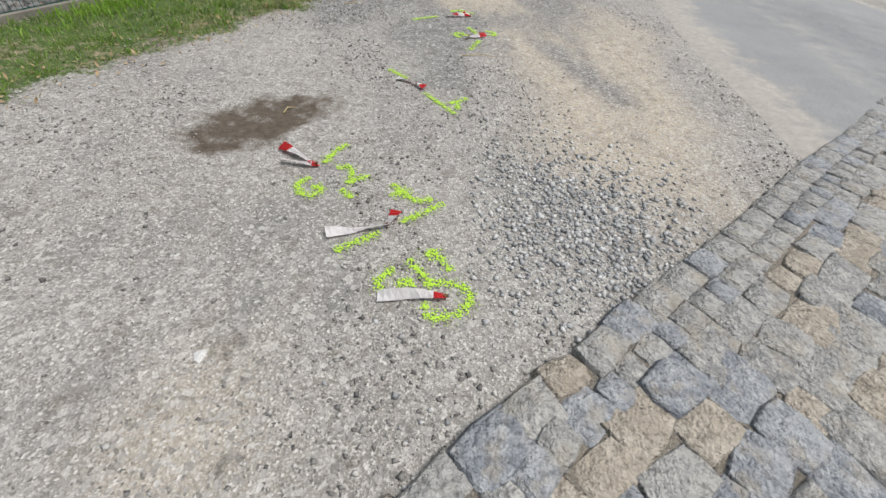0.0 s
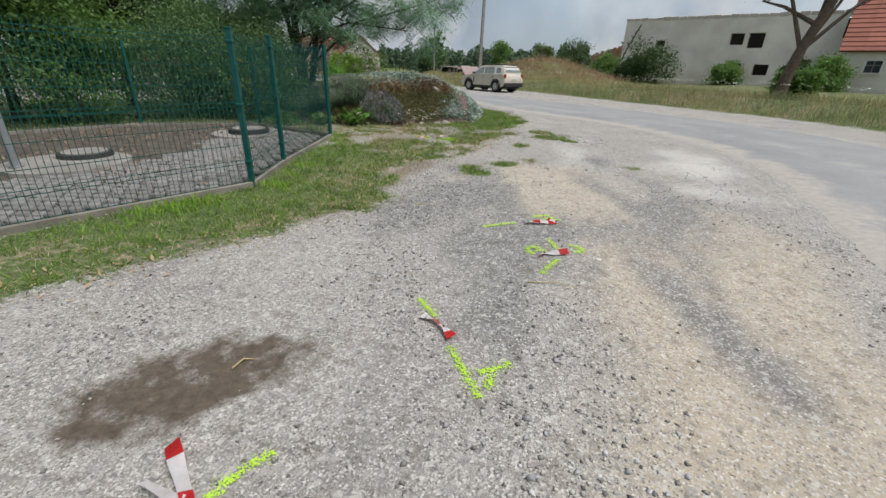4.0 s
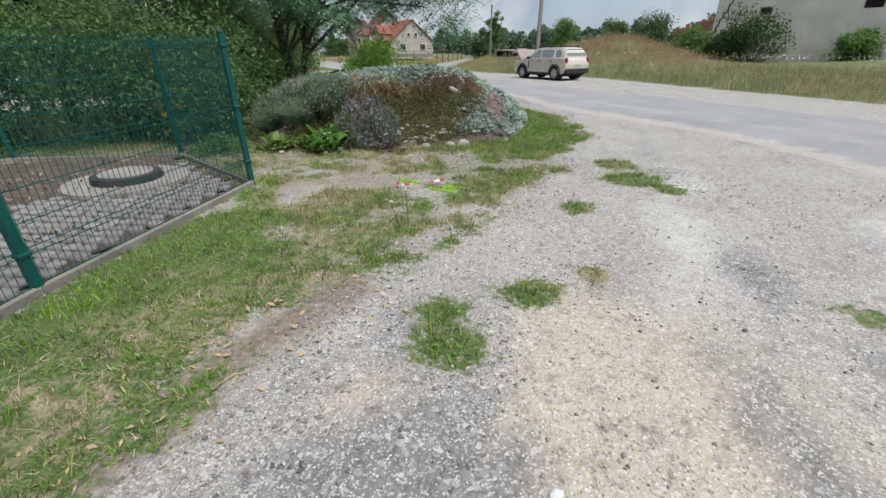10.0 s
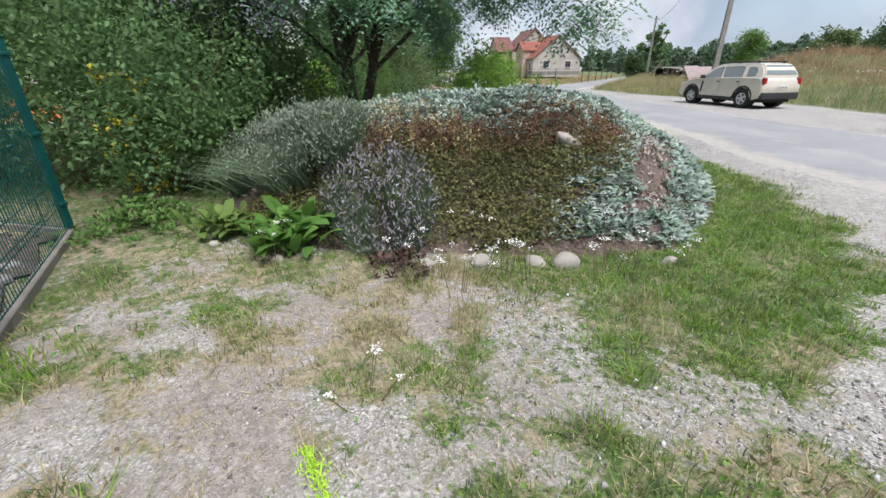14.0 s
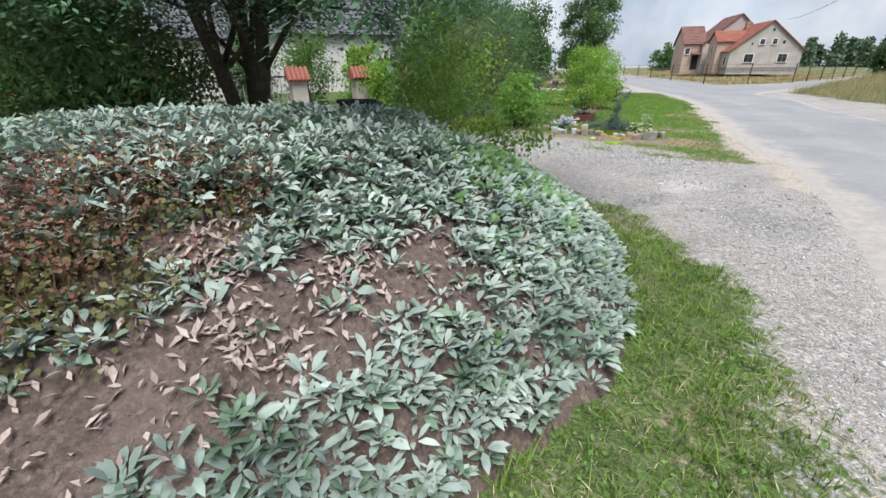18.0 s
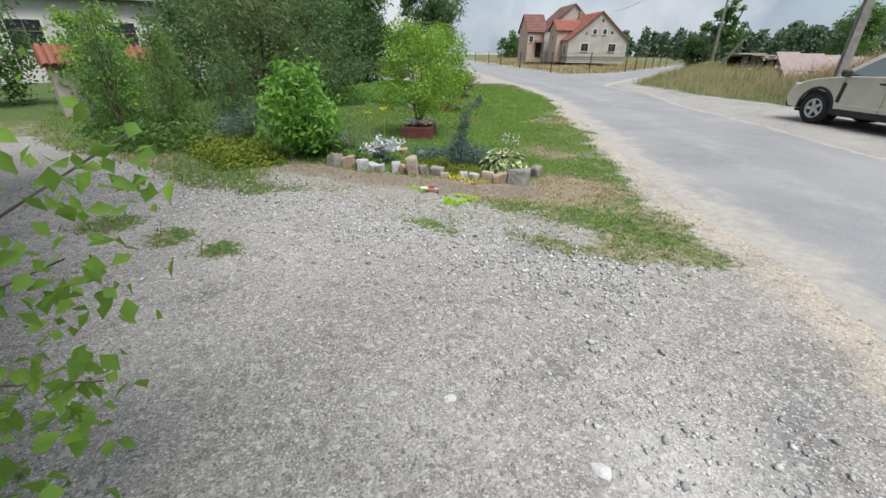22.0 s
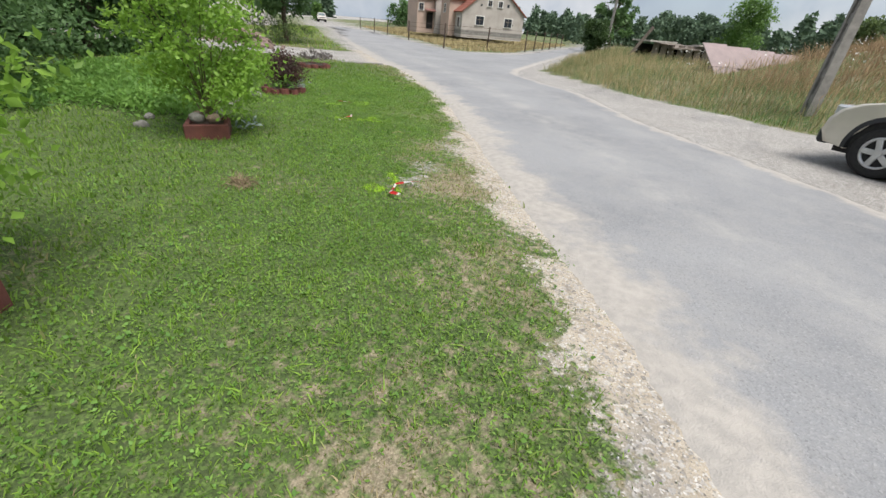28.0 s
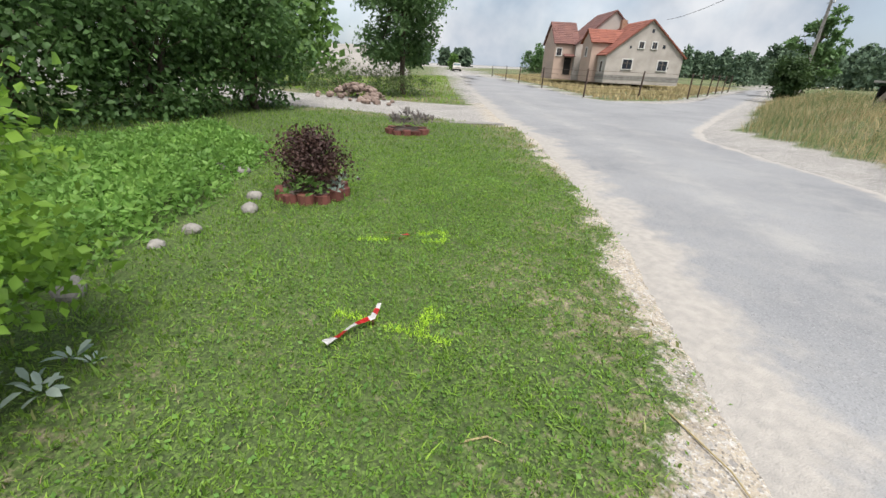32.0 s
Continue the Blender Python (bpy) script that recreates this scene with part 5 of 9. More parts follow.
def side_panel(name, pts, mat, off, parent, y=None, label=""):
    for s in (1, -1):
        bm = bmesh.new()
        o = [bm.verts.new((x, s * ((cy(z) if y is None else y) + off), z)) for x, z in pts]
        i = [bm.verts.new((x, s * ((cy(z) if y is None else y) + off - 0.02), z)) for x, z in pts]
        bm.faces.new(o), bm.faces.new(i)
        for k in range(len(pts)):
            j = (k + 1) % len(pts)
            bm.faces.new((o[k], o[j], i[j], i[k]))
        bmesh.ops.recalc_face_normals(bm, faces=bm.faces)
        part(name, bm, mat, parent, label)


for pane in ([(-0.06, 1.105), (0.84, 1.105), (0.72, 1.20), (0.36, 1.43), (0.10, 1.495), (0.00, 1.50)],
             [(-1.08, 1.125), (-0.24, 1.105), (-0.13, 1.50), (-0.92, 1.515), (-1.00, 1.49)],
             [(-1.66, 1.20), (-1.30, 1.175), (-1.23, 1.48), (-1.52, 1.49), (-1.64, 1.40)]):
    mx_, mz_ = sum(p_[0] for p_ in pane) / len(pane), sum(p_[1] for p_ in pane) / len(pane)
    side_panel("window_trim", [(mx_ + (x - mx_) * 1.06, mz_ + (z - mz_) * 1.12) for x, z in pane], M_BLACKPLASTIC, 0.004, cabin)
    side_panel("window", pane, M_CARGLASS, 0.010, cabin)


def cross_panel(name, a, b, ins, mat, off, parent):
    """A pane across the car between the side points a (low) and b (high)."""
    bm = bmesh.new()
    d = Vector((b[0] - a[0], 0, b[1] - a[1])).normalized()
    nrm = Vector((d.z, 0, -d.x)) if a[0] > 0 else Vector((-d.z, 0, d.x))
    vs = []
    for (x, z), s in ((a, 1), (a, -1), (b, -1), (b, 1)):
        vs.append(bm.verts.new(Vector((x, s * (cy(z) - ins), z)) + nrm * off))
    bm.faces.new(vs)
    part(name, bm, mat, parent)


cross_panel("windscreen", (1.02, 1.12), (0.46, 1.53), 0.07, M_CARGLASS, 0.012, cabin)
cross_panel("rear_window", (-2.005, 1.24), (-1.78, 1.55), 0.10, M_CARGLASS, 0.03, cabin)
# dark cladding: sills, arches, bumpers
for s in (1, -1):
    part("sill", box(bmesh.new(), (1.82, 0.05, 0.14), (0.0, s * 0.885, 0.33), 0.015), M_BLACKPLASTIC, body)
    for wx in (1.33, -1.34):
        bm = bmesh.new()
        o, i_ = arc(wx, 0.36, 0.475, -5, 185, 14), arc(wx, 0.36, 0.41, -5, 185, 14)
        vo, vi = [[bm.verts.new((x, s * y, z)) for x, z in pts] for pts, y in ((o, 0.9), (i_, 0.915))]
        vb = [bm.verts.new((x, s * 0.80, z)) for x, z in i_]
        for k in range(14):
            bm.faces.new((vo[k], vo[k + 1], vi[k + 1], vi[k]))
            bm.faces.new((vi[k], vi[k + 1], vb[k + 1], vb[k]))
        bmesh.ops.recalc_face_normals(bm, faces=bm.faces)
        part("wheel_arch", bm, M_BLACKPLASTIC, body)
        bm = bmesh.new()
        cyl(bm, 0.40, (wx, s * 0.55, 0.40), (wx, s * 0.86, 0.40), 0.40, 24)
        part("arch_liner", bm, M_TYRE, body)
    part("door_trim", box(bmesh.new(), (1.75, 0.016, 0.05), (-0.02, s * 0.900, 0.47), 0.005), M_CARPAINT, body, "pale strip along the doors")
    part("fender_vent", box(bmesh.new(), (0.10, 0.014, 0.42), (0.80, s * 0.897, 0.74), 0.004, Matrix.Rotation(radians(-6), 4, "Y")), M_BLACKPLASTIC, body)
    for hx in (-0.02, -1.02):
        part("door_handle", box(bmesh.new(), (0.17, 0.035, 0.035), (hx, s * 0.905, 0.96), 0.01), M_BLACKPLASTIC, body)
    mir = part("mirror", box(bmesh.new(), (0.12, 0.2, 0.14), (0.76, s * 0.98, 1.14), 0.03), M_BLACKPLASTIC, car)
    part("roof_rail", box(bmesh.new(), (1.9, 0.035, 0.035), (-0.6, s * 0.60, 1.70), 0.012), M_BLACKPLASTIC, cabin)
    for rx_ in (-1.45, -0.6, 0.25):
        part("rail_foot", box(bmesh.new(), (0.12, 0.03, 0.06), (rx_, s * 0.60, 1.67), 0.005), M_BLACKPLASTIC, cabin)
    part("tail_lamp", box(bmesh.new(), (0.10, 0.17, 0.26), (-2.09, s * 0.79, 0.98), 0.02), M_LAMPRED, body)
    part("tail_lamp_frame", box(bmesh.new(), (0.08, 0.2, 0.3), (-2.075, s * 0.785, 0.98), 0.02), M_BLACKPLASTIC, body)
    part("head_lamp", box(bmesh.new(), (0.22, 0.30, 0.16), (2.0, s * 0.70, 0.80), 0.03), M_LAMPCLEAR, body)
    for x0, z0, z1 in ((-0.12, 0.36, 1.08), (0.80, 0.45, 1.06), (-1.06, 0.62, 1.10)):
        part("door_gap", box(bmesh.new(), (0.008, 0.006, z1 - z0), (x0, s * 0.899, (z0 + z1) / 2)), M_BLACKPLASTIC, body)
part("rear_bumper", box(bmesh.new(), (0.16, 1.74, 0.26), (-2.12, 0, 0.48), 0.04), M_BLACKPLASTIC, body)
part("front_bumper", box(bmesh.new(), (0.18, 1.70, 0.22), (2.10, 0, 0.42), 0.04), M_BLACKPLASTIC, body)
part("grille", box(bmesh.new(), (0.06, 1.05, 0.14), (2.13, 0, 0.74), 0.015), M_BLACKPLASTIC, body)
plate = part("number_plate", box(bmesh.new(), (0.015, 0.52, 0.11), (-2.18, 0, 0.78), 0.003), M_PLATE, body)
for i in range(6):
    part("plate_mark", box(bmesh.new(), (0.004, 0.03, 0.07), (-2.19, -0.2 + i * 0.075, 0.78)), M_BLACKPLASTIC, plate)
part("underbody", box(bmesh.new(), (3.9, 1.5, 0.2), (0, 0, 0.33)), M_TYRE, body)


def lathe(bm, prof, seg=28, m=Matrix()):
    rings = [[bm.verts.new(m @ Vector((r_ * math.cos(TAU * k / seg), y, r_ * math.sin(TAU * k / seg)))) for k in range(seg)] for r_, y in prof]
    for a_, b_ in zip(rings, rings[1:]):
        for k in range(seg):
            bm.faces.new((a_[k], a_[(k + 1) % seg], b_[(k + 1) % seg], b_[k]))
    bmesh.ops.recalc_face_normals(bm, faces=bm.faces)
    return bm


for wx in (1.33, -1.34):
    for s in (1, -1):
        wheel = new("wheel")
        wheel.parent = car
        wheel.location = (wx, s * 0.80, 0.345)
        part("tyre", lathe(bmesh.new(), [(0.205, s * -0.10), (0.30, s * -0.11), (0.338, s * -0.09), (0.345, s * -0.03), (0.345, s * 0.04), (0.335, s * 0.09), (0.29, s * 0.105), (0.215, s * 0.09)]), M_TYRE, wheel, smooth=True)
        part("rim_well", lathe(bmesh.new(), [(0.002, s * 0.02), (0.19, s * 0.02), (0.205, s * 0.06)]), M_BLACKPLASTIC, wheel)
        part("rim", lathe(bmesh.new(), [(0.185, s * 0.055), (0.195, s * 0.098), (0.22, s * 0.094), (0.222, s * 0.05)]), M_ALLOY, wheel, smooth=True)
        bm = bmesh.new()
        for k in range(5):
            a_ = TAU * k / 5 + 0.3
            t = Matrix.Rotation(a_, 4, "Y")
            box(bm, (0.075, 0.03, 0.15), t @ Vector((0, s * 0.08, 0.12)), 0.008, t)
        cyl(bm, 0.065, (0, s * 0.06, 0), (0, s * 0.105, 0), 0.055, 18)
        part("spokes", bm, M_ALLOY, wheel)


# ---- garden beyond the drive ----
M_WHITESTONE = paint("white_painted_stone", (0.50, 0.51, 0.50), (0.38, 0.39, 0.385), 0.85, 7, bump=0.7, fine=30, rand=0.35)
M_SANDSTONE = paint("pink_sandstone", (0.44, 0.32, 0.24), (0.35, 0.26, 0.20), 0.85, 7, bump=0.7, fine=30, rand=0.35)
M_TANSTONE = paint("tan_limestone", (0.47, 0.41, 0.32), (0.37, 0.32, 0.25), 0.85, 7, bump=0.7, fine=30, rand=0.3)
M_GREYSTONE = paint("grey_granite", (0.33, 0.31, 0.28), (0.24, 0.23, 0.21), 0.85, 8, bump=0.7, fine=30, rand=0.35)
M_BRICKRED = paint("red_planter_block", (0.19, 0.07, 0.055), (0.13, 0.052, 0.043), 0.75, 6, bump=0.3, fine=40)
M_PALEBARK = paint("pale_grey_bark", (0.30, 0.27, 0.22), (0.2, 0.18, 0.14), 0.85, 12)



def hewn(size, seed, soft=0.3):
    """A roughly hewn stone with worn edges: a skewed block, bevelled twice."""
    q = random.Random(seed)
    bm = bmesh.new()
    bmesh.ops.create_cube(bm, size=2.0)
    for v in bm.verts:
        v.co = Vector(v.co[k] * (1 + q.uniform(-.26, .16)) for k in range(3))
    bmesh.ops.bevel(bm, geom=bm.edges[:], offset=soft, segments=3, profile=0.5, affect="EDGES", clamp_overlap=True)
    bmesh.ops.subdivide_edges(bm, edges=[e for e in bm.edges if e.calc_length() > 0.5], cuts=2, use_grid_fill=True)
    bmesh.ops.triangulate(bm, faces=bm.faces)
    for v in bm.verts:
        n_ = noise.noise(v.co * 1.1 + Vector((seed * 3.1, 0, 0))) * 0.16 + noise.noise(v.co * 3.5 + Vector((0, seed, 0))) * 0.05
        v.co = v.co * (1 + n_)
        v.co = Vector((v.co.x * size[0], v.co.y * size[1], v.co.z * size[2]))
    return bm


# stones that edge the rockery
front = [(-12.10, 20.74, .19, .15, .17, 3), (-11.88, 20.83, .17, .14, .16, 2), (-11.66, 20.96, .15, .12, .16, 1), (-11.58, 21.05, .12, .11, .10, 1), (-11.47, 21.11, .13, .11, .10, 1), (-11.33, 21.29, .12, .10, .13, 1), (-11.22, 21.34, .10, .10, .11, 2), (-11.04, 21.37, .14, .11, .24, 4),
         (-10.98, 21.51, .13, .11, .14, 3), (-10.85, 21.63, .19, .12, .12, 3), (-10.68, 21.63, .09, .08, .08, 4), (-10.49, 21.80, .09, .09, .10, 1), (-10.38, 21.88, .12, .10, .10, 1),
         (-10.24, 21.97, .15, .11, .15, 4), (-10.13, 22.08, .17, .11, .12, 2), (-9.96, 22.24, .25, .16, .19, 3)]
back = [(-12.2, 21.95, .13, .11, .10, 2), (-11.92, 22.1, .10, .09, .08, 1), (-11.74, 22.16, .08, .08, .05, 3), (-11.62, 22.23, .10, .09, .06, 2), (-11.50, 22.27, .07, .07, .06, 2), (-10.82, 22.85, .17, .14, .15, 3), (-10.05, 22.68, .14, .12, .15, 3),
        (-13.3, 21.4, .2, .15, .13, 3), (-14.6, 20.05, .16, .13, .10, 3), (-13.9, 19.95, .14, .12, .08, 1)]
for i, (x, y, a_, b_, c_, k) in enumerate(front + back):
    bm = hewn((a_ * 0.54, b_ * 0.54, c_ * (0.62 if i < 16 else 0.6)), i + 3, 0.2 if i < 16 else 0.5)
    ob = part("rockery_stone", bm, (None, M_WHITESTONE, M_SANDSTONE, M_GREYSTONE, M_TANSTONE)[k], smooth=True)
    ob.matrix_world = pose(x, y, gh(x, y) + c_ * 0.34, 4 * (i % 5 - 2), 3 * (i % 7 - 3), 40 + 23 * (i % 3 - 1) if i < 16 else 37 * i)
    tagged(ob, ("", "pale whitish rough stone edging the rockery", "pinkish rounded stone edging the rockery", "grey-brown rough stone edging the rockery", "tan angular stone edging the rockery")[k], "stone", "rockery stones")
for i, (x, y, s) in enumerate([(-18.46, 27.55, .17), (-18.91, 27.69, .15), (-20.11, 27.77, .16), (-20.44, 27.56, .2), (-19.63, 26.64, .17), (-18.08, 27.01, .15), (-17.85, 26.74, .12), (-17.25, 26.26, .2), (-17.59, 25.99, .12), (-16.94, 25.16, .16), (-17.39, 25.4, .13)]):
    ob = part("boulder", rock(bmesh.new(), (s * 0.62, s * 0.5, s * 0.42), i + 40, sub=2, rough=0.14), M_GREYSTONE, smooth=True)
    ob.matrix_world = pose(x, y, gh(x, y) + s * 0.14, 5, 3, 50 * i)
    tagged(ob, "rounded grey boulder edging the green bed", "stone", "boulders along the bed")


for i, (x, y, s) in enumerate([(-5.85, 17.56, .09), (-6.0, 17.58, .08), (-5.7, 17.5, .07)]):
    ob = part("field_stone", hewn((s, s * 0.8, s * 0.7), i + 60, 0.4), M_SANDSTONE, smooth=True)
    ob.matrix_world = pose(x, y, max(gh(x, y), mz_at(x, y)) + s * 0.2, 6, 4, 50 * i)
    tagged(ob, "reddish broken stone at the mound's foot", "stone", "stones round the mound")


def carpet(name, poly, n, size, mat, label, seed, h=0.12, aspect=0.7, up=1.2, base=0.02):
    """Low leafy cover over a piece of ground."""
    q = np.random.default_rng(seed)
    a_ = np.array(poly)
    x, y = q.uniform(a_[:, 0].min(), a_[:, 0].max(), n * 3), q.uniform(a_[:, 1].min(), a_[:, 1].max(), n * 3)
    s = signed(x, y, poly)
    k = s > q.random(len(x)) ** 2 * 0.7 + 0.12 * wave(x, y, 0.4, seed % 31)
    x, y, s = x[k][:n], y[k][:n], s[k][:n]
    lump = 0.55 + 0.45 * wave(x, y, 0.35, seed % 40) 
    z = fast_h(x, y) + base + q.random(len(x)) ** 0.7 * h * lump * smooth(0, 0.25, s)
    return tagged(arrays_part(name, [leaf_arrays(np.c_[x, y, z], size, aspect, up, seed)], mat), label, "ground cover", kind="stuff")


carpet("creeping_jenny", [(-11.55, 21.3), (-10.9, 21.6), (-10.35, 21.95), (-10.2, 22.25), (-10.9, 22.4), (-12.0, 21.95)], 13000, 0.035, leafmat("yellow_green_leaf", (0.18, 0.25, 0.035), (0.34, 0.38, 0.06)), "yellow-green creeping leaves in the rockery", 131, 0.16)
carpet("yellow_blossom", [(-10.72, 21.5), (-10.15, 21.85), (-10.15, 22.05), (-10.8, 21.74)], 700, 0.03, M_LEAF_YELLOW, "small bright yellow blossoms over the stones", 132, 0.12)
carpet("ivy", [(-13.2, 20.6), (-11.7, 20.85), (-11.6, 21.2), (-12.2, 21.7), (-13.4, 21.4)], 6500, 0.05, M_LEAF_MID, "dark green ivy between the stones", 133, 0.16)
carpet("ivy", [(-15.4, 18.9), (-12.6, 19.3), (-12.5, 20.2), (-15.0, 20.6)], 8000, 0.06, leafmat("lime_leaf", (0.14, 0.20, 0.03), (0.27, 0.33, 0.05)), "lime-green low plants beside the drive", 134, 0.28)
carpet("ivy", [(-17.5, 17.6), (-14.5, 18.3), (-14.0, 19.6), (-17.0, 20.0)], 5000, 0.08, M_LEAF_MID, "dark low bed plants beside the drive", 135, 0.4)
BED = [(-16.95, 25.8), (-17.95, 26.67), (-18.95, 27.34), (-19.45, 27.48), (-20.25, 28.01), (-21.05, 28.49), (-24.2, 28.09), (-22.97, 25.94), (-21.57, 24.78), (-19.49, 24.52), (-17.53, 25.25)]
carpet("mint_bed", BED, 26000, 0.095, leafmat("mint_leaf", (0.13, 0.27, 0.055), (0.26, 0.43, 0.10), 0.55, 0.4), "lush bright green bed of leafy herbs", 136, 0.38, 0.45, 0.5)
carpet("fern_patch", [(-21.0, 22.6), (-18.5, 23.2), (-18.4, 24.6), (-21.5, 25.0)], 7000, 0.09, leafmat("fern_leaf", (0.07, 0.16, 0.035), (0.12, 0.23, 0.05)), "green leafy patch under the trees", 137, 0.35, 0.4, 0.5)


def rock_planter(x, y, rot, label, k=1.0):
    ob = thing("planter", pose(x, y, gh(x, y), 0, 0, rot), label, "planter", "red planters on the lawn")
    for s in (-1, 1):
        part("side", box(bmesh.new(), (0.58, 0.07, 0.22), (0, s * 0.25, 0.095), 0.012), M_BRICKRED, ob)
        part("end", box(bmesh.new(), (0.07, 0.43, 0.22), (s * 0.255, 0, 0.095), 0.012), M_BRICKRED, ob)
    part("soil", box(bmesh.new(), (0.44, 0.43, 0.16), (0, 0, 0.09)), M_SOIL, ob)
    for i, (px, py, s) in enumerate(((-0.12, -0.1, .11), (0.1, -0.12, .10), (0.15, 0.1, .08), (-0.12, 0.12, .08))):
        b_ = part("stone", rock(bmesh.new(), (s, s * 0.85, s * 0.7), i + 70, sub=2, rough=0.1), (M_GREYSTONE, M_SANDSTONE)[i % 2], ob, smooth=True)
        b_.location = (px, py, 0.27)
    q = np.random.default_rng(int(abs(x) * 10))
    p = np.c_[q.uniform(-.28, .28, 34), q.uniform(-.22, .22, 34), np.full(34, 0.25)]
    if k < 1:
        ob.scale = (k, k, k)
        return ob
    arrays_part("silver_ragwort", [rosettes(p, 141, 7, 0.09, 0.25, 0.7)], M_WHITELEAF, ob, "silvery white foliage")
    return ob


rock_planter(-13.3, 23.0, 45, "red block planter with stones and silver leaves")
rock_planter(-16.16, 25.67, 62, "red block planter overgrown by a bright shrub", 0.85)


def poplar_shrub(x, y, h, n, seed, low=()):
    q = random.Random(seed)
    bl = list(low)
    for i in range(16):
        t = (i + 1) / 16
        a = i * 2.4
        d = 0.52 * h / 1.5 * math.sin(math.pi * min(1, 0.25 + t * 0.62)) * q.uniform(0.6, 1)
        bl.append((d * math.cos(a), d * math.sin(a), 0.32 + (h - 0.42) * t, 0.2 * h / 1.5, 0.2 * h / 1.5, 0.2))
    ob = shrub("young_shrub", (x, y, gh(x, y) + 0.2), bl, n, 0.065, M_LEAF_BRIGHT, "bright yellow-green young shrub growing in a planter", seed, 18, 0.62, 22, 0.011, 0.42, group="young shrubs on the lawn")
    return ob


poplar_shrub(-13.38, 23.05, 1.72, 5200, 151)
poplar_shrub(-16.21, 25.72, 1.85, 7500, 152, ((-0.3, 0.5, 0.3, 0.3, 0.3, 0.2), (-0.1, 0.45, 0.55, 0.3, 0.3, 0.25), (0.35, 0.1, 0.4, 0.3, 0.3, 0.25), (-0.4, 0.0, 0.4, 0.3, 0.3, 0.25)))


def ring_planter(x, y, rad, label):
    ob = thing("planter", pose(x, y, gh(x, y)), label, "planter", "ring planters on the lawn")
    k = 12
    for i in range(k):
        a = TAU * i / k
        bm = bmesh.new()
        cyl(bm, rad * 0.27, (0, 0, -0.03), (0, 0, 0.09 + 0.02 * (i % 2)), rad * 0.26, 10)
        b_ = part("palisade_block", bm, M_BRICKRED, ob)
        b_.location = (rad * math.cos(a), rad * math.sin(a), 0)
    part("soil", cyl(bmesh.new(), rad, (0, 0, 0), (0, 0, 0.10), rad, 20), M_SOIL, ob)
    return ob


ring_planter(-18.75, 28.3, 0.34, "round red palisade planter with a purple barberry")
shrub("barberry", (-18.75, 28.3, gh(-18.75, 28.3) + 0.08), [(0, 0, 0.22, 0.28, 0.28, 0.17), (0.03, 0, 0.40, 0.27, 0.27, 0.18), (0.05, 0.05, 0.55, 0.2, 0.2, 0.12), (-0.12, -0.08, 0.42, 0.26, 0.26, 0.16), (0.15, 0.12, 0.30, 0.28, 0.28, 0.16)], 4600, 0.045, M_PURPLE, "dark purple-brown barberry in a round planter", 161, 16, 0.6, 20, 0.006, 0.35)
leafy_clump("strawberry_plant", (-18.48, 28.13, gh(-18.48, 28.13) + 0.12), 16, 0.08, M_LEAF_MID, "green trailing leaves over the planter's rim", 162, 0.3, 0.1, 0.6)
leafy_clump("hedge_nettle", (-18.58, 28.6, gh(-18.58, 28.6) + 0.12), 10, 0.09, M_LEAF_SILVER, "silver leaves over the planter's rim", 163, 0.22, 0.1, 0.35)
ring_planter(-22.5, 31.6, 0.4, "round red planter with dark houseleek spikes")
leafy_clump("houseleek", (-22.5, 31.6, gh(-22.5, 31.6) + 0.18), 36, 0.16, leafmat("dusky_leaf", (0.10, 0.075, 0.07), (0.22, 0.21, 0.19)), "dusky purple and silver rosettes in a planter", 164, 0.5, 0.3, 0.35)
leafy_clump("lambs_ear_tuft", (-16.32, 26.28, gh(-16.32, 26.28)), 6, 0.10, M_LEAF_SILVER, "silver lamb's ear tuft at the planter's foot", 165, 0.2, 0.06, 0.3)

# rockery plants
ob = thing("silver_ragwort", pose(-11.95, 21.42, gh(-11.95, 21.42)), "silvery white ragwort bush in the rockery", "plant")
q = np.random.default_rng(171)
p = cloud([(0, 0, 0.17, 0.20, 0.18, 0.13), (0.1, 0.05, 0.22, 0.15, 0.15, 0.10), (-0.2, -0.1, 0.08, 0.12, 0.12, 0.07)], 230, 8, 171, 0.3, 0.6)
arrays_part("leaves", [rosettes(np.c_[p[:, :2], np.maximum(p[:, 2], 0.03)], 172, 7, 0.055, 0.42, 0.7)], M_WHITELEAF, ob)
ob = thing("achillea", pose(-12.42, 21.6, gh(-12.42, 21.6)), "tall yellow flowers on pale thin stems", "flower")
for i, (dx, dy, hh) in enumerate(((-0.11, -0.06, 0.62), (0.1, 0.08, 0.70))):
    part("stem", cyl(bmesh.new(), 0.006, (dx, dy, 0), (dx * 1.3, dy, hh), 0.004, 6), M_STRAW, ob)
    arrays_part("flower_head", [leaf_arrays(np.c_[q.normal(dx * 1.3, 0.028, 60), q.normal(dy, 0.028, 60), q.normal(hh, 0.007, 60)], 0.022, 0.9, 2.0, 173 + i)], M_LEAF_YELLOW, ob, "flat golden flower head")
shrub("heather", (-12.6, 21.25, gh(-12.6, 21.25)), [(0, 0, 0.25, 0.4, 0.35, 0.22), (-0.35, -0.1, 0.22, 0.3, 0.3, 0.2)], 4200, 0.028, M_LEAF_GREYGREEN, "grey-brown heather bush in the rockery", 175, 16, 0.3, 40, 0.005, 0.3)
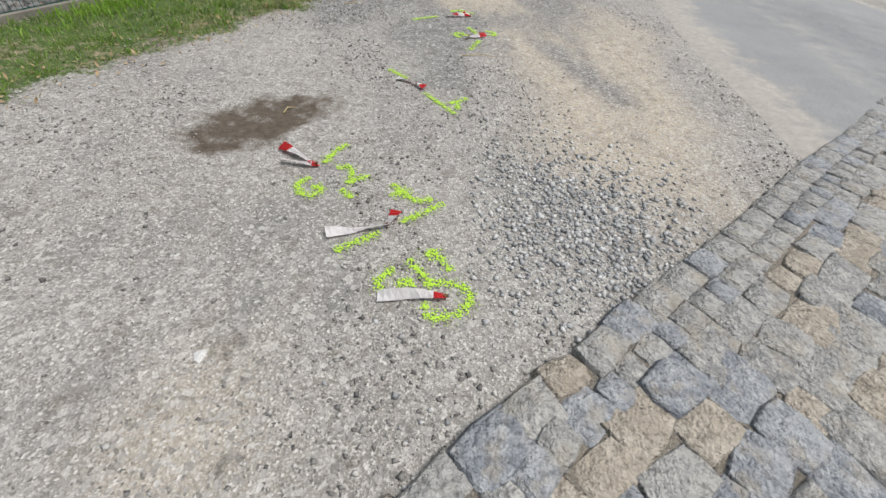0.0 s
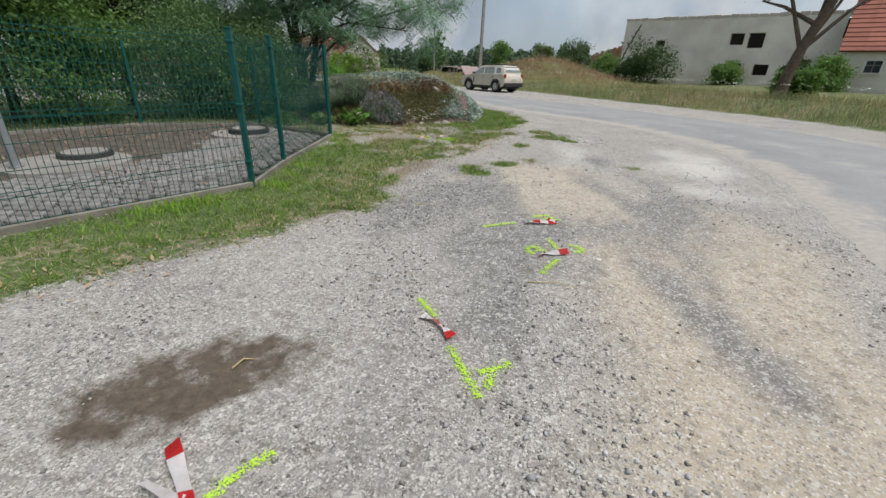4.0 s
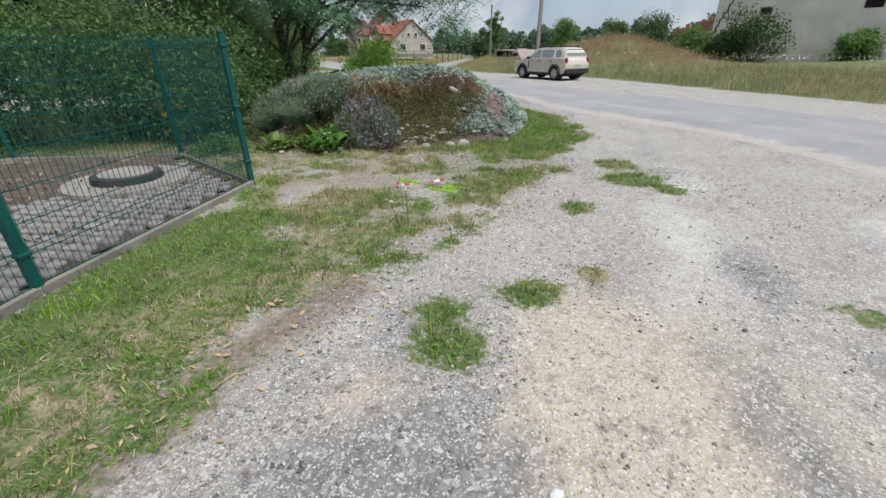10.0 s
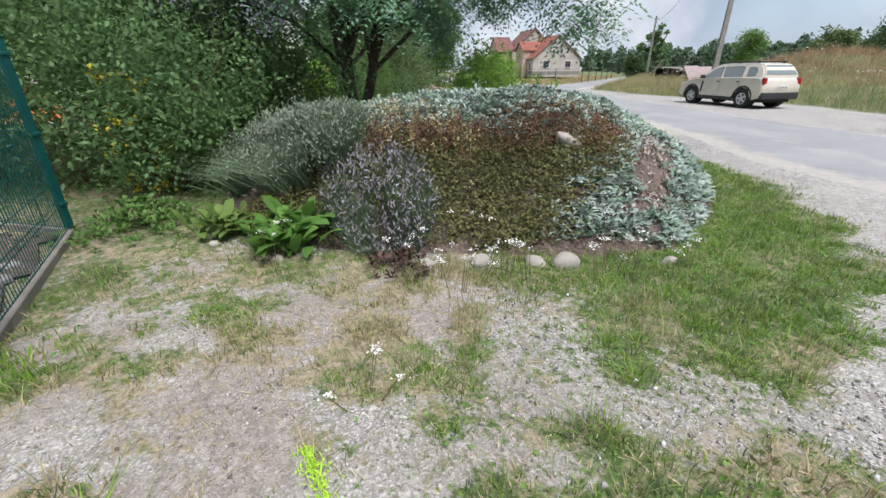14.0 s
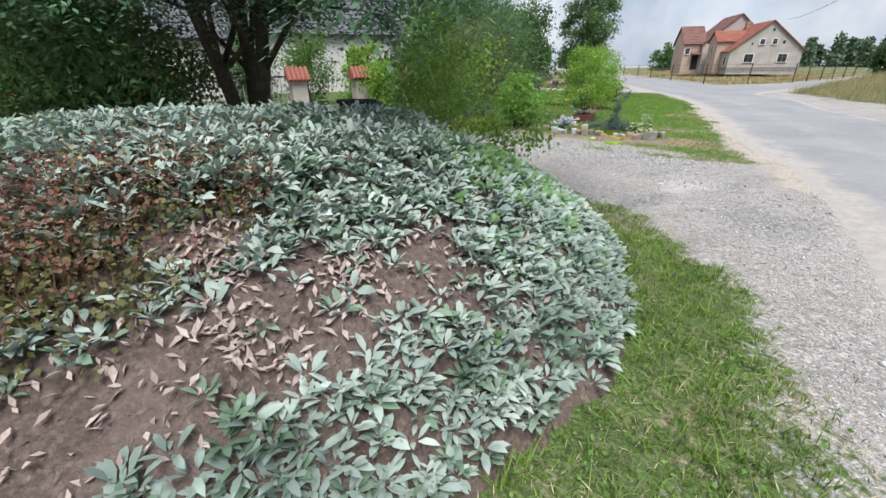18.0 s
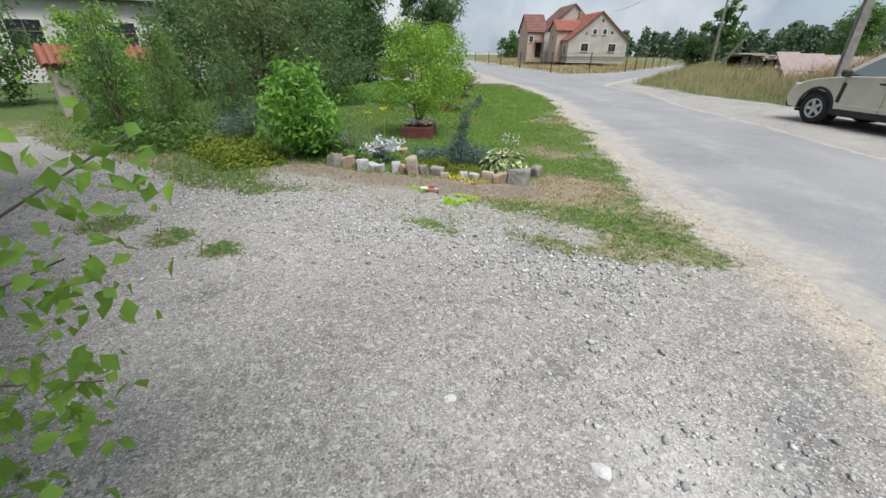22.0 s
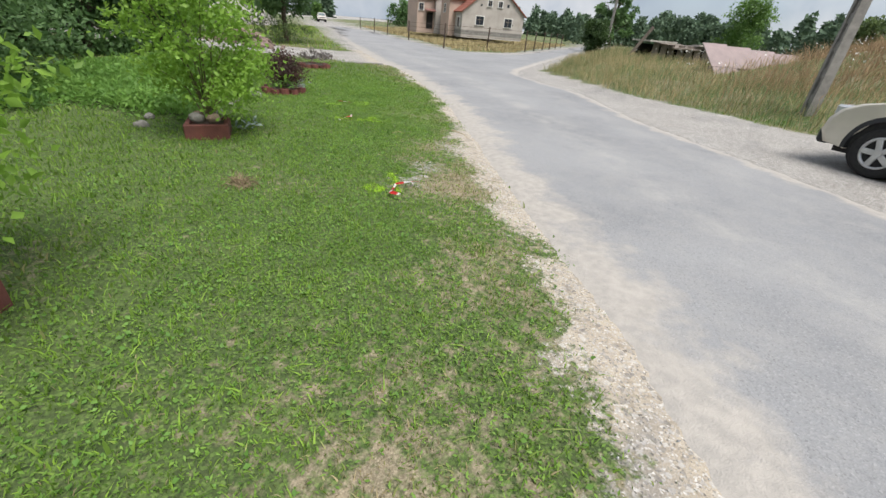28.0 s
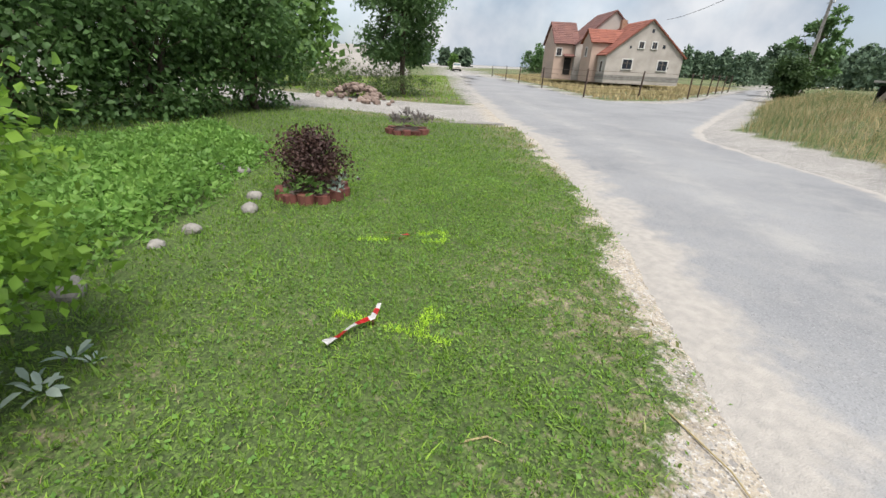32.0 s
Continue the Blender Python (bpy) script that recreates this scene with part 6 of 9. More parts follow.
# twisted juniper
jb = [(0.25, 0.22, 0.14, 0.22, 0.2, 0.1), (-0.1, 0.15, 0.2, 0.2, 0.2, 0.1), (0.0, 0.0, 0.12, 0.26, 0.24, 0.12), (0.15, 0.05, 0.2, 0.2, 0.18, 0.1), (-0.28, -0.1, 0.12, 0.2, 0.18, 0.1), (0.02, 0.02, 0.36, 0.09, 0.09, 0.09), (0.06, 0.05, 0.52, 0.085, 0.085, 0.08), (0.10, 0.08, 0.68, 0.075, 0.075, 0.08), (0.16, 0.12, 0.82, 0.06, 0.06, 0.09), (0.23, 0.17, 0.93, 0.04, 0.04, 0.07), (0.3, 0.22, 1.0, 0.03, 0.03, 0.04)]
shrub("juniper", (-11.05, 22.12, gh(-11.05, 22.12)), jb, 11000, 0.04, M_LEAF_BLUE, "blue-green juniper with a leaning twisted tip", 176, 7, 0.25, 55, 0.005, 0.40)
shrub("juniper", (-11.45, 21.85, gh(-11.45, 21.85)), [(0, 0, 0.13, 0.24, 0.22, 0.11)], 2000, 0.032, M_LEAF_BLUE, "low spreading blue-green juniper", 177, 8, 0.25, 40, 0.007, 0.35)
# hosta with white edges
ob = thing("hosta", pose(-10.42, 22.45, gh(-10.42, 22.45)), "green hosta with cream-edged leaves", "plant")
M_CREAM = leafmat("cream_leaf_edge", (0.52, 0.52, 0.30), (0.62, 0.60, 0.40), 0.6, 0.2)
q = random.Random(8)
green, cream = [], []
for i in range(74):
    t = ((i + 0.5) / 74) ** 0.5
    a = i * 2.4 + q.uniform(-.3, .3)
    d, s = Vector((math.cos(a), math.sin(a), 0)), Vector((-math.sin(a), math.cos(a), 0))
    tilt = 0.7 - 1.25 * t + q.uniform(-.25, .25)
    way = d * math.cos(tilt) + Vector((0, 0, math.sin(tilt)))
    top = s.cross(way) * -1
    top = top if top.z > 0 else -top
    root = d * (0.02 + 0.22 * t) + Vector((0, 0, 0.10 + 0.13 * (1 - t * t) + q.uniform(0, .04)))
    ln, w = q.uniform(0.13, 0.19), q.uniform(0.040, 0.056)
    roll_ = s * math.cos(q.uniform(-.5, .5)) + top * q.uniform(-.4, .4)
    for k, store in ((1.0, cream), (0.76, green)):
        lift = top * (0.004 if k < 1 else 0.0)
        rib = lambda u, v: root + lift + way * (ln * (0.5 + (u - 0.5) * k)) + roll_ * (v * w * k) + top * (0.022 * abs(v) - 0.05 * u * u)
        store.append([rib(0, 0), rib(0.2, 0.75), rib(0.5, 1.0), rib(0.8, 0.6), rib(1.0, 0), rib(0.8, -0.6), rib(0.5, -1.0), rib(0.2, -0.75)])
for nm, store, mat in (("leaf_edges", cream, M_CREAM), ("leaves", green, M_LEAF_MID)):
    vs = [v for poly in store for v in poly]
    link_mesh(nm, vs, [tuple(range(i * 8, i * 8 + 8)) for i in range(len(store))], mat, ob)
ob = thing("white_flower", pose(-10.75, 22.75, gh(-10.75, 22.75)), "pale violet hosta flowers on thin stalks", "flower")
for i in range(4):
    part("stalk", cyl(bmesh.new(), 0.004, (0.05 * i, 0.03 * i, 0.0), (0.06 * i, 0.03 * i, 0.40), 0.003, 5), M_TWIG, ob)
    arrays_part("blossom", [leaf_arrays(np.random.default_rng(180 + i).normal((0.06 * i, 0.03 * i, 0.38), (0.012, 0.012, 0.04), (14, 3)), 0.035, 0.5, 0.2, 181 + i)], M_LEAF_WHITE, ob)
# larger shrubs at the rockery's end
shrub("green_bush", (-12.95, 20.55, gh(-12.95, 20.55)), [(0, 0, 0.4, 0.5, 0.45, 0.32), (0.1, 0, 0.75, 0.42, 0.4, 0.3), (-0.2, 0.05, 0.8, 0.36, 0.36, 0.26), (0.05, 0.02, 1.15, 0.3, 0.3, 0.24), (0.42, 0.1, 0.5, 0.3, 0.28, 0.3)], 3600, 0.115, leafmat("fresh_leaf", (0.11, 0.27, 0.04), (0.23, 0.43, 0.08), 0.5, 0.35), "leafy bright green bush beside the rockery", 190, 12, 0.42, 18, 0.01, 0.34, droop=0.5)
shrub("juniper", (-14.3, 20.1, gh(-14.3, 20.1)), [(0, 0, 0.25, 0.5, 0.45, 0.2), (0.2, 0.1, 0.45, 0.3, 0.3, 0.15)], 3600, 0.05, M_LEAF_BLUE, "spreading blue-green juniper in the bed", 191, 10, 0.25, 40, 0.012, 0.35)
for i, (x, y, h) in enumerate([(-15.7, 19.2, 1.9), (-16.6, 18.4, 2.3), (-17.6, 19.4, 2.0), (-16.2, 20.4, 1.6)]):
    shrub("thuja", (x, y, gh(x, y)), [(0, 0, h * 0.2, 0.5, 0.5, 0.4), (0, 0, h * 0.45, 0.45, 0.45, 0.45), (0, 0, h * 0.7, 0.32, 0.32, 0.4), (0, 0, h * 0.9, 0.16, 0.16, 0.3)], 4200, 0.07, (M_LEAF_MID, M_LEAF_DARK)[i % 2], "dark green conical conifer in the garden", 192 + i, 8, 0.3, 40, 0.02, 0.3, droop=-0.8, group="garden conifers")
# slender shrub at the mound's end, with long bare stems
bl = [(0.15, 0.0, 1.25, 0.35, 0.35, 0.3), (-0.5, 0.1, 1.35, 0.4, 0.35, 0.3), (0.55, 0.25, 1.0, 0.35, 0.3, 0.25), (-0.2, -0.4, 1.1, 0.35, 0.3, 0.3), (0.9, 0.45, 0.72, 0.3, 0.25, 0.2), (0.1, 0.5, 1.55, 0.4, 0.35, 0.3), (1.25, 0.55, 0.5, 0.22, 0.2, 0.14), (-0.7, -0.3, 1.6, 0.35, 0.35, 0.3), (0.0, 0.0, 1.8, 0.35, 0.35, 0.25), (0.65, -0.25, 0.9, 0.3, 0.3, 0.2), (1.5, 0.8, 0.75, 0.2, 0.2, 0.15), (0.9, 0.7, 1.2, 0.25, 0.25, 0.2), (1.15, 1.05, 0.95, 0.12, 0.12, 0.2), (1.1, 1.0, 0.5, 0.11, 0.11, 0.2), (1.1, 1.2, 1.2, 0.12, 0.12, 0.14)]
shrub("birch_sapling", (-9.05, 17.15, gh(-9.05, 17.15)), bl, 3900, 0.066, leafmat("sapling_leaf", (0.150, 0.288, 0.044), (0.300, 0.463, 0.088), 0.5, 0.4), "many-stemmed sapling shrub beside the gravel drive", 200, 26, 0.7, 10, 0.012, 0.5, bark=M_PALEBARK, droop=0.6, split=True)


# ---- buildings, poles and the far side of the road ----
M_RENDER_GREY = paint("grey_roughcast", (0.48, 0.44, 0.40), (0.37, 0.335, 0.30), 0.95, 0.9, bump=0.3, fine=30)
M_RENDER_PINK = paint("faded_pink_render", (0.52, 0.38, 0.31), (0.44, 0.34, 0.28), 0.95, 0.7, bump=0.2, fine=30)
M_RENDER_WHITE = paint("stained_white_render", (0.74, 0.71, 0.64), (0.56, 0.53, 0.47), 0.95, 0.6, bump=0.3, fine=25)
M_WHITEWALL = paint("white_wall", (0.60, 0.595, 0.575), (0.53, 0.52, 0.50), 0.9, 0.8)
M_ORANGE = paint("orange_wall", (0.62, 0.24, 0.06), (0.52, 0.2, 0.05), 0.9, 1.0)
M_TILE_RED = paint("red_roof_tile", (0.33, 0.125, 0.085), (0.26, 0.10, 0.075), 0.8, 1.2, rand=0.35, island=True)
M_TILE_BROWN = paint("brown_red_roof_tile", (0.23, 0.115, 0.095), (0.17, 0.09, 0.08), 0.8, 1.2, rand=0.35, island=True)
M_TILE_DARK = paint("graphite_roof_tile", (0.120, 0.128, 0.144), (0.080, 0.086, 0.096), 0.5, 1.5, rand=0.3, island=True)
M_MAROON = paint("maroon_roof_sheet", (0.20, 0.045, 0.045), (0.14, 0.035, 0.035), 0.55, 2)
M_BRICK = paint("old_brick", (0.36, 0.17, 0.10), (0.42, 0.30, 0.22), 0.95, 2.5, bump=0.5, fine=20, rand=0.4)
# near-black colour that stands in for the shade inside openings and gaps
M_DARKIN = paint("interior_shade_dark", (0.02, 0.018, 0.016), (0.03, 0.027, 0.025), 0.95, 2)
M_WINFRAME = paint("white_window_surround", (0.70, 0.69, 0.66), (0.6, 0.58, 0.55), 0.8, 3)
M_PANE = Mat("window_pane", 0.08).color((0.03, 0.035, 0.045)).set(Specular_IOR_Level=0.7).m
M_OLDWOOD = paint("weathered_plank", (0.23, 0.195, 0.165), (0.14, 0.115, 0.095), 0.9, 5, bump=0.4, rand=0.4)
M_PINKSHEET = paint("faded_pink_sheet", (0.31, 0.245, 0.235), (0.24, 0.195, 0.19), 0.7, 2)
M_POLE = paint("weathered_pole", (0.30, 0.285, 0.26), (0.20, 0.19, 0.175), 0.9, 6, bump=0.4)
M_CABLE = paint("black_cable", (0.03, 0.03, 0.032), (0.02, 0.02, 0.022), 0.6)


def holed_wall(length, z0, z1, thick, holes):
    """A wall along x with openings (x0, x1, z0, z1) that go through it."""
    bm = bmesh.new()
    xs = sorted({0.0, length, *(h[0] for h in holes), *(h[1] for h in holes)})
    for a_, b_ in zip(xs, xs[1:]):
        cut = sorted([(h[2], h[3]) for h in holes if h[0] <= a_ + 1e-6 and h[1] >= b_ - 1e-6])
        z = z0
        for lo, hi in cut + [(z1, z1)]:
            if lo - z > 1e-4:
                box(bm, (b_ - a_, thick, lo - z), ((a_ + b_) / 2, 0, (lo + z) / 2))
            z = max(z, hi)
    bmesh.ops.remove_doubles(bm, verts=bm.verts, dist=1e-4)
    return bm


def tiled(width, slope, rows, lift=0.035):
    """Rows of tiles that overlap down a slope: x along the eave, y up the slope."""
    bm = bmesh.new()
    d = slope / rows
    k = max(4, int(width / 0.9))
    for i in range(rows):
        for j in range(k):
            w = width / k
            t = Matrix.Rotation(-lift / d, 4, "X")
            box(bm, (w - 0.01, d * 1.12, 0.03), (w * (j + 0.5), d * (i + 0.5), 0.02 + lift * 0.5), 0, t)
    return bm


def roof_part(name, corner, along_, up_, width, slope, rows, mat, parent, label=""):
    """Lays tiles with the eave's corner, the way along it and the way up."""
    ax, uy = Vector(along_).normalized(), Vector(up_).normalized()
    m = Matrix.Translation(corner) @ Matrix((ax, uy, ax.cross(uy))).transposed().to_4x4()
    base = box(bmesh.new(), (width, slope, 0.08), (width / 2, slope / 2, -0.03))
    ob = part(name, base, mat, parent, label)
    ob.matrix_local = m
    t = part("tiles", tiled(width, slope, rows), mat, ob)
    return ob


def gable_house(parent, x0, x1, y0, y1, z0, eave, ridge, wall, tile, rows=12, over=0.25, axis="y", label=""):
    """A block with a gabled roof whose ridge runs along y (or along x)."""
    bm = bmesh.new()
    if axis == "y":
        c = (x0 + x1) / 2
        prism(bm, [(x0, z0), (x1, z0), (x1, eave), (c, ridge), (x0, eave)], y0, y1)
        w = part("wall", bm, wall, parent, label)
        half, run = (x1 - x0) / 2, y1 - y0
        s = math.hypot(half + over, (ridge - eave) * (half + over) / half)
        drop = (ridge - eave) * over / half
        roof_part("roof", (x0 - over, y1 + over, eave - drop + 0.05), (0, -1, 0), (half, 0, ridge - eave), run + 2 * over, s, rows, tile, parent)
        roof_part("roof", (x1 + over, y0 - over, eave - drop + 0.05), (0, 1, 0), (-half, 0, ridge - eave), run + 2 * over, s, rows, tile, parent)
    else:
        c = (y0 + y1) / 2
        lo, hi = [], []
        for x, out in ((x0, lo), (x1, hi)):
            for y, z in ((y0, z0), (y1, z0), (y1, eave), (c, ridge), (y0, eave)):
                out.append(bm.verts.new((x, y, z)))
        bm.faces.new(lo), bm.faces.new(hi)
        for i in range(5):
            bm.faces.new((lo[i], lo[(i + 1) % 5], hi[(i + 1) % 5], hi[i]))
        bmesh.ops.recalc_face_normals(bm, faces=bm.faces)
        w = part("wall", bm, wall, parent, label)
        half, run = (y1 - y0) / 2, x1 - x0
        s = math.hypot(half + over, (ridge - eave) * (half + over) / half)
        drop = (ridge - eave) * over / half
        roof_part("roof", (x0 - over, y0 - over, eave - drop + 0.05), (1, 0, 0), (0, half, ridge - eave), run + 2 * over, s, rows, tile, parent)
        roof_part("roof", (x1 + over, y1 + over, eave - drop + 0.05), (-1, 0, 0), (0, -half, ridge - eave), run + 2 * over, s, rows, tile, parent)
    return w


def window_at(parent, x, y, z, w, h, frame=True, face=(0, -1)):
    """A recessed pane with a pale surround, glazing bars and a sill, on a wall that faces -y or -x."""
    turn = 0 if face == (0, -1) else (-90 if face == (-1, 0) else 90)
    win = new("window")
    win.parent = parent
    win.matrix_local = pose(x, y, z, 0, 0, turn)
    part("pane", box(bmesh.new(), (w, 0.02, h), (0, -0.012, 0)), M_PANE, win)
    if frame:
        t = 0.10
        bm = bmesh.new()
        for sx in (-1, 1):
            box(bm, (t, 0.06, h + 2 * t), (sx * (w + t) / 2, -0.025, 0))
        box(bm, (w, 0.06, t), (0, -0.025, (h + t) / 2))
        part("frame", bm, M_WINFRAME, win)
        part("sill", box(bmesh.new(), (w + 0.25, 0.12, 0.06), (0, -0.05, -h / 2 - 0.05)), M_WINFRAME, win)
        bm = box(bmesh.new(), (0.05, 0.03, h), (0, -0.03, 0))
        box(bm, (w, 0.03, 0.045), (0, -0.031, h * 0.12))
        part("glazing_bar", bm, M_OLDWOOD, win)
    return win


# pink and grey farmhouse behind the wire-fenced plot
farm = thing("farmhouse", pose(-38.5, 64.76, 0.45, 0, 0, 58.3) @ Matrix.Diagonal((0.816, 0.816, 0.816, 1)), "old grey and pink farmhouse with red tiled gables", "house")
gable_house(farm, -4.3, 4.3, 0, 9, 0.0, 3.0, 6.45, M_RENDER_GREY, M_TILE_RED, 14)
gable_house(farm, -5.5, 3.1, 7.5, 14, 0.0, 4.2, 8.0, M_RENDER_GREY, M_TILE_BROWN, 12)
gable_house(farm, -8.0, -5.2, 8.0, 13.5, 0.0, 4.3, 6.7, M_RENDER_PINK, M_TILE_BROWN, 12, axis="x", label="faded pink wall")
gable_house(farm, -5.2, -1.5, 2.6, 6.0, 0.0, 4.3, 5.6, M_RENDER_PINK, M_TILE_RED, 8, axis="x")
for x, z, w, h, fr in ((-1.9, 2.02, 1.05, 0.95, True), (2.1, 2.0, 1.05, 0.95, True), (-0.7, 4.0, 0.52, 0.62, True), (0.75, 4.0, 0.52, 0.62, True), (0.3, 5.4, 0.28, 0.36, False), (-1.85, 3.75, 0.22, 0.26, False), (1.85, 3.9, 0.3, 0.36, False), (2.75, 1.8, 0.2, 0.2, False)):
    window_at(farm, x, -0.004, z, w, h, fr)
for y, z, w, h in ((1.2, 1.7, 0.7, 1.1),):
    window_at(farm, -4.305, y, z, w, h, True, (-1, 0))
window_at(farm, -5.205, 4.3, 3.2, 0.5, 0.9, True, (-1, 0))
window_at(farm, -7.45, 7.995, 3.2, 0.6, 0.8)
# solid box in the doorway, the shade within painted as near-black
part("door", box(bmesh.new(), (0.9, 0.08, 2.0), (-6.2, 7.97, 1.6), 0.01), M_DARKIN, farm, "dark doorway")
part("porch_roof", box(bmesh.new(), (1.4, 0.9, 0.08), (-6.2, 7.6, 2.85), 0, Matrix.Rotation(0.3, 4, "X")), M_TILE_BROWN, farm)
part("chimney", box(bmesh.new(), (0.6, 0.6, 1.0), (-0.6, 6.2, 6.4), 0.02), M_BRICK, farm)
part("plinth", box(bmesh.new(), (8.66, 9.05, 0.5), (0, 4.5, 0.62)), M_CONCRETE, farm)

# wire fence round its plot
plot_fence = thing("plot_fence", pose(0, 0, 0), "rusty post and wire fence round a dry plot", "fence")
PF = [(-62, 66.5), (-54, 62), (-47, 57.6), (-39.5, 53.2), (-31.2, 48.2), (-29.75, 51.4), (-29.3, 56.2), (-30.6, 60.0), (-31.9, 64), (-33.2, 68), (-34.5, 72), (-35.8, 76)]
M_RUSTPOST = paint("rusty_post", (0.10, 0.065, 0.05), (0.06, 0.045, 0.038), 0.85, 10, 0.2)
for i, (x, y) in enumerate(PF):
    p_ = part("post", cyl(bmesh.new(), 0.05, (0, 0, -0.2), (0.05 * (i % 3 - 1), 0.04, 1.55), 0.045, 8), M_RUSTPOST, plot_fence)
    p_.location = (x, y, gh(x, y))
    if i + 1 < len(PF):
        x2, y2 = PF[i + 1]
        bm = bmesh.new()
        for z in (0.25, 0.55, 0.85, 1.15, 1.45):
            cyl(bm, 0.008, (x, y, z + gh(x, y)), (x2, y2, z + gh(x2, y2)), seg=4)
        part("wires", bm, M_RUSTPOST, plot_fence)

# roofless ruin on the far side
ruin = thing("ruined_building", pose(0.4, 54.3, -0.675, 0, 0, -18.2) @ Matrix.Scale(1.45, 4), "roofless derelict building with stained white plaster walls", "ruin")
holes = [(6.6, 7.36, 3.28, 3.95), (7.58, 8.42, 3.1, 3.95), (6.7, 7.6, 0.7, 2.22), (8.28, 9.05, 1.56, 2.18), (0.2, 0.72, 1.2, 2.22), (2.2, 2.82, 3.2, 3.6), (12.0, 12.8, 3.6, 4.7), (14.4, 15.2, 1.5, 2.7)]
part("wall", holed_wall(17.5, -0.3, 4.85, 0.5, holes), M_RENDER_WHITE, ruin, "cracked and stained white plaster")
rr_ = random.Random(3)
for i in range(36):
    part("coping_stone", box(bmesh.new(), (0.46, 0.52, 0.14 + 0.12 * rr_.random()), (i * 0.49 + 0.2, 0, 4.9), 0.02, Matrix.Rotation(rr_.uniform(-.05, .05), 4, "Y")), M_RENDER_GREY, ruin)
part("back_wall", holed_wall(17.5, -0.3, 4.6, 0.5, [(3, 4, 1.5, 3), (9, 10, 1.5, 3)]), M_RENDER_WHITE, ruin).location = (0, 9.0, 0)
for x in (0.25, 17.25):
    part("end_wall", box(bmesh.new(), (0.5, 8.5, 4.8), (x, 4.5, 2.1)), M_RENDER_WHITE, ruin)
# added dark sheet behind the openings: the unlit inside as a colour
part("dark_backing", box(bmesh.new(), (17.0, 0.2, 4.8), (8.7, 1.2, 2.3)), M_DARKIN, ruin)
bm = bmesh.new()
for k in range(9):
    x = 0.95 - 0.11 * k
    box(bm, (0.06, 0.03, 0.36), (x, -0.255, 4.45 - 0.26 * k), 0, Matrix.Rotation(0.45 + 0.5 * math.sin(k * 1.7), 4, "Y"))
part("crack", bm, M_DARKIN, ruin, "dark crack through the plaster")
bm = bmesh.new()
for i in range(46):
    hgt = 2.2 + 1.3 * abs(math.sin(i * 0.7)) * (i / 46) + 0.4 * rr_.random()
    box(bm, (0.26, 0.4, hgt + 0.3), (-3.4 + i * 0.075, 3.0 + 0.02 * (i % 3), hgt / 2), 0.01)
part("broken_brick_wall", bm, M_BRICK, ruin, "broken brick wall stub")

barn = thing("small_barn", pose(16.06, 45.0, -0.6, 0, 0, -20) @ Matrix.Scale(1.45, 4), "small white barn with a red tiled roof", "barn")
gable_house(barn, 0, 7, 0, 5, -0.2, 3.0, 5.9, M_RENDER_WHITE, M_TILE_RED, 14, axis="x")
window_at(barn, 1.3, -0.004, 2.05, 0.6, 0.55)
window_at(barn, 4.0, -0.004, 2.05, 0.6, 0.55)

# collapsed sheds in the tall grass
shed = thing("collapsed_shed", pose(-18.2, 50.0, 0.1, 0, 0, 38), "collapsed grey plank shed with a sagging flat roof", "shed")
for i in range(13):
    b_ = part("plank", box(bmesh.new(), (0.34, 0.04, 1.5), (0, 0, 0.7), 0.004, Matrix.Rotation(0.06 * math.sin(i * 2.3), 4, "Y")), M_OLDWOOD, shed)
    b_.location = (0.5 + i * 0.46, 0.1 * math.sin(i), -0.1)
for i in range(5):
    b_ = part("roof_sheet", box(bmesh.new(), (1.5, 2.6, 0.08), (0, 0, 0), 0.01, Matrix.Rotation(0.08 * math.sin(i * 1.9), 4, "X")), M_OLDWOOD if i % 2 else M_RENDER_GREY, shed)
    b_.location = (0.7 + i * 1.35, 1.0, 1.45 - 0.12 * (i % 2) - 0.05 * i)
b_ = part("leaning_plank", box(bmesh.new(), (0.15, 0.08, 2.6), (0, 0, 1.0), 0.004, Matrix.Rotation(0.55, 4, "Y")), M_OLDWOOD, shed)
b_.location = (-0.7, -0.2, 0)
# back of the shed, coloured near-black for the shade behind the planks
part("back_wall", box(bmesh.new(), (6.4, 0.1, 1.4), (3.4, 2.2, 0.6)), M_DARKIN, shed)
sheet = thing("fallen_roof", pose(-13.1, 43.6, 0.12, 0, 0, 40), "fallen pink-grey roof sheet lying in tall grass", "roof sheet")
for i in range(4):
    b_ = part("sheet", box(bmesh.new(), (1.0, 2.7, 0.05), (0, 0, 0), 0.01), M_PINKSHEET, sheet)
    b_.matrix_local = pose(i * 1.02, 0.5, 0.75 - 0.06 * i, 34, 0, 0)
part("batten", box(bmesh.new(), (4.2, 0.1, 0.1), (1.5, 0.45, 0.68)), M_OLDWOOD, sheet)

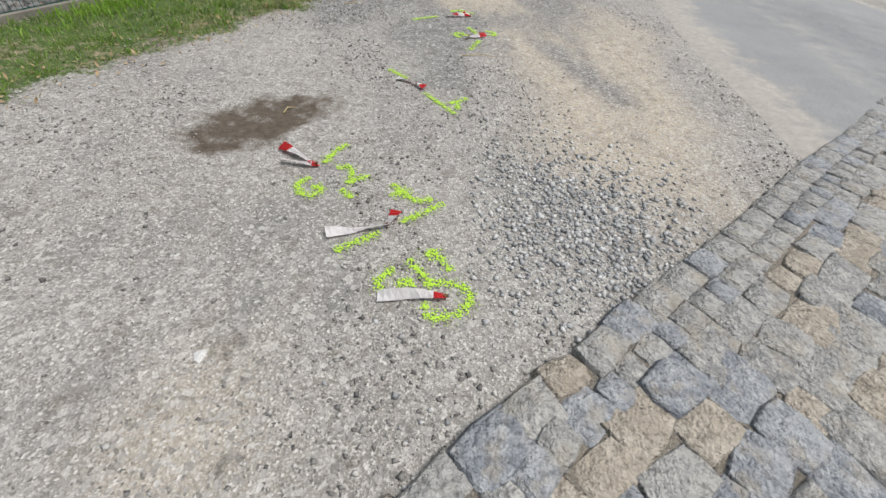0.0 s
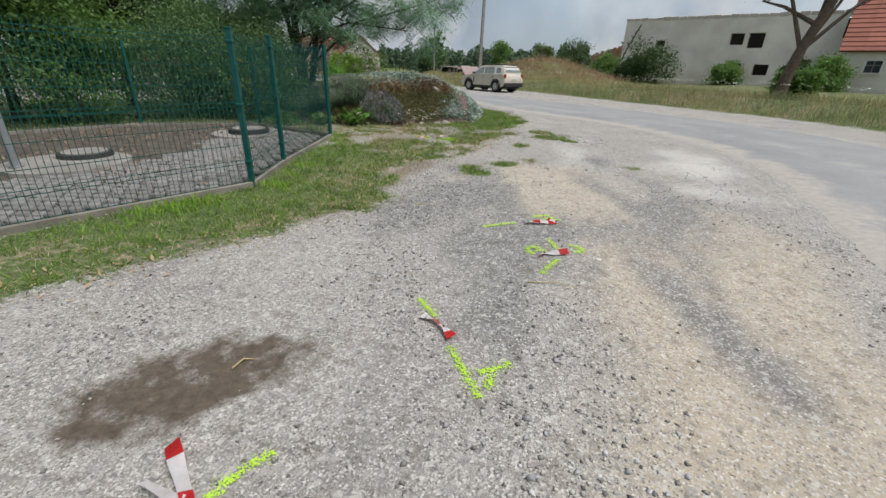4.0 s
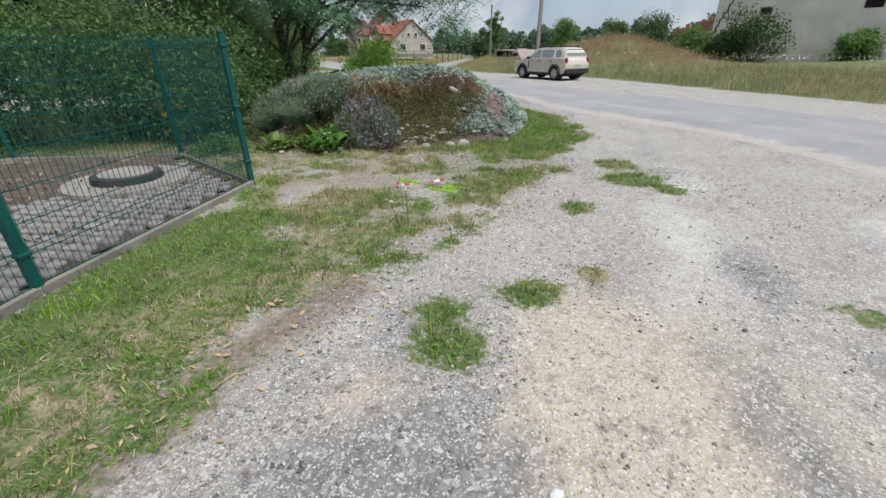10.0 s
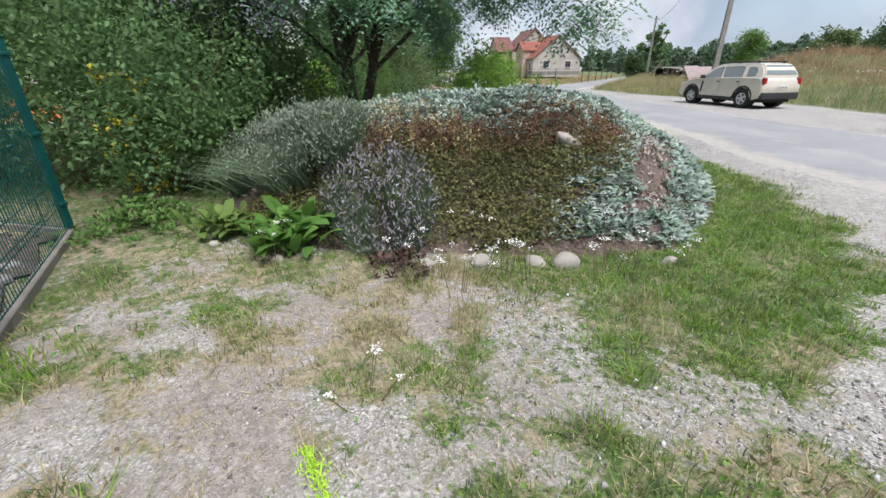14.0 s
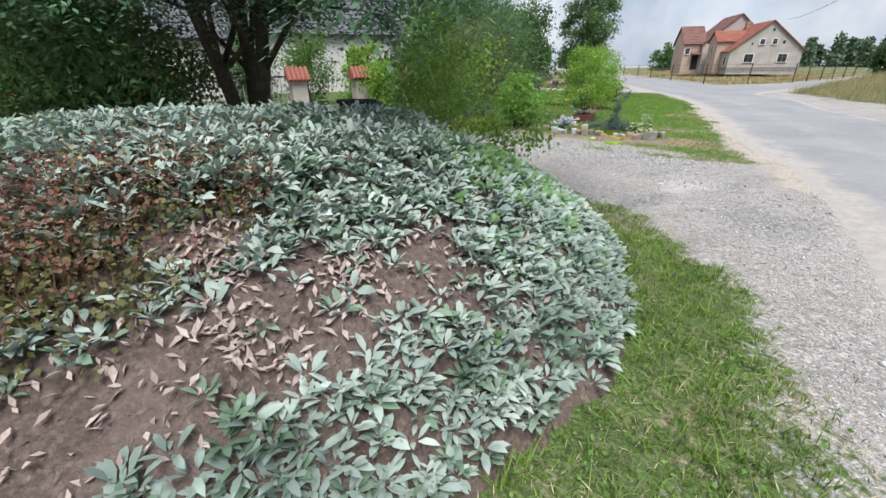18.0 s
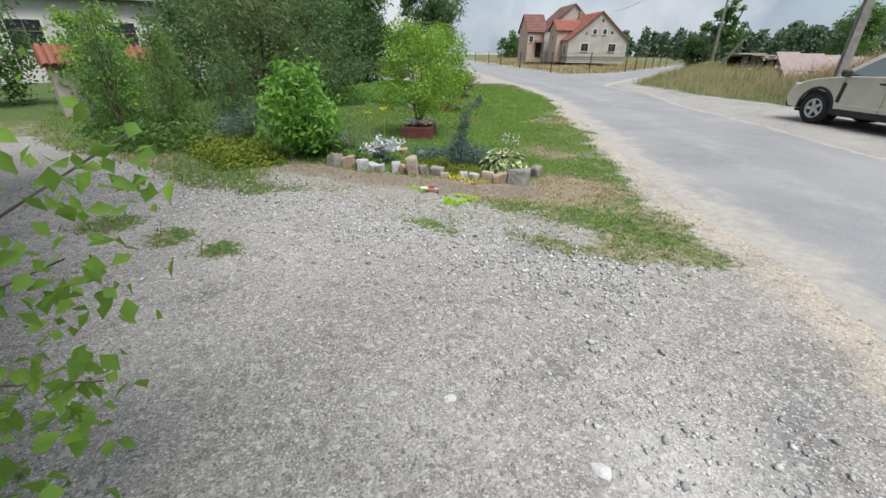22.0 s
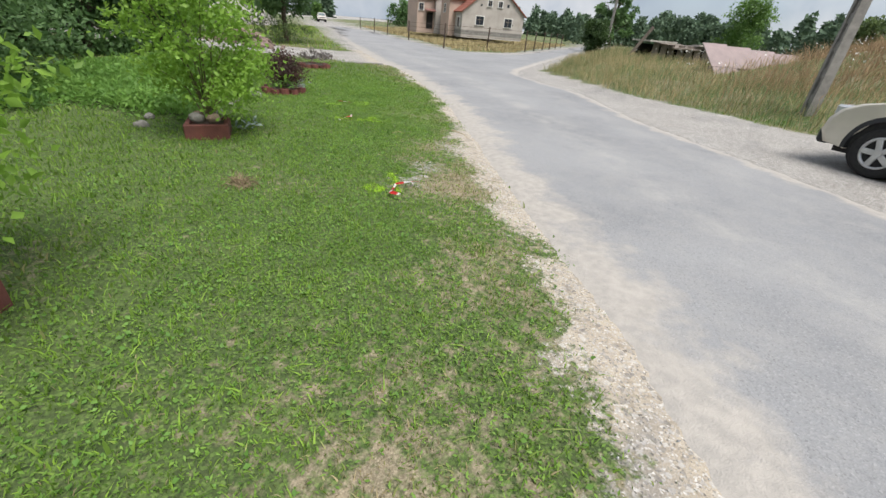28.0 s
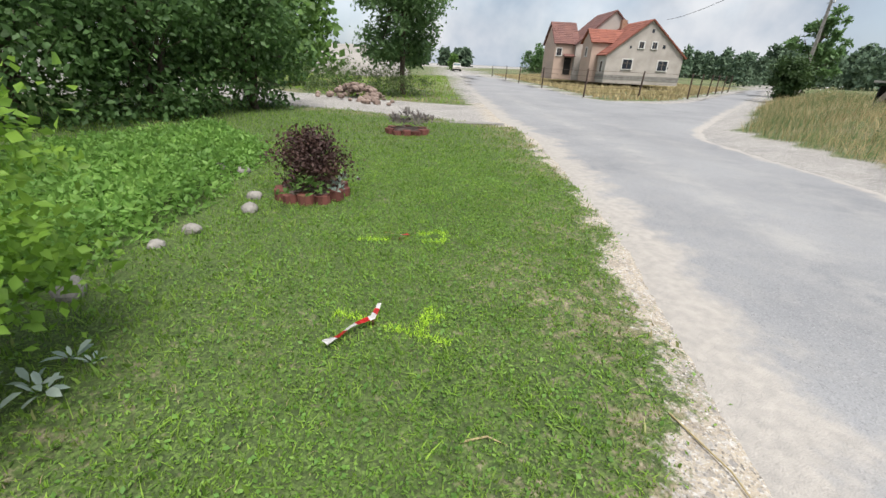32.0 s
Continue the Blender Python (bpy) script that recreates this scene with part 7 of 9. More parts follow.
# poles and wires
def power_pole(x, y, h, r_, label, lean=0.0, turn=0.0):
    """A tapered square concrete mast with a row of slots down its face."""
    ob = thing("power_pole", pose(x, y, gh(x, y) - 0.3, 0, 0, turn), label, "utility pole")
    bm = bmesh.new()
    side_ = r_ * 1.5
    n_ = int(h / 0.55)
    at_ = lambda z: (lean * z / h, 1 - 0.38 * z / h)
    for sy in (-1, 1):
        for i in range(n_):
            z0, z1 = h * i / n_, h * (i + 1) / n_
            (x0, k0), (x1, k1) = at_(z0), at_(z1)
            vs = []
            for z, xx, k in ((z0, x0, k0), (z1, x1, k1)):
                for dx, dy in ((-1, -1), (1, -1), (1, 1), (-1, 1)):
                    vs.append(bm.verts.new((xx + dx * side_ * 0.5 * k, sy * side_ * 0.36 * k + dy * side_ * 0.16 * k, z)))
            for a in range(4):
                b = (a + 1) % 4
                bm.faces.new((vs[a], vs[b], vs[b + 4], vs[a + 4]))
    part("shaft", bm, M_POLE, ob)
    bm = bmesh.new()
    for i in range(n_):
        z0 = h * i / n_
        xx, k = at_(z0)
        box(bm, (side_ * 0.8 * k, side_ * 0.44 * k, 0.2), (xx, 0, z0 + 0.1))
    part("web", bm, M_POLE, ob, "cross webs between the slots")["kind"] = "stuff"
    for z in (h - 0.25, h - 0.75):
        arm = part("insulator_arm", box(bmesh.new(), (0.5, 0.05, 0.05), (lean, 0, z), 0.005), M_POLE, ob)
        part("insulator", cyl(bmesh.new(), 0.05, (lean + 0.22, 0, z + 0.02), (lean + 0.22, 0, z + 0.16), 0.035, 8), M_WINFRAME, arm)
    return ob


power_pole(-10.35, 37.2, 9.6, 0.16, "weathered grey concrete utility pole with slots", 0.1, 35)
power_pole(-28.2, 70.7, 7.7, 0.16, "distant grey utility pole beside the side road")
for (a_, b_, sag) in (((-10.3, 37.2, 9.3), (-28.1, 70.7, 7.1), 1.1), ((-10.3, 37.2, 8.8), (-38.0, 66.0, 5.8), 1.3)):
    cu = bpy.data.curves.new("overhead_wire", "CURVE")
    cu.dimensions, cu.bevel_depth = "3D", 0.014
    sp = cu.splines.new("POLY")
    sp.points.add(16)
    for k in range(17):
        t = k / 16
        sp.points[k].co = (*[a_[j] + (b_[j] - a_[j]) * t for j in range(2)], a_[2] + (b_[2] - a_[2]) * t - sag * 4 * t * (1 - t), 1)
    cu.materials.append(M_CABLE)
    tagged(new("overhead_wire", cu), "thin dark overhead wire between poles", "wire", "overhead wires")

# dark-roofed house behind the garden
modern = thing("white_house", pose(-34.2, 13.0, 0.0, 0, 0, 0), "white house with a dark tiled roof and gable", "house")
bm = bmesh.new()
gable_house(modern, -9, 0, 0, 12.5, 0, 3.9, 8.6, M_WHITEWALL, M_TILE_DARK, 16, 0.4)
gable_house(modern, -4, 1.6, 9.4, 12.6, 0, 3.6, 6.0, M_WHITEWALL, M_TILE_DARK, 9, 0.35, "x")
window_at(modern, 1.604, 11.0, 2.2, 0.9, 1.2, True, (1, 0))
window_at(modern, 1.604, 11.0, 4.4, 0.5, 0.6, True, (1, 0))
window_at(modern, 0.004, 3.0, 2.0, 1.2, 1.2, True, (1, 0))
window_at(modern, 0.004, 6.5, 2.0, 1.2, 1.2, True, (1, 0))
ob = part("solar_panel", box(bmesh.new(), (2.6, 1.5, 0.06), (0, 0, 0), 0.01), M_PANE, modern)
ob.matrix_local = pose(-0.75, 2.2, 4.95, 0, 46, 0)

orange = thing("orange_house", pose(-29.5, -3.5, 0.0, 0, 0, 8), "orange rendered house with a maroon roof", "house")
gable_house(orange, 0, 8.5, 0, 10.2, 0, 2.85, 6.4, M_ORANGE, M_MAROON, 12, 0.6)
window_at(orange, 8.505, 7.0, 1.6, 1.0, 1.2, True, (1, 0))
panel_house = thing("neighbour_house", pose(-36.0, 7.0, 0.0, 0, 0, 0), "pale house with a grey roof and solar panels", "house")
gable_house(panel_house, 0, 8, 0, 5.0, 0, 3.2, 7.0, M_WHITEWALL, M_TILE_DARK, 12, 0.4)

# gate pillars with red tile caps, railing and bin
for i, (x, y) in enumerate([(-18.6, 15.25), (-20.3, 17.6), (-20.4, 19.2), (-19.6, 11.2)]):
    g_ = thing("gate_pillar", pose(x, y, 0, 0, 0, 10), "rendered gate pillar with a red tiled cap", "pillar", "gate pillars")
    part("shaft", box(bmesh.new(), (0.62, 0.5, 1.12), (0, 0, 0.56), 0.01), M_RENDER_GREY, g_)
    bm = bmesh.new()
    prism(bm, [(-0.42, 1.12), (0.42, 1.12), (0.05, 1.52), (-0.05, 1.52)], -0.36, 0.36)
    cap = part("cap", bm, M_TILE_RED, g_, "red tiled cap")
    for k in range(5):
        part("tile", cyl(bmesh.new(), 0.07, (0.43, -0.29 + k * 0.145, 1.13), (0.04, -0.29 + k * 0.145, 1.54), 0.06, 8), M_TILE_RED, cap)
rail = thing("metal_railing", pose(-19.2, 11.4, 0, 0, 0, 80), "dark metal railing between gate pillars", "railing")
part("rail", box(bmesh.new(), (3.6, 0.04, 0.04), (1.9, 0, 1.25)), M_BLACKPLASTIC, rail)
part("rail", box(bmesh.new(), (3.6, 0.04, 0.04), (1.9, 0, 0.25)), M_BLACKPLASTIC, rail)
for k in range(24):
    part("bar", box(bmesh.new(), (0.025, 0.025, 1.2), (0.15 + k * 0.153, 0, 0.75)), M_ZINC, rail)
low = thing("garden_wall", pose(-21.8, 6.5, 0, 0, 0, 80), "low orange garden wall", "wall")
part("wall", box(bmesh.new(), (7.5, 0.25, 1.1), (0, 0, 0.5), 0.01), M_ORANGE, low)
part("coping", box(bmesh.new(), (7.6, 0.35, 0.08), (0, 0, 1.09), 0.01), M_TILE_RED, low)

bin_ = thing("wheelie_bin", pose(-9.45, 15.95, gh(-9.45, 15.95) + 0.02, -7, 0, 70), "dark grey plastic wheelie bin beside the path", "bin")
bm = box(bmesh.new(), (0.56, 0.66, 0.9), (0, 0, 0.5), 0.03)
for v in bm.verts:
    k = 0.8 + 0.2 * (v.co.z / 0.95)
    v.co.x, v.co.y = v.co.x * k, v.co.y * k
part("body", bm, M_BLACKPLASTIC, bin_)
part("lid", box(bmesh.new(), (0.6, 0.72, 0.07), (0, 0.02, 0.985), 0.025), M_BINLID, bin_, "pale-edged lid")
part("handle", cyl(bmesh.new(), 0.018, (-0.22, -0.38, 0.95), (0.22, -0.38, 0.95), seg=8), M_BLACKPLASTIC, bin_)
for s in (-1, 1):
    part("wheel", cyl(bmesh.new(), 0.1, (s * 0.24, -0.28, 0.1), (s * 0.29, -0.28, 0.1), seg=16), M_TYRE, bin_)

slab_ = part("concrete_slab", box(bmesh.new(), (1.5, 0.3, 0.07), (0, 0, 0.0), 0.015), M_CONCRETE)
slab_.matrix_world = pose(-23.3, 34.2, gh(-23.3, 34.2), 0, 0, 58)
tagged(slab_, "pale concrete slab lying at the end of the lawn", "slab")


# heap of dug-out clods and dead stems between the bin and the sapling
M_CLOD = paint("dark_brown_clod", (0.13, 0.10, 0.08), (0.06, 0.048, 0.04), 0.95, 9, bump=0.8, rand=0.5, fine=40)
heap = thing("soil_heap", pose(-9.25, 16.65, gh(-9.25, 16.65), 0, 0, 25), "heap of dark earth clods and dead roots", "heap")
q = random.Random(33)
for k in range(26):
    a_, d_ = k * 2.4, 0.46 * math.sqrt(k / 26)
    s_ = q.uniform(0.10, 0.19)
    clod = part("clod", rock(bmesh.new(), (s_, s_ * 0.8, s_ * 0.65), 500 + k, sub=2, rough=0.35), M_CLOD, heap)
    clod.location = (d_ * 1.2 * math.cos(a_), d_ * 0.8 * math.sin(a_), 0.03 + 0.24 * (1 - (d_ / 0.46) ** 2))
arrays_part("dead_stems", [leaf_arrays(np.random.default_rng(34).normal((0, 0, 0.2), (0.26, 0.2, 0.07), (260, 3)), 0.20, 0.05, 0.4, 35)], M_STRAW, heap, "bleached dead stems")["kind"] = "stuff"


# ---- trees, hedges and far woods ----
r = random.Random(11)


def blobs_of(seed, k, rad, z0, z1, size, flat=0.8):
    q = random.Random(seed)
    out = []
    for i in range(k):
        t = (i + 0.5) / k
        a = i * 2.4 + seed
        d = rad * math.sqrt(q.random()) * (1 - 0.45 * abs(2 * t - 0.9))
        s = size * q.uniform(0.75, 1.25)
        out.append((d * math.cos(a), d * math.sin(a), z0 + (z1 - z0) * t, s, s, s * flat))
    return out


# the large locust tree behind the mound, with drooping boughs
bl = blobs_of(3, 22, 3.6, 2.7, 7.2, 1.05, 0.6) + [(3.3, 1.3, 2.5, 1.1, 0.9, 0.55), (2.2, -0.8, 2.6, 1.0, 0.9, 0.5), (-1.5, -1.6, 2.7, 1.1, 1.0, 0.6), (4.0, 3.0, 4.2, 1.1, 1.0, 0.8), (0.9, 0.4, 2.5, 0.9, 0.8, 0.45), (1.6, 2.2, 3.0, 0.9, 0.8, 0.45), (2.4, 0.6, 3.4, 1.1, 1.0, 0.6), (3.2, 2.1, 3.3, 1.0, 1.0, 0.6), (1.0, -0.6, 3.5, 1.1, 1.0, 0.7), (0.5, 0.8, 2.25, 0.7, 0.6, 0.32), (0.3, 1.5, 2.25, 0.6, 0.55, 0.3), (0.2, 2.0, 2.4, 0.5, 0.5, 0.28)]
tree("locust_tree", (-9.8, 14.4, gh(-9.8, 14.4)), 3.6, 0.12, bl, 19000, 0.32, M_LEAF_LOCUST, "large dark green locust tree with forked trunk", 3, forks=3, per=60, spread=0.30, pinnate=True)
# trees and hedge behind the fenced yard
for i, (x, y, h, rad, mat, lab) in enumerate([(-12.6, 7.4, 6.2, 2.2, M_LEAF_MID, "mid-green broadleaf tree behind the yard hedge"), (-13.6, 6.4, 6.0, 1.7, M_LEAF_DARK, "dark broadleaf tree behind the yard hedge"),
                                              (-13.4, 10.6, 6.8, 1.9, M_LEAF_OLIVE, "pale weeping birch behind the hedge"),
                                              (-13.5, 0.2, 6.0, 2.3, M_LEAF_MID, "mid-green tree behind the yard")]):
    tree("garden_tree", (x, y, gh(x, y)), h * 0.5, 0.11, blobs_of(20 + i, 15, rad * 0.8, h * 0.3, h * 0.92, rad * 0.52), 17000, 0.18, mat, lab, 20 + i, droop=0.6 if i == 2 else 0.15, per=90, spread=0.28)
for i, (x, y, h, mat) in enumerate([(-8.7, 10.9, 2.0, M_LEAF_DARK), (-10.2, 10.0, 2.3, M_LEAF_DARK), (-11.2, 8.2, 2.3, M_LEAF_MID), (-12.0, 6.1, 2.4, M_LEAF_DARK), (-12.5, 3.9, 1.9, M_LEAF_DARK), (-12.0, 1.6, 1.9, M_LEAF_MID),
                                    (-10.9, -0.6, 2.3, M_LEAF_DARK), (-9.6, 12.3, 1.9, M_LEAF_DARK), (-10.9, 12.4, 2.4, M_LEAF_OLIVE), (-11.6, 11.2, 2.8, M_LEAF_DARK), (-9.2, -2.2, 2.2, M_LEAF_MID)]):
    shrub("hedge_bush", (x, y, gh(x, y)), blobs_of(40 + i, 12, 1.1, 0.3, h - 0.05, 0.78, 0.85), 11500, (0.075, 0.095, 0.085)[i % 3], mat, "dense dark green hedge bush behind the fence", 40 + i, 8, (0.55, 0.4, 0.7)[i % 3], 55, 0.02, 0.30, group="hedge behind the yard")
ob = shrub("flowering_bush", (-8.75, 10.6, gh(-8.75, 10.6)), [(0, 0, 0.5, 0.35, 0.35, 0.4), (0, 0.05, 1.0, 0.3, 0.3, 0.35)], 900, 0.07, M_LEAF_MID, "green bush with bright yellow flowers", 61, 6)
arrays_part("bloom_mass", [leaf_arrays(cloud([(0.1, -0.1, 0.8, 0.35, 0.35, 0.75)], 420, 14, 62, 0.09, 0.6), 0.055, 0.9, 1.0, 63)], M_LEAF_YELLOW, ob, "bright yellow flowers")["kind"] = "stuff"
# garden shrubs beyond the drive
tree("garden_tree", (-18.2, 21.6, gh(-18.2, 21.6)), 1.5, 0.07, blobs_of(70, 12, 1.35, 0.7, 2.75, 0.85, 0.8), 12000, 0.085, M_LEAF_OLIVE, "wide olive-green spreading shrub tree on the lawn", 70, forks=3, per=90, spread=0.3)
tree("garden_tree", (-20.6, 24.0, gh(-20.6, 24.0)), 1.8, 0.07, blobs_of(71, 10, 1.2, 0.8, 3.3, 0.8, 0.85), 9000, 0.10, M_LEAF_DARK, "dark green rounded tree on the lawn", 71, forks=2, per=90, spread=0.3)
for i, (x, y, h, rad, mat) in enumerate([(-25.8, 24.6, 5.0, 1.9, M_LEAF_DARK), (-26.6, 27.0, 5.4, 1.9, M_LEAF_DARK), (-27.9, 29.4, 4.6, 1.6, M_LEAF_DARK), (-24.6, 22.0, 4.6, 1.8, M_LEAF_MID), (-29.5, 26.0, 5.5, 2.0, M_LEAF_DARK)]):
    tree("hazel_tree", (x, y, gh(x, y)), h * 0.35, 0.1, blobs_of(80 + i, 14, rad * 0.85, 0.5, h * 0.92, rad * 0.52, 0.9), 11000, 0.15, M_LEAF_HAZEL if mat is M_LEAF_DARK else mat, "dense dark green hazel growing to the ground", 80 + i, forks=3, droop=0.3, aspect=0.7, per=70, spread=0.3, group="hazels beside the lawn")
for i, (x, y, h, rad, mat) in enumerate([(-22.5, 13.6, 2.6, 1.1, M_LEAF_DARK), (-23.4, 15.8, 3.2, 1.2, M_LEAF_MID), (-23.0, 18.2, 2.6, 1.1, M_LEAF_BRIGHT), (-22.6, 20.6, 3.4, 1.2, M_LEAF_DARK), (-23.6, 22.6, 3.0, 1.2, M_LEAF_OLIVE), (-19.5, 18.4, 1.8, 0.8, M_LEAF_BRIGHT)]):
    shrub("garden_shrub", (x, y, gh(x, y)), blobs_of(140 + i, 8, rad * 0.8, 0.4, h - 0.4, rad * 0.6, 0.9), 4500, 0.13, mat, "leafy garden shrub before the white house", 140 + i, 8, 0.55, 50, 0.02, 0.3, group="shrubs before the white house")
# tree by the road and its undergrowth
tree("roadside_tree", (-32.4, 36.8, gh(-32.4, 36.8)), 5.5, 0.13, blobs_of(90, 16, 1.75, 1.6, 7.6, 0.9, 0.85), 16000, 0.21, M_LEAF_DARK, "slender dark green tree beside the road", 90, per=90, spread=0.3)
shrub("undergrowth", (-32.3, 36.4, gh(-32.3, 36.4)), blobs_of(91, 7, 1.3, 0.2, 0.9, 0.6), 2600, 0.10, M_LEAF_OLIVE, "rank green weeds round the tree's foot", 91, 8)
shrub("undergrowth", (-35.5, 35.0, gh(-35.5, 35.0)), blobs_of(92, 8, 2.2, 0.2, 0.9, 0.7), 2600, 0.12, M_LEAF_OLIVE, "rank green weeds behind the rubble", 92, 8)
# pine across the road
pine = tree("pine_tree", (7.6, 26.9, gh(7.6, 26.9)), 5.2, 0.27, [(-0.6, 0.3, 5.0, 1.3, 1.1, 0.5), (-2.4, 0.2, 4.55, 1.0, 0.9, 0.4), (1.6, 0.4, 5.2, 1.3, 1.0, 0.5), (0.8, 0, 6.3, 1.6, 1.4, 0.6), (-1.2, 0, 5.9, 1.3, 1.2, 0.5), (2.6, 0.2, 4.6, 1.0, 0.9, 0.4), (0.2, 0, 7.4, 1.5, 1.4, 0.7), (-1.6, 0.8, 4.2, 0.7, 0.7, 0.3)],
            9000, 0.16, M_LEAF_DARK, "tall leaning pine with a bare grey trunk", 95, lean=(1.3, -0.2), aspect=0.14, per=120, spread=0.28, droop=-0.2)
# bushes on the far bank
M_BUSH = leafmat("bank_bush_leaf", (0.04, 0.08, 0.025), (0.08, 0.135, 0.04), 0.6, 0.15)
for i, (x, y, h, rad, mat) in enumerate([(-4.8, 56.0, 3.4, 2.2, M_LEAF_DARK), (-1.0, 52.8, 2.1, 1.4, M_LEAF_MID), (3.1, 49.2, 2.9, 2.3, M_LEAF_DARK), (1.4, 51.0, 1.8, 1.5, M_LEAF_DARK), (9.6, 49.4, 1.5, 1.3, M_LEAF_MID), (13.6, 45.6, 1.7, 1.3, M_LEAF_DARK), (15.0, 43.8, 2.1, 1.2, M_LEAF_MID),
                                         (8.4, 27.8, 1.0, 0.9, M_LEAF_MID), (-7.0, 50.0, 2.0, 1.0, M_LEAF_OLIVE), (-26.0, 62, 2.2, 1.2, M_LEAF_DARK), (-16.0, 66.0, 4.0, 1.9, M_LEAF_MID), (-9.0, 58, 3.0, 1.0, M_LEAF_OLIVE)]):
    shrub("bank_bush", (x, y, gh(x, y)), blobs_of(100 + i, 7, rad * 0.7, 0.4, h, rad * 0.55, 0.85), 6500, 0.21, M_BUSH if mat is M_LEAF_DARK else mat, "rounded green bush in the rough grass across the road", 100 + i, 7, per=60, spread=0.3, group="bushes on the far bank")


def woods(name, pts, h, n, size, mat, label, seed, depth=14):
    """A far belt of trees: many tall leaf masses with trunks hidden in them."""
    q = np.random.default_rng(seed)
    seg = np.array(pts, float)
    t = q.random(n // 300) * (len(seg) - 1)
    i = t.astype(int)
    base = seg[i] + (seg[np.minimum(i + 1, len(seg) - 1)] - seg[i]) * (t - i)[:, None]
    base += q.normal(0, depth * 0.35, base.shape)
    hh = h * q.uniform(0.6, 1.15, len(base))
    pick = q.integers(0, len(base), n)
    z = q.random(n) ** 0.75
    wid = (1 - z * 0.85) * hh[pick] * 0.30 + 0.4
    a, d = q.uniform(0, TAU, n), np.sqrt(q.random(n))
    lump = 1 + 0.35 * np.sin(z * 23 + pick * 1.7) * np.sin(a * 3 + pick)
    c = np.c_[base[pick, 0] + np.cos(a) * d * wid * lump, base[pick, 1] + np.sin(a) * d * wid * lump, z * hh[pick] + 0.3]
    tagged(arrays_part(name, [leaf_arrays(c, size, 0.7, 0.3, seed)], mat), label, "woods", kind="stuff")


# distance haze is put into this leaf green: paler and bluer
M_WOODS = leafmat("distant_woods", (0.10, 0.16, 0.10), (0.15, 0.215, 0.13), 0.8, 0.15)
woods("distant_woods", [(-95, 165), (-60, 150), (-38, 142), (-15, 140), (25, 132), (70, 115)], 7.0, 36000, 0.95, M_WOODS, "belt of dark green woods on the horizon", 120)
woods("distant_woods", [(-47, 112), (-30, 108), (-12, 104), (10, 100), (45, 90)], 4.6, 26000, 0.62, M_WOODS, "belt of mixed green trees beyond the ruin", 121, 9)
woods("distant_woods", [(-86, 97), (-82, 101), (-74, 108)], 5.0, 9000, 0.55, M_LEAF_DARK, "dark clump of trees beside the farmhouse", 122, 3)
woods("distant_woods", [(-300, 120), (-240, 190), (-160, 260), (-100, 300), (0, 300)], 9, 9000, 3.5, M_WOODS, "low line of far woods", 123, 30)
woods("distant_woods", [(-95, 86), (-110, 72)], 4.0, 2400, 0.7, M_LEAF_MID, "far roadside bushes along the straight road", 124, 3)
woods("distant_woods", [(-45, -30), (-20, -45), (20, -45), (45, -20), (50, 20), (45, 50)], 9, 12000, 1.0, M_WOODS, "trees round the village edge", 125, 8)
woods("distant_woods", [(-45, 5), (-40, 14), (-44, 26), (-40, 36)], 5.5, 9000, 0.5, M_LEAF_MID, "garden trees behind the houses", 126, 5)
tree("lone_tree", (-28.6, 72.5, 0.5), 3.6, 0.16, blobs_of(130, 10, 1.6, 1.6, 5.8, 0.95, 0.7), 3600, 0.4, M_LEAF_DARK, "lone dark tree beside the distant pole", 130)

# low rubble, sand heap and a post by the side track
M_RUBBLE = paint("rubble", (0.32, 0.26, 0.22), (0.24, 0.17, 0.14), 0.95, 6, rand=0.6, bump=0.4)
heap = thing("rubble_pile", pose(-31.3, 34.0, 0), "pile of broken bricks and stones beside the track", "rubble")
q = random.Random(9)
for i in range(70):
    x, y = q.gauss(0, 0.9), q.gauss(0, 0.6)
    s = q.uniform(0.1, 0.26)
    b_ = part("rubble_stone", rock(bmesh.new(), (s, s * 0.8, s * 0.6), i, sub=1), M_RUBBLE, heap)
    b_.location = (x, y, max(0.05, 0.5 - 0.35 * (x * x + y * y)) + q.uniform(-.05, .05) if x * x + y * y < 1.6 else 0.06)
bm = bmesh.new()
bmesh.ops.create_uvsphere(bm, u_segments=32, v_segments=12, radius=1, matrix=Matrix.Translation((-66, 46, -0.5)) @ Matrix.Diagonal((13, 7, 3.4, 1)))
for v in bm.verts:
    v.co += Vector((0, 0, 0.5 * noise.noise(v.co * 0.25)))
tagged(part("spoil_heap", bm, paint("grey_spoil_heap", (0.33, 0.31, 0.28), (0.25, 0.235, 0.21), 0.95, 0.8, bump=0.4), smooth=True), "wide low heap of grey sand beyond the track", "heap")
hut = thing("raised_hide", pose(-78, 54, 0), "small dark raised wooden hide in the field", "hut")
part("cabin", box(bmesh.new(), (1.6, 1.6, 2.0), (0, 0, 2.4), 0.02), M_OLDWOOD, hut)
for sx, sy in ((-1, -1), (1, -1), (1, 1), (-1, 1)):
    part("leg", box(bmesh.new(), (0.15, 0.15, 1.6), (sx * 0.7, sy * 0.7, 0.7)), M_OLDWOOD, hut)
far_car = copy_thing(car, pose(-93, 82.2, 0.03, 0, 0, -33))
tagged(far_car, "small pale car far along the road", "car")


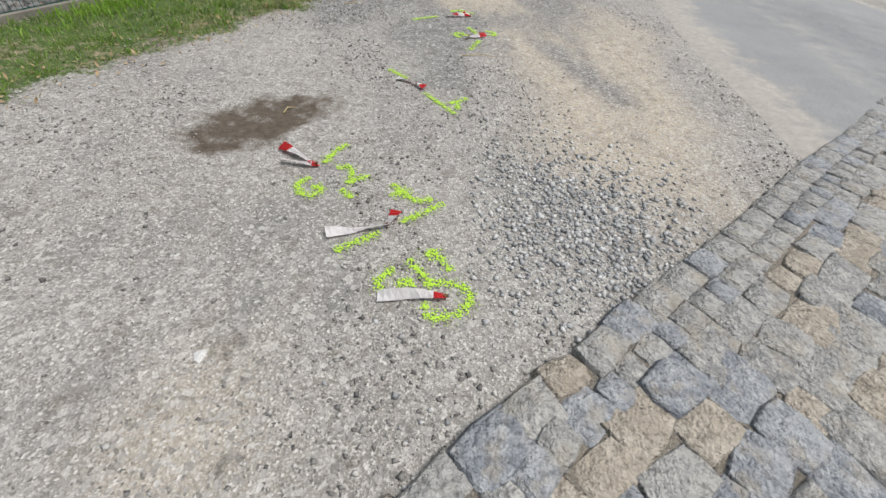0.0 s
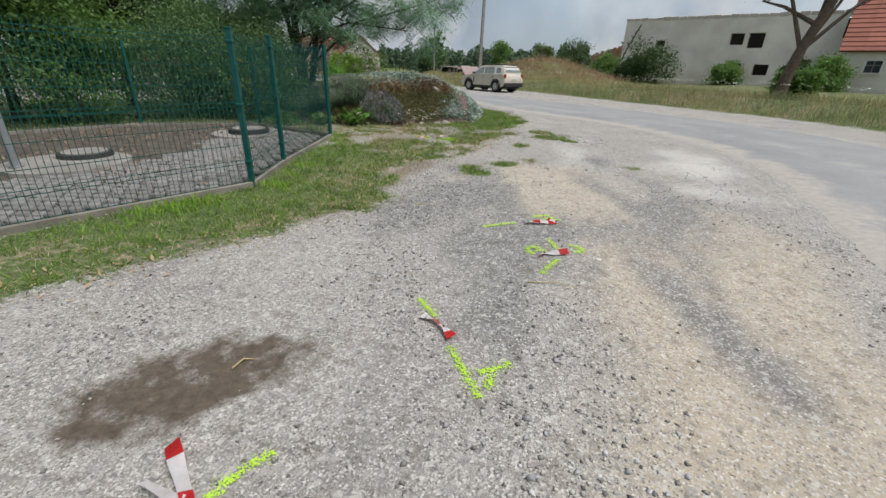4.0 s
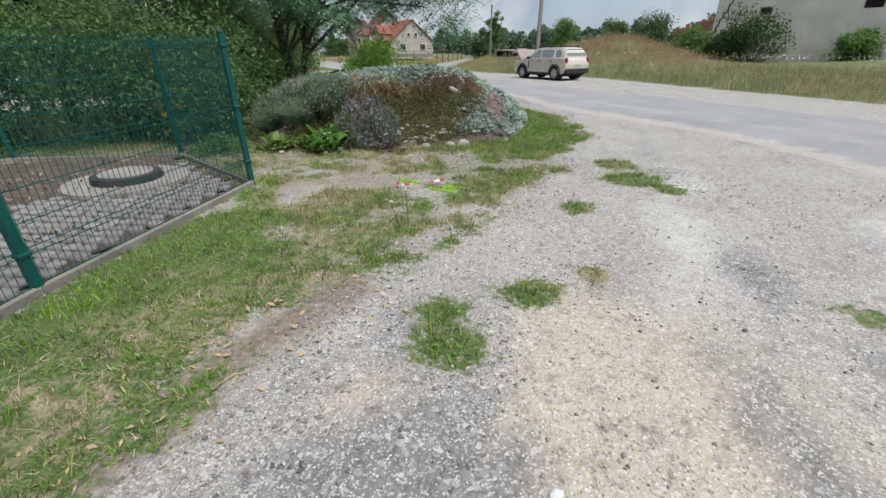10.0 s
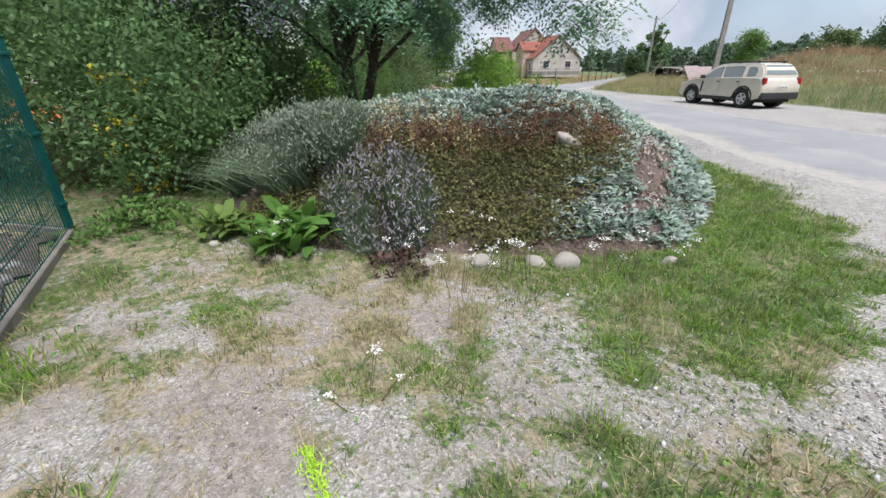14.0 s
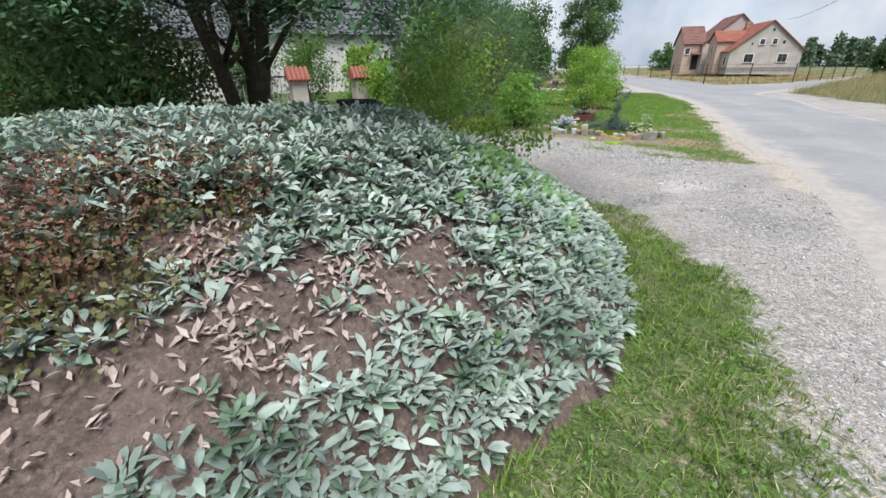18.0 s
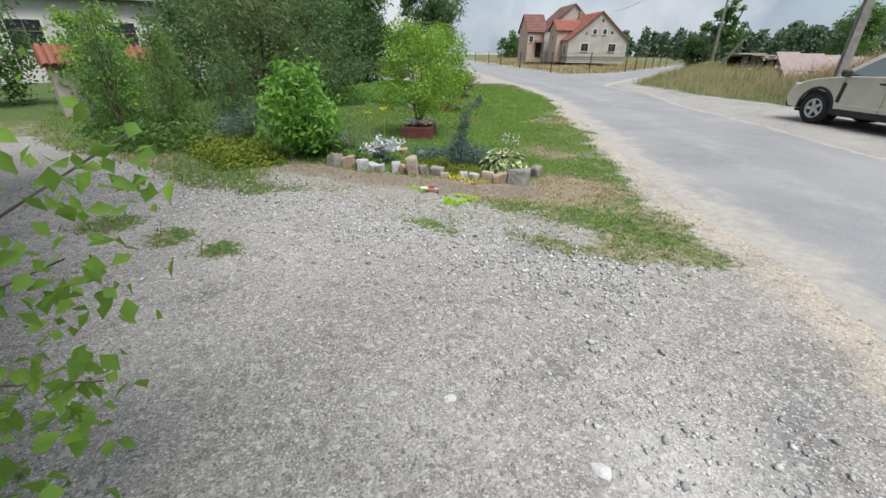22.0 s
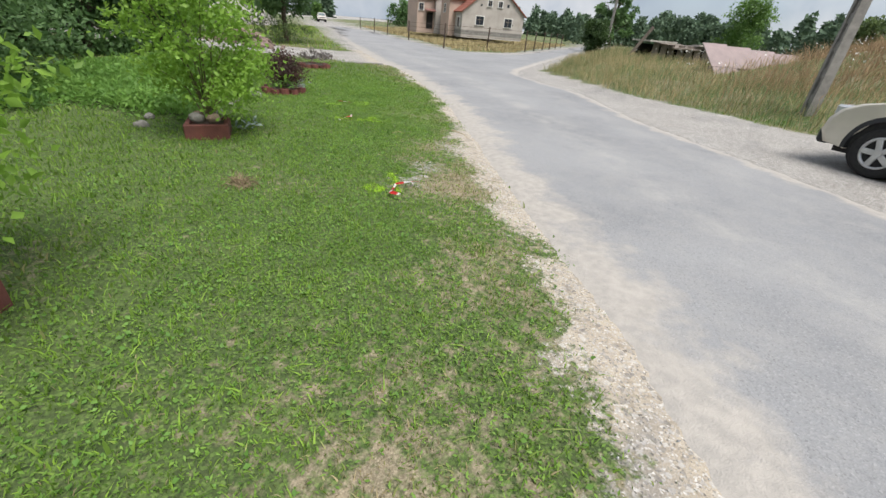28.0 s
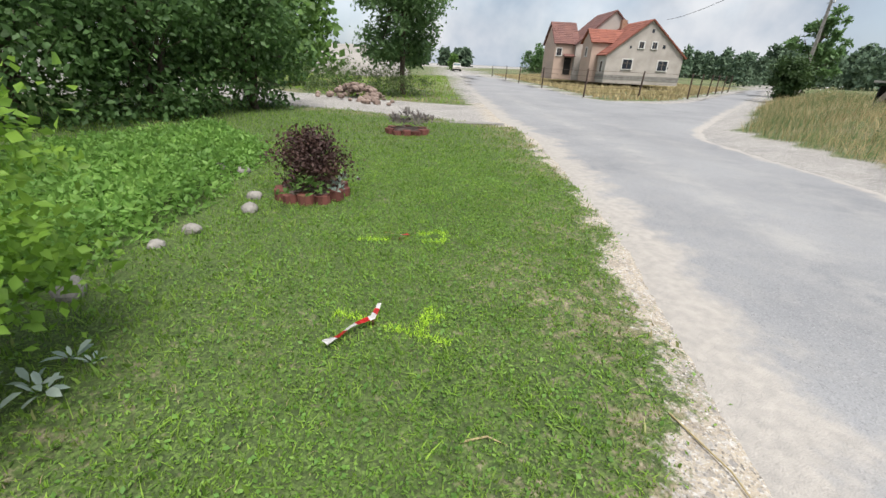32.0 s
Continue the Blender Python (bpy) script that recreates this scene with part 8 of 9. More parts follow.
# ---- spray marks, tapes and cobbles ----
M_SPRAY = Mat("fluorescent_yellow_paint", 0.7).color((0.38, 0.60, 0.05)).m
M_TAPERED = paint("red_barrier_tape", (0.62, 0.03, 0.03), (0.5, 0.03, 0.03), 0.35)
M_TAPEWHITE = paint("white_barrier_tape", (0.78, 0.76, 0.76), (0.7, 0.66, 0.67), 0.35)
M_NAIL = paint("rusty_nail", (0.2, 0.1, 0.05), (0.12, 0.06, 0.03), 0.7, 20, 0.5)

MARKS = [
    ('gravel', [[(-0.22, 1.39), (-0.27, 1.34), (-0.29, 1.28), (-0.26, 1.25)], [(-0.2, 1.28), (-0.14, 1.34), (-0.13, 1.29)], [(-0.17, 1.46), (-0.1, 1.39), (-0.04, 1.32)], [(-0.07, 1.47), (-0.07, 1.55)], [(-0.06, 1.55), (0.05, 1.41)], [(-0.07, 1.3), (-0.01, 1.33), (0.05, 1.34), (0.12, 1.32), (0.15, 1.26)], [(-0.05, 1.17), (-0.06, 1.21)], [(0.15, 1.26), (0.11, 1.17), (0.02, 1.13), (-0.06, 1.14)]]),
    ('gravel', [[(-0.53, 1.46), (-0.44, 1.54), (-0.34, 1.63)], [(-0.25, 1.72), (-0.14, 1.82), (-0.03, 1.93)], [(-0.34, 1.94), (-0.24, 2.04)], [(-0.35, 2.07), (-0.23, 1.94), (-0.18, 1.92), (-0.1, 1.96)]]),
    ('gravel', [[(-0.83, 2.04), (-0.89, 1.96), (-0.83, 1.87), (-0.75, 1.88), (-0.73, 1.96), (-0.8, 1.95)], [(-0.63, 1.97), (-0.55, 1.89)], [(-0.62, 2.02), (-0.5, 2.13)], [(-0.71, 2.16), (-0.64, 2.21), (-0.6, 2.12), (-0.61, 2.04)], [(-0.8, 2.2), (-0.77, 2.34), (-0.72, 2.45)]]),
    ('gravel', [[(-0.68, 3.77), (-0.49, 3.61)], [(-0.31, 3.37), (-0.16, 3.19), (-0.04, 3.05)], [(-0.1, 3.22), (0.04, 3.36)], [(-0.04, 3.28), (-0.02, 3.12)]]),
    ('gravel', [[(0.11, 4.78), (0.06, 4.63), (0.02, 4.47)], [(-0.06, 4.97), (-0.15, 4.96), (-0.16, 4.86), (-0.09, 4.8)], [(-0.09, 4.9), (0.0, 4.92)], [(-0.04, 5.22), (0.08, 5.0)], [(0.16, 5.15), (0.26, 5.13), (0.29, 5.04), (0.2, 5.01)]]),
    ('gravel', [[(-0.67, 5.25), (-0.54, 5.37), (-0.4, 5.5)], [(-0.28, 5.81), (-0.14, 5.91), (-0.07, 5.84), (-0.18, 5.75)], [(-0.09, 5.74), (0.01, 5.84)]]),
    ('turf', [[(-3.62, 10.21), (-3.28, 10.14)], [(-3.09, 10.06), (-2.87, 10.02), (-2.69, 10.01)], [(-2.87, 10.11), (-2.9, 10.21), (-2.83, 10.29), (-2.75, 10.29), (-2.73, 10.2), (-2.81, 10.12)]]),
    ('turf', [[(-10.56, 21.02), (-10.34, 21.14)], [(-10.02, 21.27), (-9.75, 21.39)], [(-9.97, 21.15), (-9.83, 21.01)], [(-9.82, 21.02), (-9.85, 21.14), (-9.75, 21.07)], [(-9.75, 21.07), (-9.78, 21.29)]]),
    ('turf', [[(-13.68, 26.47), (-13.45, 26.34), (-13.35, 26.26)], [(-13.44, 25.93), (-13.5, 26), (-13.44, 26.08), (-13.34, 26.07), (-13.34, 25.98), (-13.4, 25.92)], [(-13.31, 26.2), (-13.19, 26.14)]]),
    ('turf', [[(-16.22, 27.65), (-16, 27.82)], [(-15.92, 27.85), (-15.75, 27.99), (-15.58, 28.09)], [(-15.76, 28.01), (-15.98, 28.22)], [(-15.87, 28.07), (-15.83, 28.23)]]),
    ('turf', [[(-17.24, 28.23), (-17.11, 28.49)], [(-17.11, 28.77), (-17.05, 29.02), (-16.85, 28.88), (-16.95, 28.71)]]),
]
TAPES = [
    [(-0.27, 1.21), (-0.13, 1.23), (0.03, 1.24)],
    [(-0.6, 1.56), (-0.45, 1.62), (-0.31, 1.67), (-0.29, 1.74), (-0.28, 1.79)],
    [(-1.1, 2.31), (-0.96, 2.23), (-0.83, 2.16), (-0.92, 2.15), (-1.04, 2.15)],
    [(-0.57, 3.58), (-0.47, 3.55), (-0.4, 3.5), (-0.32, 3.43)],
    [(0.17, 4.94), (0.08, 4.88), (-0.01, 4.84), (-0.03, 4.76)],
    [(-0.31, 5.55), (-0.17, 5.61), (-0.02, 5.68), (-0.11, 5.74)],
    [(-3.46, 9.93), (-3.40, 9.86), (-3.33, 9.89), (-3.15, 10.07), (-3.0, 10.3)],
    [(-10.33, 21.02), (-10.29, 21.1), (-10.29, 21.17), (-10.21, 21.18), (-10.13, 21.17), (-10.02, 21.23)],
    [(-13.21, 26.43), (-13.25, 26.29), (-13.29, 26.18), (-13.16, 25.98), (-13.06, 26.01)],
    [(-15.88, 27.47), (-15.96, 27.66), (-15.98, 27.8), (-16.12, 27.91)],
    [(-17.17, 28.46), (-17.06, 28.55), (-17.07, 28.65)],
]


for ground_kind, strokes in MARKS:
    q = np.random.default_rng(len(strokes) * 7 + int(abs(strokes[0][0][0]) * 100))
    mark = thing("spray_mark", pose(0, 0, 0), "fluorescent yellow-green spray paint mark on the " + ground_kind, "paint mark", "survey marks")
    for pts in strokes:
        c, sz = [], []
        for (x1, y1), (x2, y2) in zip(pts, pts[1:]):
            ln = math.hypot(x2 - x1, y2 - y1)
            n = int(ln * (1500 if ground_kind == "gravel" else (900 if strokes[0][0][0] > -12 else 420))) + 8
            t = q.random(n)
            wide = q.random(n) < 0.5
            d = q.normal(0, np.where(wide, 0.027, 0.012), n)
            nx_, ny_ = -(y2 - y1) / (ln + 1e-6), (x2 - x1) / (ln + 1e-6)
            c.append(np.c_[x1 + (x2 - x1) * t + nx_ * d, y1 + (y2 - y1) * t + ny_ * d, np.zeros(n)])
            sz.append(np.where(wide, 0.0021, 0.0043) * q.uniform(0.5, 1.4, n))
        c, sz = np.concatenate(c), np.concatenate(sz)
        c[:, 2] = fast_h(c[:, 0], c[:, 1])
        if ground_kind == "gravel":
            c[:, 2] += 0.006 + q.random(len(c)) * 0.004
            k = 5
            a = q.uniform(0, TAU, len(c))[:, None] + np.arange(k)[None] * TAU / k
            rad = sz[:, None] * q.uniform(0.6, 1.25, (len(c), k))
            v = np.empty((len(c), k + 1, 3))
            v[:, 0] = c + [0, 0, 0.002]
            v[:, 1:, 0], v[:, 1:, 1] = c[:, :1] + np.cos(a) * rad, c[:, 1:2] + np.sin(a) * rad
            v[:, 1:, 2] = c[:, 2:3]
            i = np.arange(len(c))[:, None] * (k + 1)
            tr = np.concatenate([i + [0, 1 + j, 1 + (j + 1) % k] for j in range(k)])
            stroke = arrays_part("stroke", [(v.reshape(-1, 3), tr)], M_SPRAY, mark)
        else:
            stroke = arrays_part("stroke", [blade_arrays(c, 0.032, 0.0045, 0.8, 5), leaf_arrays(c + [0, 0, 0.008], 0.014, 0.6, 1.5, 6)], M_SPRAY, mark)
        stroke["kind"] = "stuff"

for n_, pts in enumerate(TAPES):
    q = random.Random(n_ + 3)
    fine_ = []
    for (x1, y1), (x2, y2) in zip(pts, pts[1:]):
        k = max(2, int(math.hypot(x2 - x1, y2 - y1) / 0.025))
        fine_ += [(x1 + (x2 - x1) * i / k, y1 + (y2 - y1) * i / k) for i in range(k)]
    fine_.append(pts[-1])
    bm = bmesh.new()
    left, right = [], []
    on_turf = n_ >= 6
    tot = len(fine_)
    for i, (x, y) in enumerate(fine_):
        x0, y0 = fine_[max(0, i - 1)]
        x1, y1 = fine_[min(tot - 1, i + 1)]
        dx, dy = x1 - x0, y1 - y0
        l_ = math.hypot(dx, dy) + 1e-9
        pinch = 0.35 + 0.65 * abs(2 * i / (tot - 1) - 1) if n_ in (1, 3, 6, 8) else 0.55 + 0.45 * (1 - i / (tot - 1))
        w = (0.032 if not on_turf else 0.024) * pinch
        tw = 0.5 * math.sin(i * 0.35 + n_)
        z = gh(x, y) + (0.045 if on_turf else 0.015) + 0.018 * abs(math.sin(i * 0.22 + n_ * 2))
        for s, store in ((1, left), (-1, right)):
            store.append(bm.verts.new((x - s * dy / l_ * w * math.cos(tw), y + s * dx / l_ * w * math.cos(tw), z + s * w * math.sin(tw))))
    for i in range(tot - 1):
        f = bm.faces.new((left[i], left[i + 1], right[i + 1], right[i]))
        f.material_index = (1 if i > tot - 4 else 0) if n_ in (0, 1) else (1 if (i // 3) % (3 if n_ in (2, 4) else 2) == n_ % 2 else 0)
    ret = bmesh.ops.solidify(bm, geom=bm.faces[:], thickness=0.0012)
    ob = part("barrier_tape", bm, M_TAPEWHITE)
    ob.data.materials.append(M_TAPERED)
    tagged(ob, "knotted strip of red and white barrier tape on the ground", "tape", "tapes on survey nails")
    x, y = pts[len(pts) // 2] if n_ not in (0, 2) else (pts[-1] if n_ == 0 else pts[2])
    ob = part("survey_nail", cyl(cyl(bmesh.new(), 0.004, (0, 0, -0.05), (0, 0, 0.03), seg=8), 0.010, (0, 0, 0.03), (0, 0, 0.034), seg=12), M_NAIL)
    ob.location = (x, y, gh(x, y))
    tagged(ob, "rusty survey nail driven through the tape", "nail", "survey nails")



def mottled(name, a, b):
    """Worn stone: dark body, pale rubbed ridges, dirt in the pits."""
    m = Mat(name, 0.6).world()
    c = m.mix(m.range(m.random(), 0, 1, 0, 0.6), a, b)
    c = m.mix(m.noise(16, 6, 0.7, 0.42, 0.62), c, m.mix(m.noise(50, 4), b, tuple(k * 1.15 for k in b)))
    c = m.mix(m.range(m.noise(34, 5, 0.7), 0.45, 1, 0, 0.75), c, tuple(k * 0.42 for k in a))
    c = m.mix(m.range(m.noise(9, 4), 0.6, 1, 0, 0.5), c, (0.40, 0.35, 0.28))
    m.color(c)
    m.bump(m.math("ADD", m.noise(16, 6, 0.7), m.noise(60, 4)), 0.9, 0.012)
    return m.m


# cobbled strip
M_COBBLE = mottled("grey_cobble", (0.285, 0.285, 0.28), (0.47, 0.46, 0.435))
M_SETTB = mottled("blue_grey_sett", (0.235, 0.255, 0.285), (0.43, 0.44, 0.45))
M_TANSETT = mottled("tan_sett", (0.36, 0.31, 0.25), (0.50, 0.45, 0.38))
e0, e1 = Vector((-0.63, -0.09)), Vector((4.36, 4.61))
ed = (e1 - e0).normalized()
en = Vector((ed.y, -ed.x))
el = (e1 - e0).length
quad = [e0 + en * 0.07, e1 + en * 0.07, e1 + en * 2.6, e0 + en * 2.6]
bm = bmesh.new()
lo, hi = [bm.verts.new((p.x, p.y, -0.1)) for p in quad], [bm.verts.new((p.x, p.y, 0.024)) for p in quad]
bm.faces.new(hi)
for i in range(4):
    bm.faces.new((lo[i], lo[(i + 1) % 4], hi[(i + 1) % 4], hi[i]))
bmesh.ops.recalc_face_normals(bm, faces=bm.faces)
joint = Mat("sandy_joint", 0.95).world()
jc = joint.mix(joint.noise(5, 5), (0.30, 0.265, 0.21), (0.19, 0.17, 0.145))
jc = joint.mix(joint.range(joint.noise(80, 5, 0.75), 0.35, 1, 0, 0.8), jc, (0.10, 0.09, 0.078))
jc = joint.mix(joint.range(joint.noise(120, 4, 0.75), 0.6, 1, 0, 0.8), jc, (0.50, 0.47, 0.42))
joint.color(jc)
joint.bump(joint.noise(70, 6, 0.75), 0.8, 0.01)
pave = tagged(part("pavement", bm, joint.m), "old grey cobble paving with sandy joints", "pavement", kind="structure")
q = random.Random(21)
flat_setts = [sett_mesh("cobble", 1.0, 1.0, 0.05, 400 + i, (M_SETTB, M_COBBLE, M_COBBLE)[i % 3], jag=0.09, top=0.93) for i in range(6)]
rough_setts = [sett_mesh("cobble", 1.0, 1.0, 0.05, 420 + i, (M_COBBLE, M_SETTB, M_COBBLE, M_TANSETT)[i % 4], jag=0.26, top=0.88) for i in range(12)]
row, off_, made = 0, 0.0, 0
while off_ < 2.3 and made < 300:
    wid = 0.155 if row == 0 else (0.135 if row == 1 else q.uniform(0.16, 0.23))
    s = q.uniform(-0.1, 0)
    while s < el - 0.1 and made < 300:
        rough_ = row > 1 or s < 1.9
        ln = q.uniform(0.19, 0.25) if row == 0 else (q.uniform(0.12, 0.19) if row == 1 else q.uniform(0.15, 0.31))
        k_ = 1.0 if not rough_ else q.uniform(0.9, 1.2)
        c = e0 + ed * (s + ln / 2) + en * (off_ + wid / 2 + (0.012 if row < 2 else 0.03) * math.sin(s * 2.7) + (q.uniform(-.015, .015) if rough_ else 0))
        if c.y > -0.5:
            ob = new("cobble", q.choice(rough_setts if rough_ else flat_setts))
            ob.parent = pave
            ob.matrix_world = pose(c.x, c.y, -0.011 + q.uniform(-.006, .005), q.uniform(-2.5, 2.5), q.uniform(-2.5, 2.5), math.degrees(math.atan2(ed.y, ed.x)) + q.uniform(-4, 4) * (3 if rough_ else 1) + q.choice((0, 0, 180))) @ Matrix.Diagonal((ln * (1.14 if rough_ else 1.03) * k_, wid * (1.2 if rough_ else 1.05) * k_, 1, 1))
            made += 1
        s += ln * 0.985
    off_ += wid * 0.98
    row += 1


# ---- gravel, grass and litter ----
fast_turf, fast_road, fast_bank = Raster(turf_mask), Raster(lambda x, y: signed(x, y, ROAD)), Raster(lambda x, y: signed(x, y, SHOULDER))
fast_mound, fast_verge = Raster(lambda x, y: signed(x, y, MOUND)), Raster(lambda x, y: signed(x, y, VERGE))
TRACK = [(0.4, 0.5), (0.0, 4.0), (-0.6, 6.5), (-2.2, 10.0), (-2.4, 14.2), (-4.6, 17.6), (-8.2, 19.6), (-9.6, 21.8), (-11.8, 25.0), (-15.0, 28.0), (-18.0, 30.0)]


def scatter(n, seed, x0, x1, y0, y1, chance):
    q = np.random.default_rng(seed)
    x, y = q.uniform(x0, x1, n), q.uniform(y0, y1, n)
    k = chance(x, y) > q.random(n)
    return x[k], y[k]


def pebbles(name, x, y, lo, hi, mat, label, seed, sink=0.25):
    """Angular little stones of eight faces each."""
    q = np.random.default_rng(seed)
    n = len(x)
    s = lo + (hi - lo) * q.random(n) ** 3.2
    base = np.array([[1, 0, 0], [-1, 0, 0], [0, 1, 0], [0, -1, 0], [0, 0, 0.75], [0, 0, -0.75]])
    v = base[None] * s[:, None, None] * q.uniform(0.55, 1.2, (n, 6, 1)) + q.normal(0, 0.22, (n, 6, 3)) * s[:, None, None]
    a = q.uniform(0, TAU, n)
    c_, s_ = np.cos(a)[:, None], np.sin(a)[:, None]
    vx, vy = v[:, :, 0] * c_ - v[:, :, 1] * s_, v[:, :, 0] * s_ + v[:, :, 1] * c_
    v = np.stack([vx, vy, v[:, :, 2]], 2)
    v[:, :, 0] += x[:, None]
    v[:, :, 1] += y[:, None]
    v[:, :, 2] += (fast_h(x, y) + s * sink)[:, None]
    i = np.arange(n)[:, None] * 6
    t = np.concatenate([i + f for f in ([0, 2, 4], [2, 1, 4], [1, 3, 4], [3, 0, 4], [2, 0, 5], [1, 2, 5], [3, 1, 5], [0, 3, 5])])
    return tagged(arrays_part(name, [(v.reshape(-1, 3), t)], mat), label, "gravel", kind="stuff")


def stone_mat(name, tones, rough=0.9):
    m = Mat(name, rough).world()
    f = m.random(True)
    c = m.mix(m.range(f, 0.0, 0.5), tones[0], tones[1])
    c = m.mix(m.range(f, 0.5, 0.85), c, tones[2])
    c = m.mix(m.range(m.noise(150, 3), 0, 1, 0, 0.35), c, tuple(k * 0.5 for k in tones[0]))
    return m.color(c).m


M_PEBBLE = stone_mat("mixed_grey_gravel", ((0.10, 0.098, 0.096), (0.25, 0.242, 0.23), (0.50, 0.485, 0.46)))
M_CRUSHED = stone_mat("pale_crushed_stone", ((0.235, 0.24, 0.245), (0.385, 0.388, 0.39), (0.585, 0.58, 0.57)))


fast_track = Raster(lambda x, y: line_dist(x, y, TRACK))


def near(x, y, w):
    return np.exp(-(fast_track(x, y) / w) ** 2)


def bare(x, y):
    return (1 - fast_turf(x, y)) * smooth(0.05, -0.1, fast_road(x, y)) * smooth(0.0, -0.1, fast_mound(x, y)) * smooth(0.05, -0.05, signed(x, y, YARD)) * smooth(0.02, -0.05, signed(x, y, [(p.x, p.y) for p in quad]))


fast_sand = Raster(sand)
in_stain = lambda x, y: np.exp(-(((x + 1.38) * ca + (y - 2.62) * sa) / 0.75) ** 4 - ((-(x + 1.38) * sa + (y - 2.62) * ca) / 0.42) ** 4)
clump = lambda x, y: (1 - 0.9 * fast_sand(x, y)) * (0.10 + 0.90 * smooth(-0.15, 0.45, wave(x * 1.0 + y * 0.3, y * 0.6, 0.7, 61))) * (1 - 0.9 * in_stain(x, y))
x, y = scatter(220000, 301, -4.2, 2.9, -0.3, 12.5, lambda x, y: bare(x, y) * near(x, y, 2.6) * clump(x, y))
pebbles("gravel", x[:20000], y[:20000], 0.003, 0.015, M_PEBBLE, "loose mixed grey gravel on the dirt", 302)
x, y = scatter(9000, 303, -3.8, 2.9, -0.3, 12.5, lambda x, y: bare(x, y) * near(x, y, 2.4) * clump(x, y) ** 3)
pebbles("gravel", x[:1500], y[:1500], 0.007, 0.022, M_CRUSHED, "larger loose stones on the dirt", 304)
x, y = scatter(60000, 305, 0.1, 1.9, 0.9, 3.2, lambda x, y: bare(x, y) * np.exp(-((x - 0.75) / 0.5) ** 2 - ((y - 1.9) / 0.55) ** 2))
pebbles("gravel", x[:4200], y[:4200], 0.005, 0.024, M_CRUSHED, "patch of pale loose stones beside the cobbles", 306)
drive = lambda x, y: bare(x, y) * np.exp(-(line_dist(x, y, [(-4.5, 18.8), (-7.0, 20.2), (-10.5, 19.2), (-13, 17.6)]) / 1.5) ** 2) * (0.3 + 0.7 * smooth(-0.3, 0.3, wave(x, y, 0.8, 64)))
x, y = scatter(170000, 307, -13.5, -3.2, 16.4, 22.4, drive)
pebbles("crushed_stone", x[:17000], y[:17000], 0.003, 0.012, M_CRUSHED, "pale grey crushed stone on the drive", 308)
x, y = scatter(30000, 309, -13.5, -3.2, 16.4, 22.4, lambda x, y: drive(x, y) ** 2)
pebbles("crushed_stone", x[:1300], y[:1300], 0.008, 0.024, M_CRUSHED, "coarse pale stones on the drive", 310)
x, y = scatter(60000, 381, -12.5, -7.4, 18.6, 22, lambda x, y: np.exp(-(line_dist(x, y, [(-12.2, 18.9), (-9.6, 20.2), (-7.9, 21.0)]) / 0.55) ** 2) * (1 - 0.7 * fast_turf(x, y)))
pebbles("crushed_stone", x[:4800], y[:4800], 0.006, 0.026, M_CRUSHED, "coarser pale stones at the drive's grassy edge", 382)
x, y = scatter(60000, 311, -22, -3, 11, 34, lambda x, y: bare(x, y) * np.exp(-((fast_road(x, y) + 0.35) / 0.4) ** 2))
pebbles("gravel", x[:5000], y[:5000], 0.002, 0.011, M_CRUSHED, "fine gravel along the road's edge", 312)
for i, (x, y, s) in enumerate([(-6.95, 19.6, 0.045), (-7.6, 19.35, 0.035), (-6.5, 19.9, 0.04), (-5.9, 19.3, 0.03), (-0.87, 0.83, 0.03), (0.42, 4.95, 0.025), (-0.62, 6.9, 0.03), (0.85, 7.2, 0.04)]):
    ob = part("loose_stone", rock(bmesh.new(), (s, s * 0.75, s * 0.35), i + 90, sub=2, rough=0.2), M_CRUSHED)
    ob.matrix_world = pose(x, y, gh(x, y) + s * 0.02, 3, 2, 70 * i)
    tagged(ob, "flat pale stone set in the gravel", "stone", "loose stones in the drive")

# turf: mown blades, dry blades and clover
def grassmat(name, a, b, dry_a=(0.26, 0.215, 0.115), dry_b=(0.46, 0.385, 0.22)):
    """Blades between fresh and scorched, blade by blade."""
    m = Mat(name, 0.65)
    f = m.random(True)
    c = m.mix(f, a, b)
    c = m.mix(m.range(m.noise(2.5, 4, co=m.n.new("ShaderNodeNewGeometry").outputs["Position"]), 0.2, 1, 0, 0.4), c, tuple(x * 0.55 for x in a))
    c = m.mix(m.range(m.attr("dry").outputs["Fac"], 0.35, 0.65), c, m.mix(f, dry_a, dry_b))
    m.color(c)
    t = m.n.new("ShaderNodeBsdfTranslucent")
    m.l.new(c, t.inputs["Color"])
    sh = m.n.new("ShaderNodeMixShader")
    sh.inputs[0].default_value = 0.35
    m.l.new(m.b.outputs[0], sh.inputs[1])
    m.l.new(t.outputs[0], sh.inputs[2])
    m.l.new(sh.outputs[0], m.n["Material Output"].inputs["Surface"])
    return m.m


fast_dry = Raster(dryness)
M_GRASS = grassmat("grass_blade", (0.115, 0.215, 0.033), (0.245, 0.375, 0.065))
M_GRASSFRESH = grassmat("fresh_grass_blade", (0.165, 0.31, 0.035), (0.32, 0.50, 0.07))
M_GREYGRASS = grassmat("grey_green_grass_blade", (0.10, 0.155, 0.065), (0.20, 0.265, 0.12))
M_DRYGRASS = leafmat("dry_grass_blade", (0.38, 0.32, 0.18), (0.52, 0.45, 0.28), 0.9, 0.3)
M_CLOVER = leafmat("clover_leaf", (0.11, 0.24, 0.045), (0.21, 0.37, 0.08), 0.6, 0.3)
off_beds = lambda x, y: smooth(0.02, -0.06, fast_mound(x, y)) * smooth(0.1, -0.1, signed(x, y, BED))


